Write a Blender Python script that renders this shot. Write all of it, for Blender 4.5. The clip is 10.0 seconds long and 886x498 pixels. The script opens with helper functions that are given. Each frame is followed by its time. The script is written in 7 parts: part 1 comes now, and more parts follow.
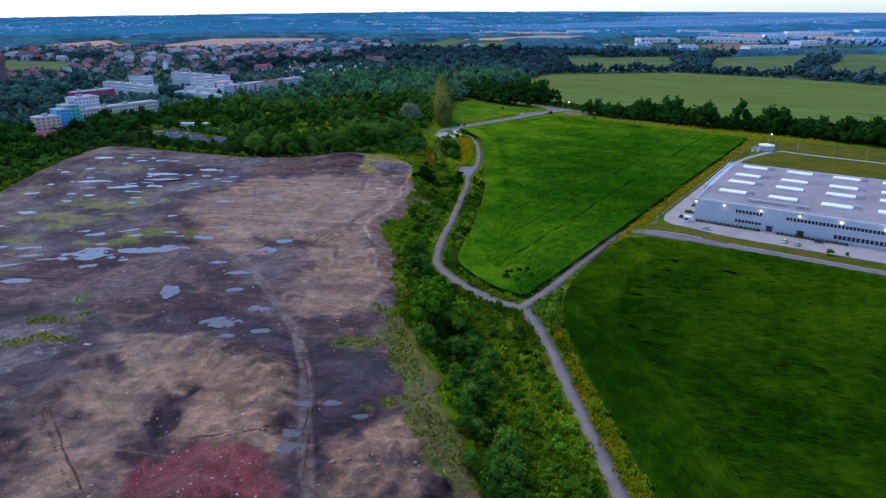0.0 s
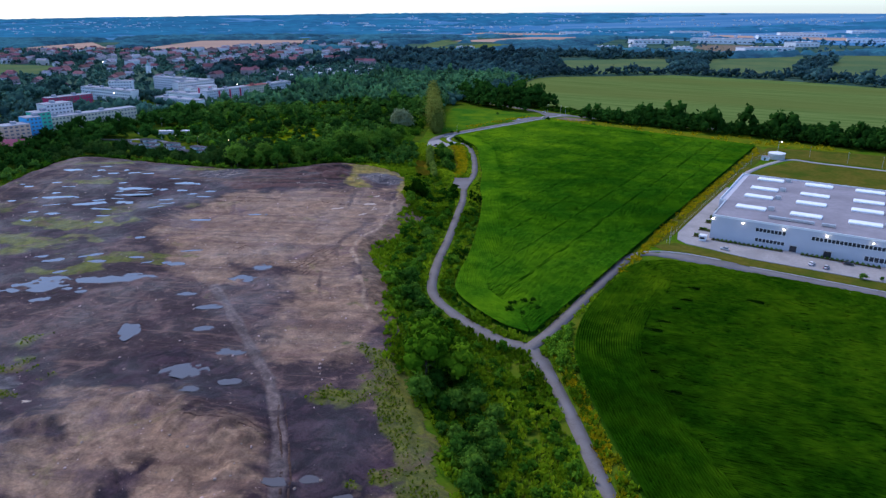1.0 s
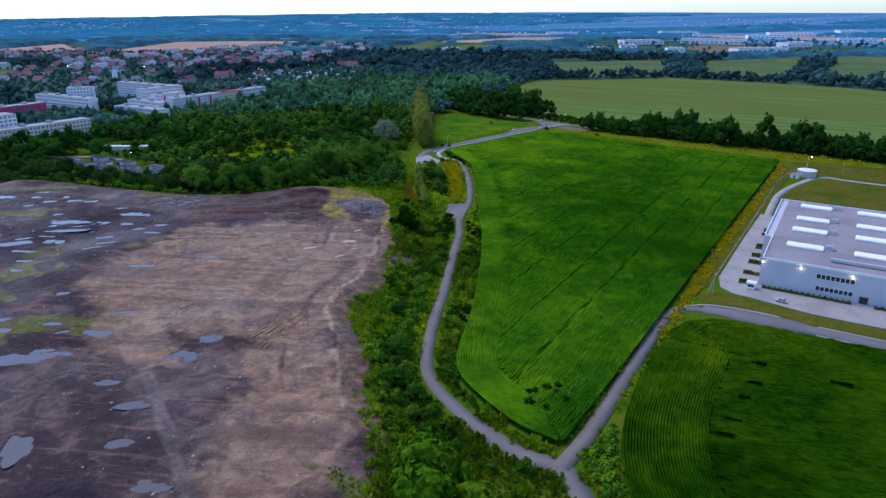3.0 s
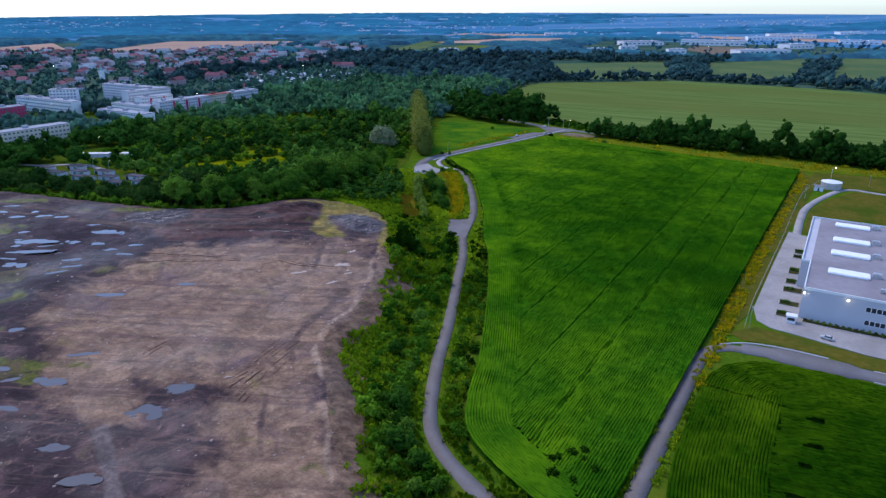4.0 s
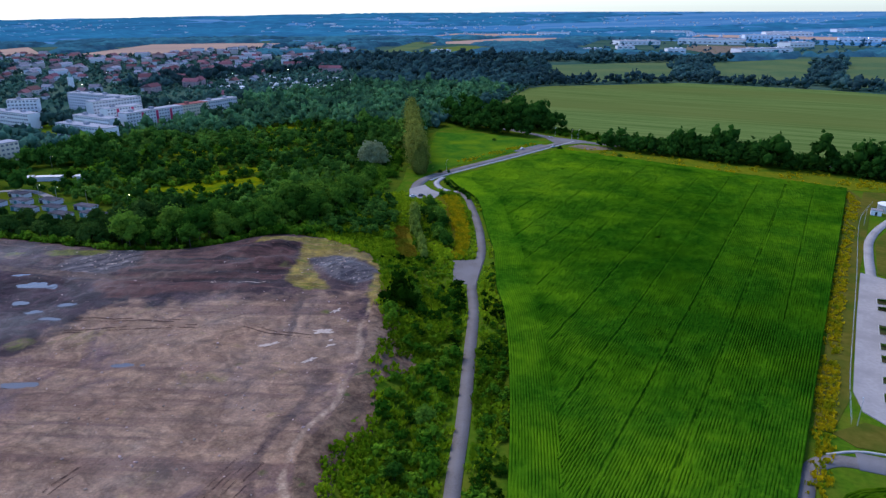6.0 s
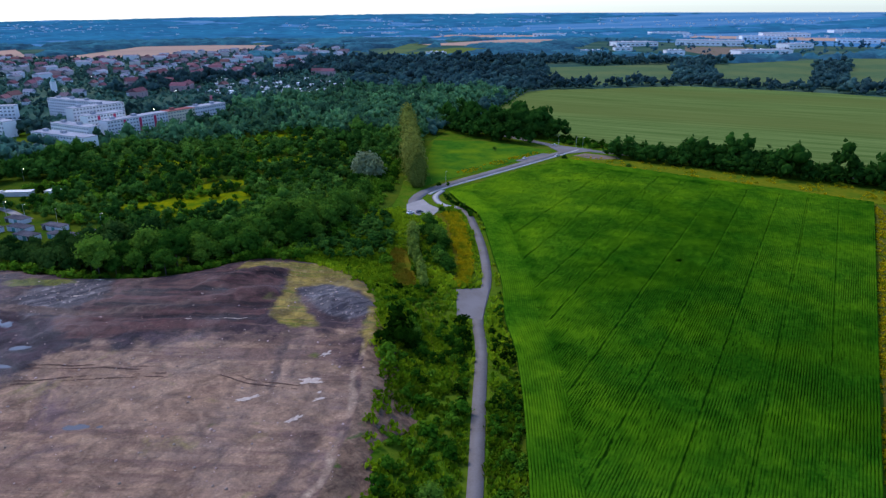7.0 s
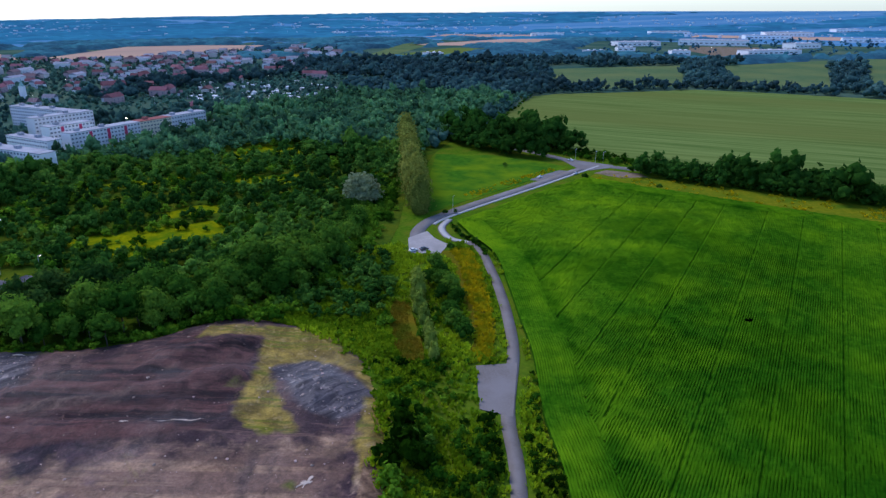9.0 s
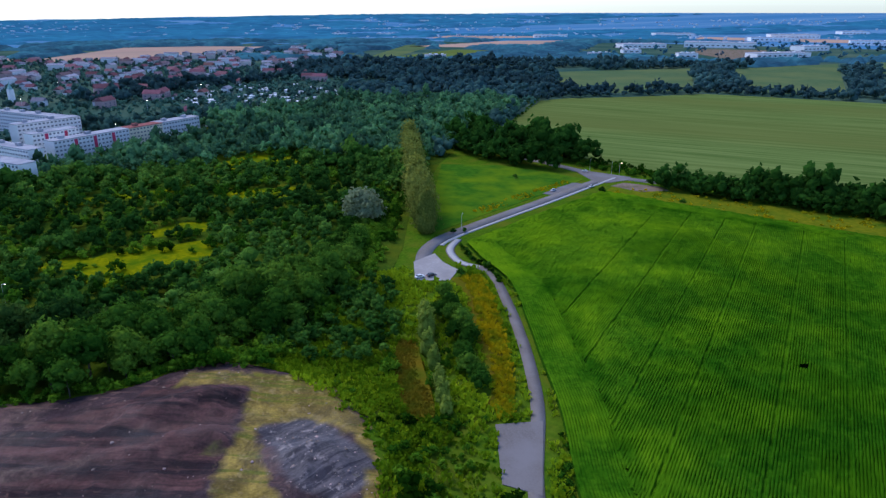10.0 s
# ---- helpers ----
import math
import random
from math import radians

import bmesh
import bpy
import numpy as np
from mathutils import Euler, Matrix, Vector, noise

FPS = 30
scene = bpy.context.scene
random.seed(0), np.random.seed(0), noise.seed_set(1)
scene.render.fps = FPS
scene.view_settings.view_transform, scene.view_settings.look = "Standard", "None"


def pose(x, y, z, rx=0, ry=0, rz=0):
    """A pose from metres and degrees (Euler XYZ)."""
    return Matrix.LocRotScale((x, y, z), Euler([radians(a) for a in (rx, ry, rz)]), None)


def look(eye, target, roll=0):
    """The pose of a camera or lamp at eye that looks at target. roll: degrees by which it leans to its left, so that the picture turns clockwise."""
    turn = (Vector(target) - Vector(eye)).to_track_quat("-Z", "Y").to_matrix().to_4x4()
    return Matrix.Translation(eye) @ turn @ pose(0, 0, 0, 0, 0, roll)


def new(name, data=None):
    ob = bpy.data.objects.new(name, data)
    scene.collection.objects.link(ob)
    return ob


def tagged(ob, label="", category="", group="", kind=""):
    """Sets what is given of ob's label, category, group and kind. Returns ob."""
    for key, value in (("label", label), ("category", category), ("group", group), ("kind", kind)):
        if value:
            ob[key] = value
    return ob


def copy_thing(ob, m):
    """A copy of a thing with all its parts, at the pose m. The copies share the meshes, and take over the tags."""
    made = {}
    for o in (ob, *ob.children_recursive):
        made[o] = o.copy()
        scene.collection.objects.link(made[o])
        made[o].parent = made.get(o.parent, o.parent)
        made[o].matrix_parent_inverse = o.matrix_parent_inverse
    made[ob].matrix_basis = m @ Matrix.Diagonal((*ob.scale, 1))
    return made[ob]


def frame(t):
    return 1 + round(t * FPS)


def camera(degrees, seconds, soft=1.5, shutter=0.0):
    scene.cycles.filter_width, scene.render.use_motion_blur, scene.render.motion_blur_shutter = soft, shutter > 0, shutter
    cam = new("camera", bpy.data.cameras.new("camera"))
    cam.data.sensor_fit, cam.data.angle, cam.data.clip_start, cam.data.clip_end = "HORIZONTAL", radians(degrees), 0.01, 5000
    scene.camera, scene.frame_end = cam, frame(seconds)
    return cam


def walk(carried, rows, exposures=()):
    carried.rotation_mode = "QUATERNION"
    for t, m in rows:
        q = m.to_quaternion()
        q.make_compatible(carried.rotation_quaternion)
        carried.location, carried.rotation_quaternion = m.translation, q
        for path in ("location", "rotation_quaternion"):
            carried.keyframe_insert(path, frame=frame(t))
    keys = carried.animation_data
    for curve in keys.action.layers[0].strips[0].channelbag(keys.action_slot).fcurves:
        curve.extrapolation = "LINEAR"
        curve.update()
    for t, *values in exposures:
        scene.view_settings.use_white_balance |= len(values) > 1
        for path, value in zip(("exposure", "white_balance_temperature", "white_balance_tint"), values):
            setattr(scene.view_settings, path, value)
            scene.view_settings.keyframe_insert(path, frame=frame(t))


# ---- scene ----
cam = camera(66.4, 10.0, soft=1.4)
METRES, EYE, TILT, LEAN, TURN = 320.7, 110.0, 0.0, 0.0, 32.9
ROWS = [
    (0.0, 0.0, 0.0, 0.0, 0.11, -19.88, -0.31),
    (0.5, -0.0022, 0.0503, -0.0001, -0.25, -19.82, -0.27),
    (1.0, -0.0045, 0.1006, -0.0005, -0.62, -19.78, -0.27),
    (1.5, -0.0067, 0.1505, -0.0006, -1.01, -19.8, -0.26),
    (2.0, -0.0089, 0.2002, -0.0009, -1.39, -19.84, -0.25),
    (2.5, -0.011, 0.2507, -0.0003, -1.71, -19.82, -0.19),
    (4.0, -0.0194, 0.4014, -0.0015, -2.21, -19.79, -0.42),
    (4.5, -0.022, 0.4518, -0.0021, -2.45, -19.79, -0.4),
    (5.0, -0.0238, 0.5019, -0.0028, -2.74, -19.76, -0.22),
    (5.5, -0.026, 0.5517, -0.0028, -2.89, -19.8, -0.12),
    (7.0, -0.0315, 0.6979, -0.0006, -3.58, -19.73, 0.0),
    (7.5, -0.0339, 0.7476, -0.0006, -3.73, -19.7, -0.06),
    (8.0, -0.036, 0.7981, -0.0009, -3.9, -19.74, -0.11),
    (8.5, -0.0383, 0.8485, -0.0016, -3.98, -19.83, -0.06),
    (9.0, -0.0402, 0.8985, -0.0014, -4.07, -19.82, 0.0),
    (9.5, -0.0425, 0.9487, -0.0014, -4.04, -19.75, -0.05),
    (10.0, -0.0454, 0.9989, -0.0013, -4.0, -19.74, -0.12),
]
walk(cam, [(t, pose(0, 0, EYE, TILT, LEAN, TURN) @ pose(METRES * x, METRES * y, METRES * z, 90 + pitch, roll, yaw)) for t, x, y, z, yaw, pitch, roll in ROWS],
     exposures=[(0.0, 0.72, 6500, 16)])

# ---- light ----
SUN_HEIGHT, SUN_SIDE = 52.0, 285.0
world = bpy.data.worlds.new("world")
scene.world = world
world.use_nodes = True
wn = world.node_tree.nodes
sky = wn.new("ShaderNodeTexSky")
sky.sky_type, sky.sun_disc = "NISHITA", False
sky.sun_elevation, sky.sun_rotation = radians(SUN_HEIGHT), radians(SUN_SIDE)
sky.altitude, sky.air_density, sky.dust_density, sky.ozone_density = 200, 1.0, 0.7, 3.0
wn["Background"].inputs["Strength"].default_value = 0.15
haze = wn.new("ShaderNodeMix")
haze.data_type, haze.blend_type = "RGBA", "MULTIPLY"
haze.inputs["Factor"].default_value, haze.inputs["B"].default_value = 1.0, (0.76, 0.925, 1.125, 1)
world.node_tree.links.new(sky.outputs[0], haze.inputs["A"])
world.node_tree.links.new(haze.outputs["Result"], wn["Background"].inputs["Color"])
sun = new("sun", bpy.data.lights.new("sun", "SUN"))
sun.data.energy, sun.data.angle, sun.data.color = 1.25, radians(32), (1.0, 0.93, 0.85)
sd_, se_ = radians(SUN_SIDE), radians(SUN_HEIGHT)
sun.matrix_world = look((math.sin(sd_) * math.cos(se_) * 100, math.cos(sd_) * math.cos(se_) * 100, math.sin(se_) * 100), (0, 0, 0))

# ---- plan: arithmetic ----


def hashed(i, j, seed):
    n = (i * 374761393 + j * 668265263 + seed * 982451653).astype(np.int64) & 0x7FFFFFFF
    n = ((n ^ (n >> 13)) * 1274126177) & 0x7FFFFFFF
    return ((n ^ (n >> 16)) & 0xFFFF) / 65535.0


def value_noise(x, y, seed=0):
    i, j = np.floor(x).astype(np.int64), np.floor(y).astype(np.int64)
    u, v = x - i, y - j
    u, v = u * u * (3 - 2 * u), v * v * (3 - 2 * v)
    a, b = hashed(i, j, seed), hashed(i + 1, j, seed)
    c, d = hashed(i, j + 1, seed), hashed(i + 1, j + 1, seed)
    return (a * (1 - u) + b * u) * (1 - v) + (c * (1 - u) + d * u) * v


def fbm(x, y, size, octaves=3, seed=0):
    """Fractal noise between about -1 and 1, with features of that size in metres."""
    total, amp, norm = 0.0, 1.0, 0.0
    for k in range(octaves):
        total = total + amp * (2 * value_noise(x / size + 17.3 * k, y / size - 9.1 * k, seed + k) - 1)
        norm += amp
        amp, size = amp * 0.5, size * 0.5
    return total / norm * 1.4


def step(lo, hi, v):
    s = np.clip((v - lo) / (hi - lo), 0, 1)
    return s * s * (3 - 2 * s)


def line_distance(pts, x, y):
    best = np.full(np.shape(x), 1e9)
    for (ax, ay), (bx, by) in zip(pts[:-1], pts[1:]):
        dx, dy = bx - ax, by - ay
        s = np.clip(((x - ax) * dx + (y - ay) * dy) / (dx * dx + dy * dy + 1e-9), 0, 1)
        best = np.minimum(best, np.hypot(x - ax - s * dx, y - ay - s * dy))
    return best


def inside(poly, x, y):
    hit = np.zeros(np.shape(x), bool)
    for (ax, ay), (bx, by) in zip(poly, poly[1:] + poly[:1]):
        if ay != by:
            hit ^= ((ay > y) != (by > y)) & (x < (bx - ax) * (y - ay) / (by - ay) + ax)
    return hit


def depth_in(poly, x, y):
    """Distance from the edge: positive inside, negative outside."""
    d = line_distance(list(poly) + [poly[0]], x, y)
    return np.where(inside(list(poly), x, y), d, -d)


def smooth_line(pts, gap=3.0, closed=False):
    p = [Vector(q) for q in pts]
    p = [p[-1]] + p + p[:2] if closed else [2 * p[0] - p[1]] + p + [2 * p[-1] - p[-2]]
    out = []
    for a, b, c, d in zip(p[:-3], p[1:-2], p[2:-1], p[3:]):
        n = max(1, int((c - b).length / gap))
        for k in range(n):
            t = k / n
            q = 0.5 * (2 * b + (c - a) * t + (2 * a - 5 * b + 4 * c - d) * t * t + (3 * b - a - 3 * c + d) * t ** 3)
            out.append((q.x, q.y))
    if not closed:
        out.append(tuple(p[-2]))
    return out


# ---- plan: lines and areas in metres ----
DUMP = smooth_line([(-435, 185), (-462, 219), (-495, 265), (-508, 303), (-454, 318), (-392, 334), (-366, 350), (-352, 366), (-345, 384),
                    (-330, 394), (-303, 396), (-278, 382), (-258, 362), (-243, 337), (-231, 318), (-217, 286), (-211, 262), (-190, 238), (-170, 217),
                    (-142, 187), (-122, 167), (-107, 153), (-92, 138), (-80, 129), (-69, 119), (-50, 98), (-25, 40), (-120, -40), (-300, 0), (-390, 110)], 6.0, True)
PATH_LINE = smooth_line([(-10, 98), (-35.3, 133.2), (-60, 165.3), (-75.2, 185.2), (-89.6, 202.7), (-102.5, 215.4), (-113, 215.5), (-125, 219), (-140.5, 226.3), (-153, 234.5),
                         (-162.4, 246), (-175.5, 272), (-188, 301), (-202, 331), (-218.6, 366.5), (-231, 389), (-243.5, 422), (-256.5, 447), (-269.5, 468.5), (-280.1, 484.5), (-297, 508), (-306, 515), (-316, 516), (-324, 521.4), (-331, 531), (-334, 545)], 2.0)
LANE_LINE = smooth_line([(-103.5, 216), (-102.3, 232), (-102.5, 260), (-103, 300), (-102.5, 322), (-98, 331), (-88, 334.2), (-70, 336)], 2.0)
STREET_LINE = smooth_line([(-92, 334.5), (-80, 336), (-60, 336), (-24, 335.6), (13, 335.5), (150, 335)], 4.0)
ACCESS_LINE = smooth_line([(-332, 507), (-338, 518), (-341.5, 532), (-341, 548), (-334, 582), (-323, 630), (-312, 682), (-305.5, 712)], 3.0)
MAIN_LINE = smooth_line([(-620, 822), (-420, 754), (-348, 728), (-330, 720), (-306, 713.5), (-267, 711.5), (-200, 712), (160, 706)], 8.0)
DITCH_LINE = smooth_line([(-300, 470), (-286, 431), (-270, 414), (-258, 398), (-246, 380), (-232, 352), (-214, 318), (-196, 286), (-180, 254), (-163, 232), (-140, 210), (-116, 184), (-92, 158), (-70, 130), (-48, 100), (-20, 60)], 4.0)
CORN_A = smooth_line([(-107.5, 224), (-122, 226.5), (-146, 240), (-156, 256), (-164, 278), (-177, 308), (-192.5, 341), (-207, 369), (-222, 393), (-237, 423), (-253, 449), (-267, 472), (-288, 504), (-311, 524)], 4.0) + \
    [(-327, 540), (-318, 582), (-308, 625), (-296, 668), (-246, 659), (-97, 641), (-104.5, 300), (-106, 226)]
CORN_B = smooth_line([(-98.5, 300), (-98, 262), (-94, 236), (-86, 215), (-70, 191), (-53, 169), (-30, 139.5), (0, 101), (40, 62)], 4.0) + [(160, 62), (160, 326)] + smooth_line([(13, 329), (-47, 328), (-78, 326), (-92, 320), (-98, 308)], 4.0)
MEADOW = [(-350, 545), (-342, 585), (-331, 632), (-322, 672), (-318, 697), (-345, 704), (-384, 708), (-424, 690), (-395, 630), (-372, 590)]
WIDE_FIELD = [(-444, 816), (-417, 800), (-360, 770), (-300, 745), (-200, 728), (420, 722), (520, 1180), (380, 1245), (-20, 1215), (-117, 1240), (-260, 1240), (-323, 1233), (-407, 1150), (-470, 1100), (-490, 1060)]
CLEARINGS = ((-444, 448, 30, 19, 75), (-544, 632, 32, 20, 55), (-482, 557, 26, 15, 60), (-467, 488, 18, 9, 60), (-469, 430, 14, 7, 40), (-550, 515, 30, 8, 60))


def in_clearing(x, y):
    best = np.full(np.shape(x), -9.0)
    for cx, cy, rx, ry, turn in CLEARINGS:
        c, s = math.cos(radians(turn)), math.sin(radians(turn))
        u, v = ((x - cx) * c + (y - cy) * s) / rx, (-(x - cx) * s + (y - cy) * c) / ry
        best = np.maximum(best, 1 - np.hypot(u, v))
    return best


def height(x, y):
    x, y = np.asarray(x, float), np.asarray(y, float)
    z = 3.2 * step(-11, 1.5, depth_in(DUMP, x, y) + 1.5 * fbm(x, y, 9, 2, 5))
    z = z - 2.0 * np.exp(-(line_distance(DITCH_LINE, x, y) / 3.2) ** 2)
    r = np.hypot(x, y)
    side = np.degrees(np.arctan2(-x, y)) - 33
    z = z + np.clip(62 - np.where(side > 0, 1.25, 0.6) * side, 15, 85) * step(3300, 4850, r)
    return z


# ---- mesh helpers ----


def mesh_of(name, verts, faces, material=None, attrs=None, smooth=False):
    """A mesh from arrays: verts (n, 3), faces (m, 3) or (m, 4)."""
    verts, faces = np.asarray(verts, np.float32), np.asarray(faces, np.int32)
    me = bpy.data.meshes.new(name)
    m, k = faces.shape
    me.vertices.add(len(verts))
    me.vertices.foreach_set("co", verts.ravel())
    me.loops.add(m * k)
    me.loops.foreach_set("vertex_index", faces.ravel())
    me.polygons.add(m)
    me.polygons.foreach_set("loop_start", np.arange(0, m * k, k, dtype=np.int32))
    me.polygons.foreach_set("loop_total", np.full(m, k, np.int32))
    if smooth:
        me.polygons.foreach_set("use_smooth", np.ones(m, bool))
    for key, values in (attrs or {}).items():
        me.attributes.new(key, "FLOAT", "POINT").data.foreach_set("value", np.asarray(values, np.float32))
    if material:
        me.materials.append(material)
    me.update(calc_edges=True)
    return me


def bm_mesh(name, bm, material=None):
    me = bpy.data.meshes.new(name)
    bm.normal_update()
    bm.to_mesh(me)
    bm.free()
    if material:
        me.materials.append(material)
    return me


def part(name, data, parent, label="", at=None):
    """Links a mesh as one part under a thing."""
    ob = new(name, data)
    ob.parent = parent
    if at is not None:
        ob.matrix_basis = at
    if label:
        ob["label"] = label
    return ob


def thing(name, label, category, group="", at=None, data=None, kind=""):
    ob = new(name, data)
    if data is None:
        ob.empty_display_size = 0.5
    if at is not None:
        ob.matrix_basis = at
    return tagged(ob, label, category, group, kind)


def box_bm(bm, x0, x1, y0, y1, z0, z1, bevel=0.0):
    m = Matrix.Translation(((x0 + x1) / 2, (y0 + y1) / 2, (z0 + z1) / 2)) @ Matrix.Diagonal((x1 - x0, y1 - y0, z1 - z0, 1))
    made = bmesh.ops.create_cube(bm, size=1, matrix=m)
    if bevel:
        edges = list({e for v in made["verts"] for e in v.link_edges})
        bmesh.ops.bevel(bm, geom=edges, offset=bevel, segments=2, affect="EDGES")


def box_mesh(name, x0, x1, y0, y1, z0, z1, material, bevel=0.0):
    bm = bmesh.new()
    box_bm(bm, x0, x1, y0, y1, z0, z1, bevel)
    return bm_mesh(name, bm, material)


def tube_bm(bm, p, q, r0, r1, n=8):
    p, q = Vector(p), Vector(q)
    m = Matrix.Translation((p + q) / 2) @ (q - p).to_track_quat("Z", "Y").to_matrix().to_4x4()
    bmesh.ops.create_cone(bm, cap_ends=True, segments=n, radius1=r0, radius2=r1, depth=(q - p).length, matrix=m)


# ---- materials ----


def material(name, dark, light, size=1.0, rough=0.85, bump=0.0, metal=0.0, spread=0.25, detail=6.0, per_thing=0.0, attribute="", second=None, second_size=8.0, object_space=False, spec=0.0, stretch=None, leafy=0.0):
    """Two tones mixed by noise at a small and a large scale, with relief. attribute: a mesh value that shifts the tone."""
    m = bpy.data.materials.new(name)
    m.use_nodes = True
    nt = m.node_tree
    n, link = nt.nodes, nt.links.new
    b = n["Principled BSDF"]
    b.inputs["Roughness"].default_value, b.inputs["Metallic"].default_value = rough, metal
    b.inputs["Specular IOR Level"].default_value = spec
    tc = n.new("ShaderNodeTexCoord") if object_space else n.new("ShaderNodeNewGeometry")
    place = tc.outputs["Object"] if object_space else tc.outputs["Position"]

    if stretch:
        mp = n.new("ShaderNodeMapping")
        mp.vector_type = "TEXTURE"
        mp.inputs["Rotation"].default_value, mp.inputs["Scale"].default_value = (0, 0, radians(stretch[0])), (1 / stretch[1], 1 / stretch[2], 1)
        link(place, mp.inputs[0])
        place = mp.outputs[0]

    def grain(scale, det):
        t = n.new("ShaderNodeTexNoise")
        t.inputs["Scale"].default_value, t.inputs["Detail"].default_value = scale, det
        link(place, t.inputs["Vector"])
        return t.outputs[0]

    fine = grain(1.0 / size, detail)
    ramp = n.new("ShaderNodeMapRange")
    ramp.inputs[1].default_value, ramp.inputs[2].default_value = 0.5 - spread, 0.5 + spread
    link(fine, ramp.inputs[0])
    mix = n.new("ShaderNodeMix")
    mix.data_type = "RGBA"
    mix.inputs["A"].default_value, mix.inputs["B"].default_value = (*dark, 1), (*light, 1)
    link(ramp.outputs[0], mix.inputs["Factor"])
    colour = mix.outputs["Result"]
    if second:
        big = n.new("ShaderNodeMapRange")
        big.inputs[1].default_value, big.inputs[2].default_value = 0.42, 0.68
        link(grain(1.0 / second_size, 4.0), big.inputs[0])
        mix2 = n.new("ShaderNodeMix")
        mix2.data_type = "RGBA"
        mix2.inputs["B"].default_value = (*second, 1)
        link(big.outputs[0], mix2.inputs["Factor"])
        link(colour, mix2.inputs["A"])
        colour = mix2.outputs["Result"]
    if per_thing or attribute:
        hsv = n.new("ShaderNodeHueSaturation")
        span = n.new("ShaderNodeMapRange")
        span.inputs[3].default_value, span.inputs[4].default_value = 1 - (per_thing or 0.3), 1 + (per_thing or 0.3)
        if attribute:
            a = n.new("ShaderNodeAttribute")
            a.attribute_name = attribute
            link(a.outputs["Fac"], span.inputs[0])
        else:
            link(n.new("ShaderNodeObjectInfo").outputs["Random"], span.inputs[0])
        link(span.outputs[0], hsv.inputs["Value"])
        hue = n.new("ShaderNodeMapRange")
        hue.inputs[3].default_value, hue.inputs[4].default_value = 0.502, 0.464
        link(span.outputs[0], hue.inputs[0])
        hue.inputs[1].default_value, hue.inputs[2].default_value = 0.6, 1.4
        link(hue.outputs[0], hsv.inputs["Hue"])
        link(colour, hsv.inputs["Color"])
        colour = hsv.outputs[0]
    link(colour, b.inputs["Base Color"])
    if leafy:
        glow_through, blend = n.new("ShaderNodeBsdfTranslucent"), n.new("ShaderNodeMixShader")
        blend.inputs[0].default_value = leafy
        link(colour, glow_through.inputs["Color"])
        link(b.outputs[0], blend.inputs[1])
        link(glow_through.outputs[0], blend.inputs[2])
        link(blend.outputs[0], n["Material Output"].inputs["Surface"])
    if bump:
        bp = n.new("ShaderNodeBump")
        bp.inputs["Distance"].default_value = bump
        link(fine, bp.inputs["Height"])
        link(bp.outputs[0], b.inputs["Normal"])
    return m


def plain(name, colour, rough=0.6, metal=0.0, glow=0.0):
    m = bpy.data.materials.new(name)
    m.use_nodes = True
    b = m.node_tree.nodes["Principled BSDF"]
    b.inputs["Base Color"].default_value = (*colour, 1)
    b.inputs["Roughness"].default_value, b.inputs["Metallic"].default_value = rough, metal
    if glow:
        b.inputs["Emission Color"].default_value, b.inputs["Emission Strength"].default_value = (*colour, 1), glow
    return m


GRASS = material("grass", (0.028, 0.092, 0.005), (0.090, 0.165, 0.009), 1.6, 0.95, 0.3, second=(0.110, 0.135, 0.012), second_size=14)
DRY_GRASS = material("dry_grass", (0.075, 0.075, 0.010), (0.15, 0.125, 0.022), 2.5, 0.95, 0.2, second=(0.055, 0.085, 0.010), second_size=16)
SEDGE = material("sedge_grass", (0.16, 0.12, 0.010), (0.30, 0.22, 0.018), 1.2, 0.95, 0.2, second=(0.15, 0.17, 0.012), second_size=8, leafy=0.4)
MEADOW_GRASS = material("meadow_grass", (0.022, 0.095, 0.008), (0.050, 0.150, 0.010), 4.0, 0.95, 0.2, second=(0.120, 0.200, 0.008), second_size=24)
CLEARING_GRASS = material("clearing_grass", (0.10, 0.14, 0.002), (0.26, 0.25, 0.003), 2.0, 0.95, 0.2, second=(0.07, 0.13, 0.004), second_size=9)
VERGE_GRASS = material("verge_grass", (0.085, 0.120, 0.006), (0.20, 0.19, 0.010), 2.5, 0.95, 0.2, second=(0.07, 0.13, 0.008), second_size=14)
BALD_SOIL = material("bald_field_soil", (0.17, 0.12, 0.085), (0.34, 0.25, 0.17), 0.9, 0.95, 0.1)
FIELD_SOIL = material("field_soil", (0.012, 0.060, 0.003), (0.030, 0.095, 0.006), 1.2, 0.95, 0.2)
CORN = material("corn_leaf", (0.009, 0.082, 0.003), (0.036, 0.154, 0.005), 1.3, 0.75, 0.0, second=(0.052, 0.174, 0.004), second_size=24, per_thing=0.45, attribute="tint")
# Second field's darker maize; lens corner darkening is partly put into this colour.
CORN_DARK = material("dark_corn_leaf", (0.005, 0.038, 0.001), (0.020, 0.084, 0.002), 1.3, 0.75, 0.0, second=(0.028, 0.090, 0.002), second_size=22, per_thing=0.6, attribute="tint")
WIDE_CROP = material("wide_crop", (0.080, 0.132, 0.030), (0.150, 0.205, 0.055), 7.0, 0.95, 0.15, spread=0.13, second=(0.118, 0.142, 0.034), second_size=150, stretch=(3, 0.05, 1.0))
PASTURE = material("pasture", (0.070, 0.120, 0.052), (0.095, 0.150, 0.066), 12.0, 0.95, second=(0.125, 0.160, 0.062), second_size=90)
STUBBLE = material("stubble", (0.40, 0.25, 0.18), (0.52, 0.34, 0.25), 14.0, 0.95, second=(0.36, 0.25, 0.19), second_size=140, stretch=(60, 0.2, 1.0))
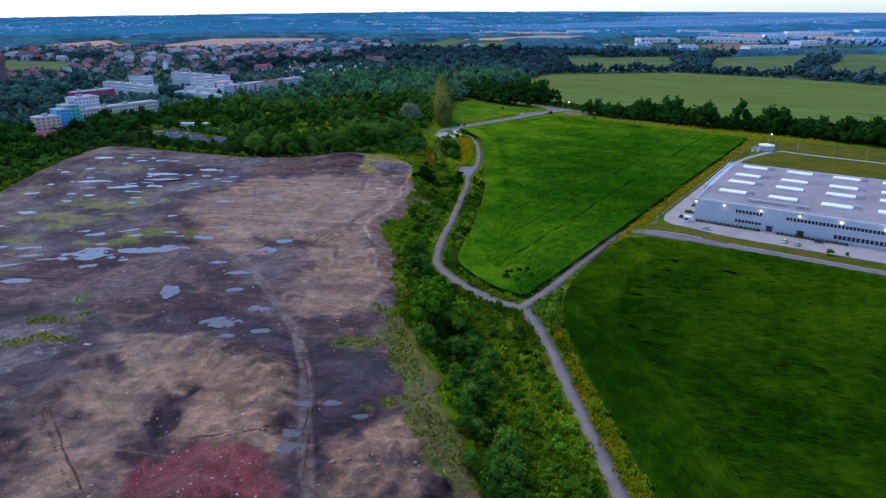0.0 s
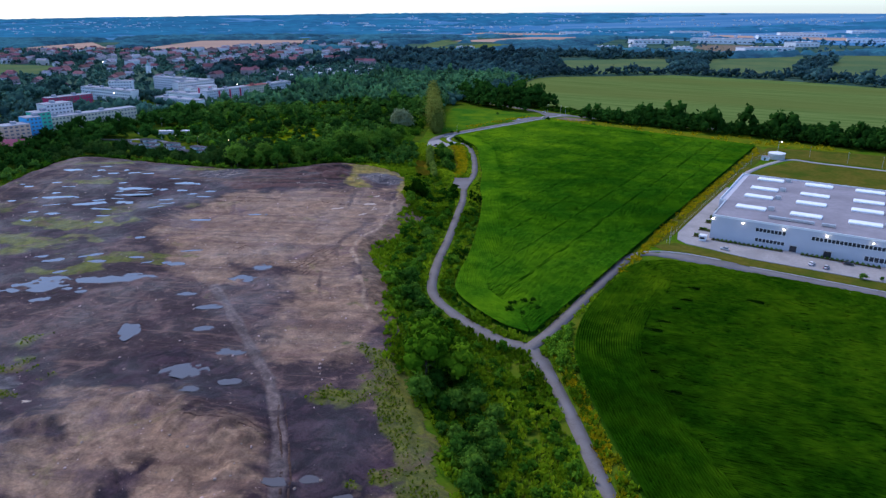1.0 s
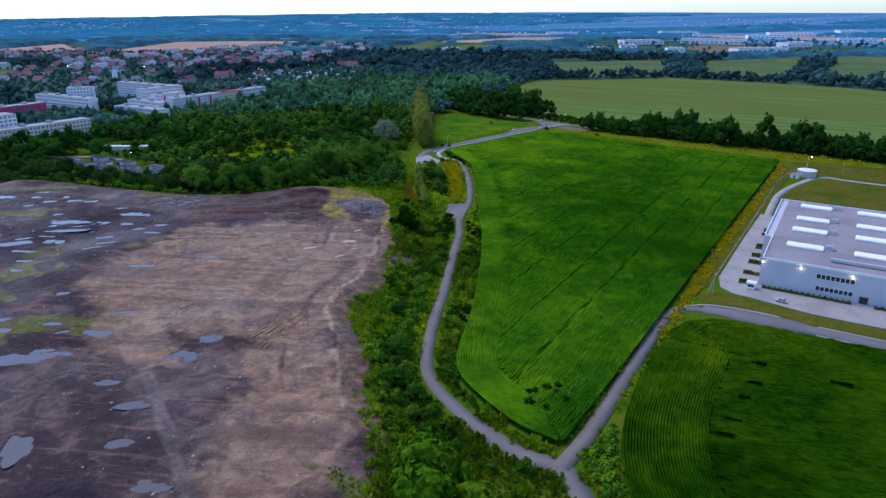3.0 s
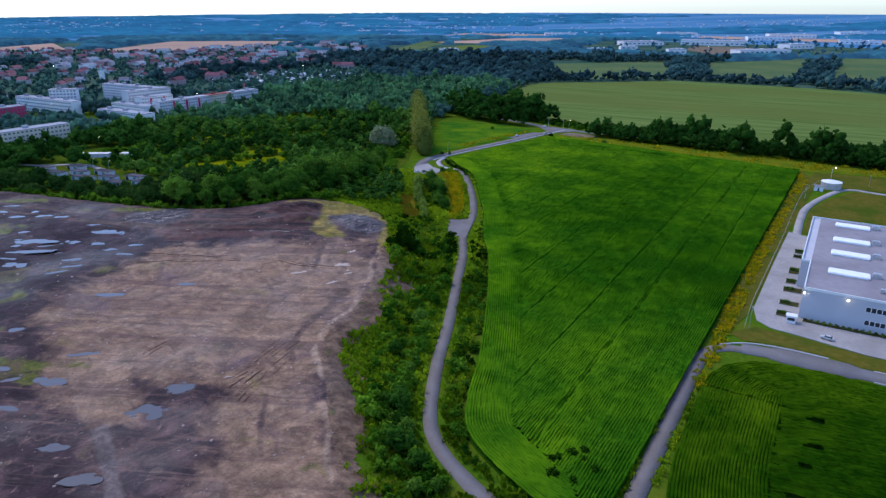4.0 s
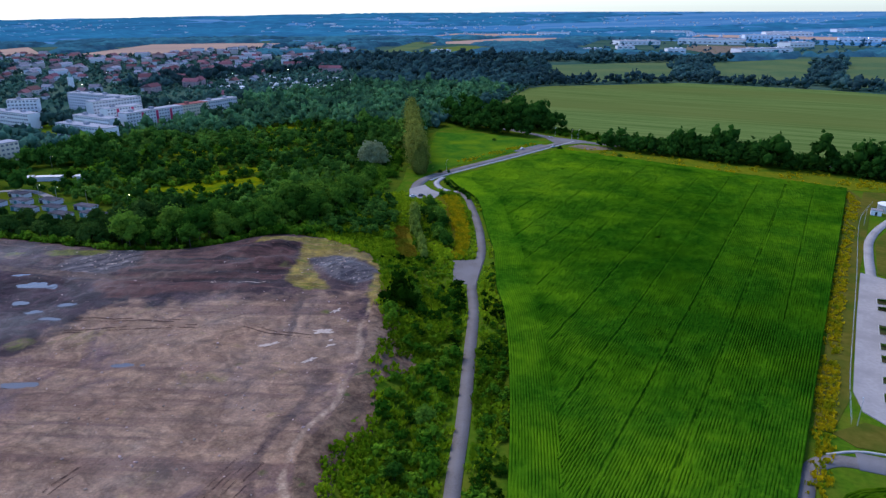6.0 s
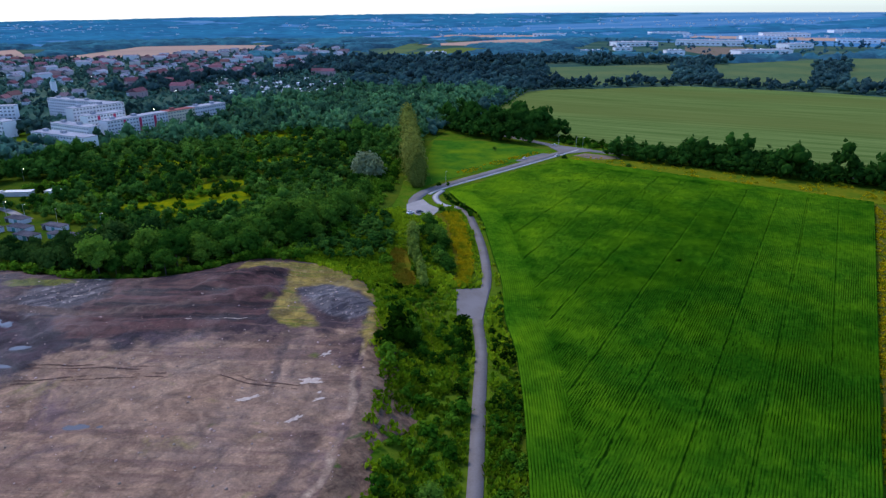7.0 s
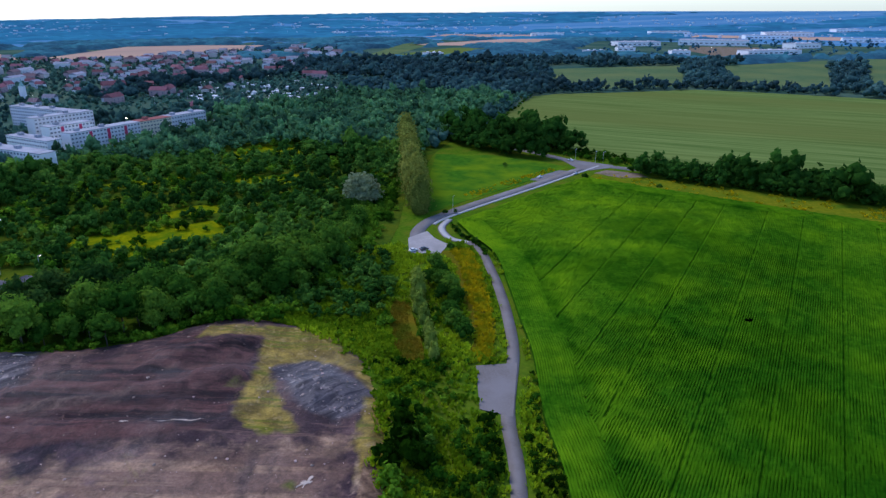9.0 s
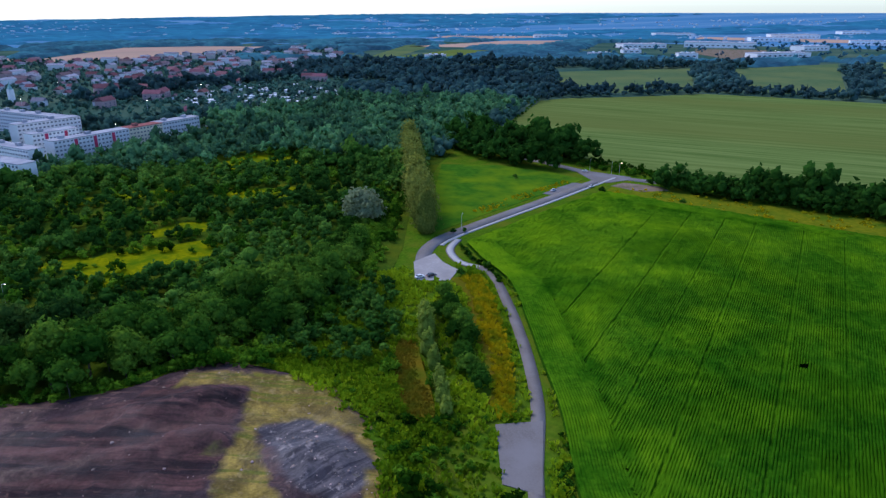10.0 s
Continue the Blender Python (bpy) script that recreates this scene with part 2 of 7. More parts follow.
ASPHALT = material("asphalt", (0.150, 0.132, 0.122), (0.205, 0.182, 0.170), 0.6, 0.85, 0.01, second=(0.21, 0.19, 0.185), second_size=9)
DARK_ASPHALT = material("street_asphalt", (0.150, 0.138, 0.132), (0.20, 0.185, 0.18), 0.6, 0.8, 0.01, second=(0.21, 0.20, 0.205), second_size=12)
PAVING = material("pale_paving", (0.31, 0.285, 0.275), (0.40, 0.37, 0.355), 1.2, 0.85, 0.01, second=(0.28, 0.26, 0.25), second_size=10)
KERB = material("kerb_concrete", (0.36, 0.35, 0.34), (0.48, 0.46, 0.45), 0.6, 0.9, 0.01)
LEAF = material("tree_leaf", (0.014, 0.090, 0.010), (0.072, 0.205, 0.020), 0.9, 0.8, per_thing=0.6, leafy=0.35)
LEAF_STUFF = material("wood_leaf", (0.017, 0.100, 0.015), (0.082, 0.230, 0.030), 1.5, 0.8, per_thing=0.7, attribute="tint", leafy=0.35)
# Darker copy of the tree leaf: shade at the western edge put into colour.
LEAF_SHADED = material("shaded_tree_leaf", (0.008, 0.050, 0.010), (0.044, 0.118, 0.020), 0.9, 0.8, per_thing=0.5, leafy=0.3)
# Bluer copy of the wood leaf: haze towards the town put into the colour.
LEAF_BACK = material("back_wood_leaf_hazed", (0.030, 0.128, 0.072), (0.125, 0.270, 0.125), 2.0, 0.8, per_thing=0.6, attribute="tint", leafy=0.35)
WILLOW = material("willow_leaf", (0.125, 0.185, 0.090), (0.29, 0.36, 0.20), 0.9, 0.85, per_thing=0.15, leafy=0.45)
SILVER = material("silver_leaf", (0.125, 0.230, 0.030), (0.27, 0.37, 0.060), 0.9, 0.85, per_thing=0.15, leafy=0.4)
POPLAR = material("poplar_leaf", (0.085, 0.135, 0.022), (0.225, 0.27, 0.055), 0.9, 0.85, per_thing=0.25, leafy=0.4)
# Distance haze painted into the leaves: each farther wood has a bluer colour.
LEAF_FAR = material("far_wood_leaf_hazed", (0.030, 0.098, 0.090), (0.100, 0.205, 0.160), 3.0, 0.85, per_thing=0.55, attribute="tint", leafy=0.35)
LEAF_MID = material("further_wood_leaf_hazed", (0.024, 0.070, 0.080), (0.072, 0.142, 0.138), 5.0, 0.85, per_thing=0.45, attribute="tint", leafy=0.3)
LEAF_HAZE = material("hazed_wood_leaf", (0.018, 0.075, 0.120), (0.045, 0.125, 0.180), 10.0, 0.85, per_thing=0.35, attribute="tint")
LEAF_BLUE_HAZE = material("distant_wood_leaf_hazed", (0.020, 0.110, 0.210), (0.032, 0.145, 0.270), 60.0, 0.9, per_thing=0.16, attribute="tint")
# Distance haze painted into the two far ground colours.
FAR_PLAIN = material("hazed_plain", (0.040, 0.165, 0.300), (0.070, 0.215, 0.360), 60.0, 0.95, second=(0.13, 0.26, 0.38), second_size=110, stretch=(33, 0.10, 1.0))
FAR_GROUND = material("hazed_far_ground", (0.020, 0.066, 0.054), (0.048, 0.105, 0.074), 14.0, 0.95, second=(0.085, 0.132, 0.088), second_size=120)
LOW_WEED = material("low_weed_leaf", (0.060, 0.160, 0.006), (0.180, 0.260, 0.012), 1.0, 0.8, per_thing=0.5, attribute="tint", leafy=0.35)
WEED = material("weed_leaf", (0.070, 0.220, 0.007), (0.250, 0.390, 0.012), 0.8, 0.8, per_thing=0.6, attribute="tint", leafy=0.35)
GOLDENROD = material("goldenrod", (0.34, 0.27, 0.005), (0.74, 0.54, 0.010), 1.1, 0.8, second=(0.20, 0.25, 0.008), second_size=5, leafy=0.35)
SHRUB_LEAF = material("shrub_leaf", (0.014, 0.100, 0.008), (0.090, 0.260, 0.014), 0.9, 0.75, per_thing=0.85, attribute="tint", leafy=0.35)
YOUNG_LEAF = material("pale_tree_leaf", (0.022, 0.090, 0.004), (0.066, 0.180, 0.007), 1.2, 0.7, per_thing=0.3)
BARE_EARTH = material("bare_earth", (0.16, 0.115, 0.09), (0.28, 0.21, 0.17), 1.5, 0.95, 0.1, second=(0.12, 0.11, 0.05), second_size=9)
WOOD_FLOOR = material("wood_floor", (0.020, 0.060, 0.006), (0.060, 0.110, 0.010), 2.0, 0.95, 0.3, second=(0.085, 0.110, 0.008), second_size=18)
BARK = material("bark", (0.05, 0.04, 0.03), (0.12, 0.10, 0.08), 0.3, 0.95, 0.03)
ROCK = material("rubble_stone", (0.20, 0.145, 0.115), (0.52, 0.40, 0.32), 0.8, 0.9, 0.02, per_thing=0.4, attribute="tint")

# ---- ground ----


def spaced(lo, hi, gap, far_lo, far_hi):
    v = list(np.arange(lo, hi + gap * 0.5, gap))
    g = gap
    while v[-1] < far_hi:
        g *= 1.13
        v.append(v[-1] + g)
    g = gap
    while v[0] > far_lo:
        g *= 1.13
        v.insert(0, v[0] - g)
    return np.array(v)


def grid_mesh(name, xs, ys, zfun, material_, keep=None, attrs=None):
    X, Y = np.meshgrid(xs, ys)
    Z = zfun(X, Y)
    n, m = X.shape
    idx = np.arange(n * m).reshape(n, m)
    quads = np.stack([idx[:-1, :-1], idx[:-1, 1:], idx[1:, 1:], idx[1:, :-1]], -1).reshape(-1, 4)
    V = np.stack([X, Y, Z], -1).reshape(-1, 3)
    if keep is not None:
        ok = keep(V[quads].mean(1))
        quads = quads[ok]
        used = np.unique(quads)
        back = np.zeros(len(V), np.int32)
        back[used] = np.arange(len(used))
        V, quads = V[used], back[quads]
    values = {k: f(V[:, 0], V[:, 1]) for k, f in (attrs or {}).items()}
    return mesh_of(name, V, quads, material_, values, smooth=True)


def ground_z(x, y):
    return height(x, y) - 0.12 - 2.6 * step(1.0, 5.0, depth_in(DUMP, x, y))


def hazed_plain(me):
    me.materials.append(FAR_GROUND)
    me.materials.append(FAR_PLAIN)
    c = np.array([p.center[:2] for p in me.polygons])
    # Ground takes the haze-tinted colours beyond 960 m and 2600 m.
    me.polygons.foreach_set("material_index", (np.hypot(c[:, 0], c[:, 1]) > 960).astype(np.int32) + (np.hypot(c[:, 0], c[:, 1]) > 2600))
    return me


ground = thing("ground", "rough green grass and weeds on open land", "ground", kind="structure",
               data=hazed_plain(grid_mesh("ground", spaced(-560, 60, 3.2, -4700, 3300), spaced(60, 560, 3.2, -900, 4900), ground_z, GRASS,
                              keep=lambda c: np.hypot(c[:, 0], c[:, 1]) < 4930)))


def sheet(name, poly, z, mat_, label, category, gap=0.0):
    """A flat area laid just above the ground."""
    bm = bmesh.new()
    vs = [bm.verts.new((x, y, z)) for x, y in poly]
    f = bm.faces.new(vs)
    bmesh.ops.triangulate(bm, faces=[f])
    bm.normal_update()
    if sum(f.normal.z for f in bm.faces) < 0:
        bmesh.ops.reverse_faces(bm, faces=bm.faces)
    ext = bmesh.ops.extrude_face_region(bm, geom=list(bm.faces))
    for v in ext["geom"]:
        if isinstance(v, bmesh.types.BMVert):
            v.co.z -= 0.0
    for v in vs:
        v.co.z -= 0.25
    bmesh.ops.recalc_face_normals(bm, faces=bm.faces)
    return thing(name, label, category, kind="structure", data=bm_mesh(name, bm, mat_))


def ribbon_mesh(name, pts, widths, lift, mat_, depth=0.35, shift=0.0):
    """A strip along a line, with its own thickness, lying on the ground."""
    p = np.array(pts)
    d = np.gradient(p, axis=0)
    d /= np.linalg.norm(d, axis=1)[:, None] + 1e-9
    nrm = np.stack([-d[:, 1], d[:, 0]], 1)
    w = np.broadcast_to(np.asarray(widths, float), (len(p),))[:, None] / 2
    a, b = p + nrm * (shift + w), p + nrm * (shift - w)
    z = np.maximum(height(p[:, 0], p[:, 1]), -0.25) + lift
    rows = [np.column_stack([a, z - depth]), np.column_stack([a, z]), np.column_stack([b, z]), np.column_stack([b, z - depth])]
    V = np.stack(rows, 1).reshape(-1, 3)
    q = []
    for i in range(len(p) - 1):
        o = i * 4
        q += [(o + k + 1, o + k, o + 4 + k, o + 5 + k) for k in range(3)]
    return mesh_of(name, V, q, mat_)


# ---- the tip: spoil ground with mud, sand and puddles ----
SANDS = (
    [(-315, 226), (-332, 262), (-336, 296), (-308, 326), (-266, 348), (-244, 336), (-226, 305), (-214, 270), (-196, 240), (-165, 208), (-150, 190), (-143, 171), (-163, 155), (-187, 169), (-200, 195), (-222, 216), (-258, 210)],
    [(-197, 95), (-192, 109), (-180, 123), (-155, 129), (-136, 128), (-121, 110), (-116, 99), (-136, 88), (-158, 98), (-150, 84), (-178, 79)],
    [(-205, 70), (-177, 77), (-150, 76), (-134, 64), (-150, 40), (-215, 45)],
    [(-101, 107), (-95, 124), (-80, 122), (-76, 103), (-93, 91)],
    [(-210, 110), (-200, 122), (-185, 121), (-196, 108)],
    [(-330, 234), (-290, 240), (-252, 224), (-232, 199), (-243, 186), (-270, 200)],
)
MOUND = [(-184, 82), (-191, 97), (-186, 114), (-168, 124), (-147, 124), (-129, 112), (-122, 101)]
HOLLOWS = ([(-141, 78), (-152, 86), (-159, 97), (-154, 103), (-146, 95), (-141, 88), (-136, 82)], [(-92, 84), (-107, 98), (-124, 116), (-143, 131), (-150, 143), (-141, 146), (-134, 134), (-120, 121), (-104, 106), (-90, 94)])
TRACKS = ([(-86, 82), (-101, 96), (-119, 114), (-135, 131), (-158, 150), (-190, 168), (-230, 190)],)
LOADS = [(-101, 107), (-95, 124), (-84, 123), (-74, 116), (-66, 105), (-80, 92), (-95, 91)]
DARKS = ([(-215, 118), (-195, 150), (-150, 152), (-118, 158), (-98, 140), (-78, 122), (-62, 112), (-80, 60), (-100, 86), (-112, 112), (-134, 132), (-160, 134), (-185, 126), (-200, 108)],)
DUSKS = ([(-225, 35), (-212, 72), (-190, 84), (-172, 76), (-160, 62), (-150, 35)], [(-196, 88), (-190, 104), (-178, 108), (-176, 92)])
DIMS = ([(-270, 95), (-232, 128), (-200, 118), (-190, 88), (-212, 66), (-255, 72)], [(-505, 300), (-440, 222), (-335, 132), (-285, 150), (-325, 232), (-345, 292), (-420, 322)], [(-392, 292), (-356, 322), (-318, 322), (-292, 316), (-284, 300), (-300, 280), (-330, 264), (-366, 258)],)
STRAWS = ([(-319, 384), (-307, 367), (-296, 348), (-284, 345), (-278, 351), (-286, 357), (-303, 373), (-297, 384), (-280, 384), (-266, 374), (-258, 366), (-262, 378), (-280, 390), (-303, 398), (-334, 397)], [(-262, 378), (-250, 360), (-244, 346), (-249, 341), (-258, 356), (-268, 372)], [(-345, 384), (-330, 394), (-303, 397), (-286, 390), (-303, 387), (-325, 384), (-340, 374)])
BROWNS = ([(-364, 307), (-361, 326), (-354, 340), (-328, 342), (-312, 329), (-333, 315), (-353, 300)], [(-352, 312), (-362, 336), (-349, 350), (-341, 382), (-322, 388), (-300, 358), (-294, 340), (-318, 322), (-345, 296)],)
REDS = ([(-132, 60), (-138, 76), (-132, 86), (-117, 96), (-100, 84), (-112, 62)],)
SLATES = ([(-398, 316), (-372, 303), (-363, 327), (-378, 348), (-392, 343)], [(-304, 372), (-296, 383), (-280, 381), (-262, 372), (-270, 361), (-286, 357)], [(-243, 92), (-236, 108), (-219, 108), (-206, 90), (-214, 78)])
MOSSES = ((-362, 204, 36, 14), (-345, 182, 32, 13), (-288, 188, 26, 8), (-298, 168, 14, 6), (-271, 195, 9, 6), (-430, 264, 22, 8), (-247, 126, 9, 6), (-236, 108, 14, 6),
          (-137, 154, 13, 8), (-97, 137, 14, 7), (-86, 128, 10, 7), (-470, 302, 30, 5), (-400, 325, 34, 5), (-222, 96, 16, 5), (-258, 362, 6, 10))
HEAPS = ((-330, 368, 22, 9, 55, 3.0), (-315, 358, 16, 6, 50, 2.0), (-117, 76, 11, 7, 20, 3.0), (-90, 110, 12, 8, 60, 2.0), (-160, 108, 26, 14, 30, 1.6), (-222, 95, 13, 9, 50, 2.2),
         (-283, 370, 16, 9, 20, 2.4), (-182, 84, 12, 6, 40, 1.5), (-150, 175, 14, 8, 45, 0.8))
PUDDLES = [(-286, 157, 13, 6, 42), (-272, 173, 13, 3.4, 42), (-227, 202, 5, 3, 30), (-229, 214, 4, 2.4, 60), (-223, 147, 5, 2.6, -40), (-202, 162, 3, 1.8, 40), (-182, 155.5, 4, 1.8, 30), (-184, 140, 5.5, 3.4, 30),
           (-320, 144, 6, 1.6, 50), (-311, 139, 4, 1.4, 40), (-286, 118, 6, 2.0, 40), (-416, 229, 9, 1.8, 40), (-384, 233, 7, 2.6, 50), (-373, 243, 6, 2.4, 30), (-395, 266, 8, 2.6, 30), (-380, 294, 6, 2.2, 30),
           (-384, 256, 10, 1.6, 40), (-473, 275, 5, 2.5, 30), (-381, 276, 4, 2.0, 20), (-308, 247, 5, 1.4, 30), (-293, 270, 6, 1.0, 30), (-234, 179, 4, 1.4, 40), (-215, 175, 4, 1.6, 40), (-379, 171, 6, 2.0, 40),
           (-168, 143, 2.6, 1.6, 30), (-173, 133, 2.6, 1.3, 30), (-122, 116, 2.4, 1.2, 20), (-105, 122, 2.6, 1.3, 20), (-115, 104, 2.6, 1.4, 20), (-111, 100, 3.0, 1.5, 40), (-117, 122, 2.4, 1.1, 30)]
rng = np.random.default_rng(4)
while len(PUDDLES) < 92:
    px, py = rng.uniform(-480, -260), rng.uniform(110, 310)
    if depth_in(DUMP, px, py) > 9 and not any(inside(s, np.float64(px), np.float64(py)) for s in SANDS[:1] + BROWNS) and px + py < -60 and all(math.hypot(px - q[0], py - q[1]) > 7 for q in PUDDLES):
        PUDDLES.append((px, py, rng.uniform(1.6, 4.6), rng.uniform(0.7, 1.7), rng.uniform(20, 60)))


def zone(polys, soft, rough, seed):
    def value(x, y):
        best = np.full(np.shape(x), -99.0)
        for p in polys:
            best = np.maximum(best, depth_in(p, x, y))
        return step(-soft, soft, best + rough * fbm(x, y, 22, 5, seed) + 0.35 * rough * fbm(x, y, 3.0, 2, seed + 7))
    return value


def moss(x, y):
    best = np.full(np.shape(x), -9.0)
    for cx, cy, rx, ry in MOSSES:
        c, s = math.cos(0.65), math.sin(0.65)
        u, v = ((x - cx) * c + (y - cy) * s) / rx, (-(x - cx) * s + (y - cy) * c) / ry
        best = np.maximum(best, 1 - np.hypot(u, v))
    wild = 0.55 * step(0.28, 0.6, fbm(x, y, 26, 4, 33)) * step(-300, -340, x) * step(305, 285, y)
    fringe = 0.95 * step(0.1, 0.7, step(17, 1, depth_in(DUMP, x, y)) * step(196, 170, y) + 0.5 * fbm(x, y, 9, 4, 34) - 0.1)
    return np.maximum(0.95 * step(-0.4, 0.5, best + 0.75 * fbm(x, y, 8, 4, 31) - 0.15), np.maximum(wild, fringe))


load_rng = np.random.default_rng(14)
LOAD_HEAPS = []
while len(LOAD_HEAPS) < 95:
    px, py = load_rng.uniform(-102, -64), load_rng.uniform(88, 126)
    if inside(LOADS, np.float64(px), np.float64(py)):
        LOAD_HEAPS.append((px, py, load_rng.uniform(1.5, 3.4), load_rng.uniform(0.5, 1.5)))
for _ in range(60):
    LOAD_HEAPS.append((load_rng.uniform(-205, -165), load_rng.uniform(48, 84), load_rng.uniform(1.5, 4.0), load_rng.uniform(0.2, 0.7)))


def tip_base(x, y):
    z = np.array(height(x, y), float)
    d = step(0, 7, depth_in(DUMP, x, y))
    z = z + d * (0.55 * fbm(x, y, 34, 2, 11) + 0.35 * fbm(x, y, 9, 3, 12))
    rough = 0.25 + zone(SANDS[1:4] + BROWNS + REDS + SLATES, 3, 3, 40)(x, y)
    z = z + d * rough * (0.35 * fbm(x, y, 5, 3, 13) + 0.22 * np.abs(fbm(x + 0.5 * y, 0.35 * y, 2.6, 2, 14)))
    u, v = 0.894 * x + 0.447 * y, -0.447 * x + 0.894 * y
    z = z + d * zone(BROWNS, 4, 3, 22)(x, y) * 1.1 * fbm(0.06 * u, v, 7, 3, 51)
    ring = line_distance(MOUND, x, y) + 2.5 * fbm(x, y, 10, 3, 41)
    spoke = np.arctan2(y - 94, x + 150)
    z = z + d * np.exp(-(ring / 9.5) ** 2) * (2.8 + 0.7 * fbm(x, y, 6, 3, 42) + 0.55 * fbm(9 * spoke, 0.12 * np.hypot(x + 150, y - 94), 1.0, 3, 43))
    z = z - 1.1 * step(0, 4, depth_in(HOLLOWS[0], x, y))
    z = z - 0.35 * d * np.exp(-((line_distance(TRACKS[0], x, y) - 1.6) / 0.9) ** 2) * (1 + 0.5 * fbm(x, y, 4, 2, 44))
    for cx, cy, r, h in LOAD_HEAPS:
        near = (np.abs(x - cx) < r) & (np.abs(y - cy) < r)
        if near.any():
            z[near] += h * np.clip(1 - np.hypot(x[near] - cx, y[near] - cy) / r, 0, 1) * (1 + 0.3 * fbm(x[near], y[near], 1.5, 2, 45))
    for cx, cy, rx, ry, turn, h in HEAPS:
        c, s = math.cos(radians(turn)), math.sin(radians(turn))
        u, v = ((x - cx) * c + (y - cy) * s) / rx, (-(x - cx) * s + (y - cy) * c) / ry
        k = step(0, 1, 1.15 - np.hypot(u, v) + 0.18 * fbm(x, y, 6, 3, 15))
        z = z + d * h * k * (1 + 0.2 * fbm(x, y, 4, 3, 16))
    return z


PUDDLE_Z = [float(tip_base(np.array([p[0]]), np.array([p[1]]))[0]) - 0.12 for p in PUDDLES]


def tip_z(x, y):
    z = tip_base(x, y)
    for (cx, cy, rx, ry, turn), level in zip(PUDDLES, PUDDLE_Z):
        near = (np.abs(x - cx) < 2.6 * rx) & (np.abs(y - cy) < 2.6 * rx)
        if near.any():
            c, s = math.cos(radians(turn)), math.sin(radians(turn))
            xx, yy = x[near], y[near]
            u, v = ((xx - cx) * c + (yy - cy) * s) / rx, (-(xx - cx) * s + (yy - cy) * c) / ry
            r = np.hypot(u, v) + 0.95 * fbm(xx, yy, max(2.2, 0.55 * rx), 3, 17)
            flat = step(2.5, 1.5, r)
            zz = z[near] * (1 - flat) + (level + 0.10 + 0.08 * fbm(xx, yy, 2.5, 2, 18)) * flat
            k = step(1.3, 0.75, r)
            z[near] = zz * (1 - k) + (level - 0.35) * k
    return z


TIP = bpy.data.materials.new("spoil_earth")
TIP.use_nodes = True
tn, tl = TIP.node_tree.nodes, TIP.node_tree.links.new
tgeo = tn.new("ShaderNodeNewGeometry")


def tip_noise(scale, detail=6.0, stretch=None, swirl=0.0):
    t = tn.new("ShaderNodeTexNoise")
    t.inputs["Distortion"].default_value = swirl
    t.inputs["Scale"].default_value, t.inputs["Detail"].default_value, t.inputs["Roughness"].default_value = scale, detail, 0.65
    if stretch:
        mp = tn.new("ShaderNodeMapping")
        mp.vector_type = "TEXTURE"
        mp.inputs["Rotation"].default_value, mp.inputs["Scale"].default_value = (0, 0, radians(stretch[0])), (1 / stretch[1], 1 / stretch[2], 1)
        tl(tgeo.outputs["Position"], mp.inputs[0])
        tl(mp.outputs[0], t.inputs["Vector"])
    else:
        tl(tgeo.outputs["Position"], t.inputs["Vector"])
    return t.outputs[0]


def tip_tones(a, b, factor, lo=0.35, hi=0.65):
    r = tn.new("ShaderNodeMapRange")
    r.inputs[1].default_value, r.inputs[2].default_value = lo, hi
    tl(factor, r.inputs[0])
    return tip_mix(r.outputs[0], a, b)


def tip_mix(factor, a, b):
    m = tn.new("ShaderNodeMix")
    m.data_type = "RGBA"
    tl(factor, m.inputs["Factor"])
    for key, v in (("A", a), ("B", b)):
        if isinstance(v, tuple):
            m.inputs[key].default_value = (*v, 1)
        else:
            tl(v, m.inputs[key])
    return m.outputs["Result"]


grit_n, fine_n, mid_n, streak_n, big_n = tip_noise(2.0, 6), tip_noise(0.30, 10, None, 0.4), tip_noise(0.075, 12, None, 1.6), tip_noise(0.20, 10, (72, 0.13, 1.5), 0.8), tip_noise(0.03, 12)
edge_n, drag_n = tip_noise(0.08, 12), tip_noise(0.24, 9, (24, 0.10, 1.5))
doze_n = tip_noise(0.13, 9, (26.6, 0.05, 1.0))
mud = tip_tones((0.030, 0.014, 0.017), (0.098, 0.050, 0.045), mid_n, 0.44, 0.58)
mud = tip_tones(mud, (0.130, 0.070, 0.056), streak_n, 0.53, 0.66)
mud = tip_tones(mud, (0.034, 0.017, 0.020), big_n, 0.49, 0.56)
mud = tip_tones(mud, (0.142, 0.076, 0.058), drag_n, 0.56, 0.68)
mud = tip_tones(mud, (0.215, 0.124, 0.094), fine_n, 0.58, 0.74)
sand = tip_tones((0.165, 0.092, 0.060), (0.300, 0.178, 0.107), mid_n, 0.38, 0.60)
sand = tip_tones(sand, (0.135, 0.076, 0.050), streak_n, 0.56, 0.70)
sand = tip_tones(sand, (0.215, 0.128, 0.084), drag_n, 0.48, 0.60)
sand = tip_tones(sand, (0.370, 0.236, 0.148), fine_n, 0.52, 0.80)
sand = tip_tones(sand, (0.110, 0.062, 0.042), grit_n, 0.62, 0.74)
sand = tip_tones(sand, (0.150, 0.083, 0.058), doze_n, 0.52, 0.60)
sand = tip_tones(sand, (0.128, 0.074, 0.066), tip_noise(0.028, 8, None, 1.2), 0.55, 0.66)
sand = tip_tones(sand, (0.215, 0.150, 0.060), tip_noise(0.05, 8, None, 1.0), 0.60, 0.70)
gully_tone = tip_tones((0.075, 0.042, 0.036), (0.150, 0.092, 0.060), fine_n, 0.40, 0.60)
sweep_tone = tip_tones((0.060, 0.034, 0.028), (0.135, 0.080, 0.060), fine_n, 0.40, 0.62)
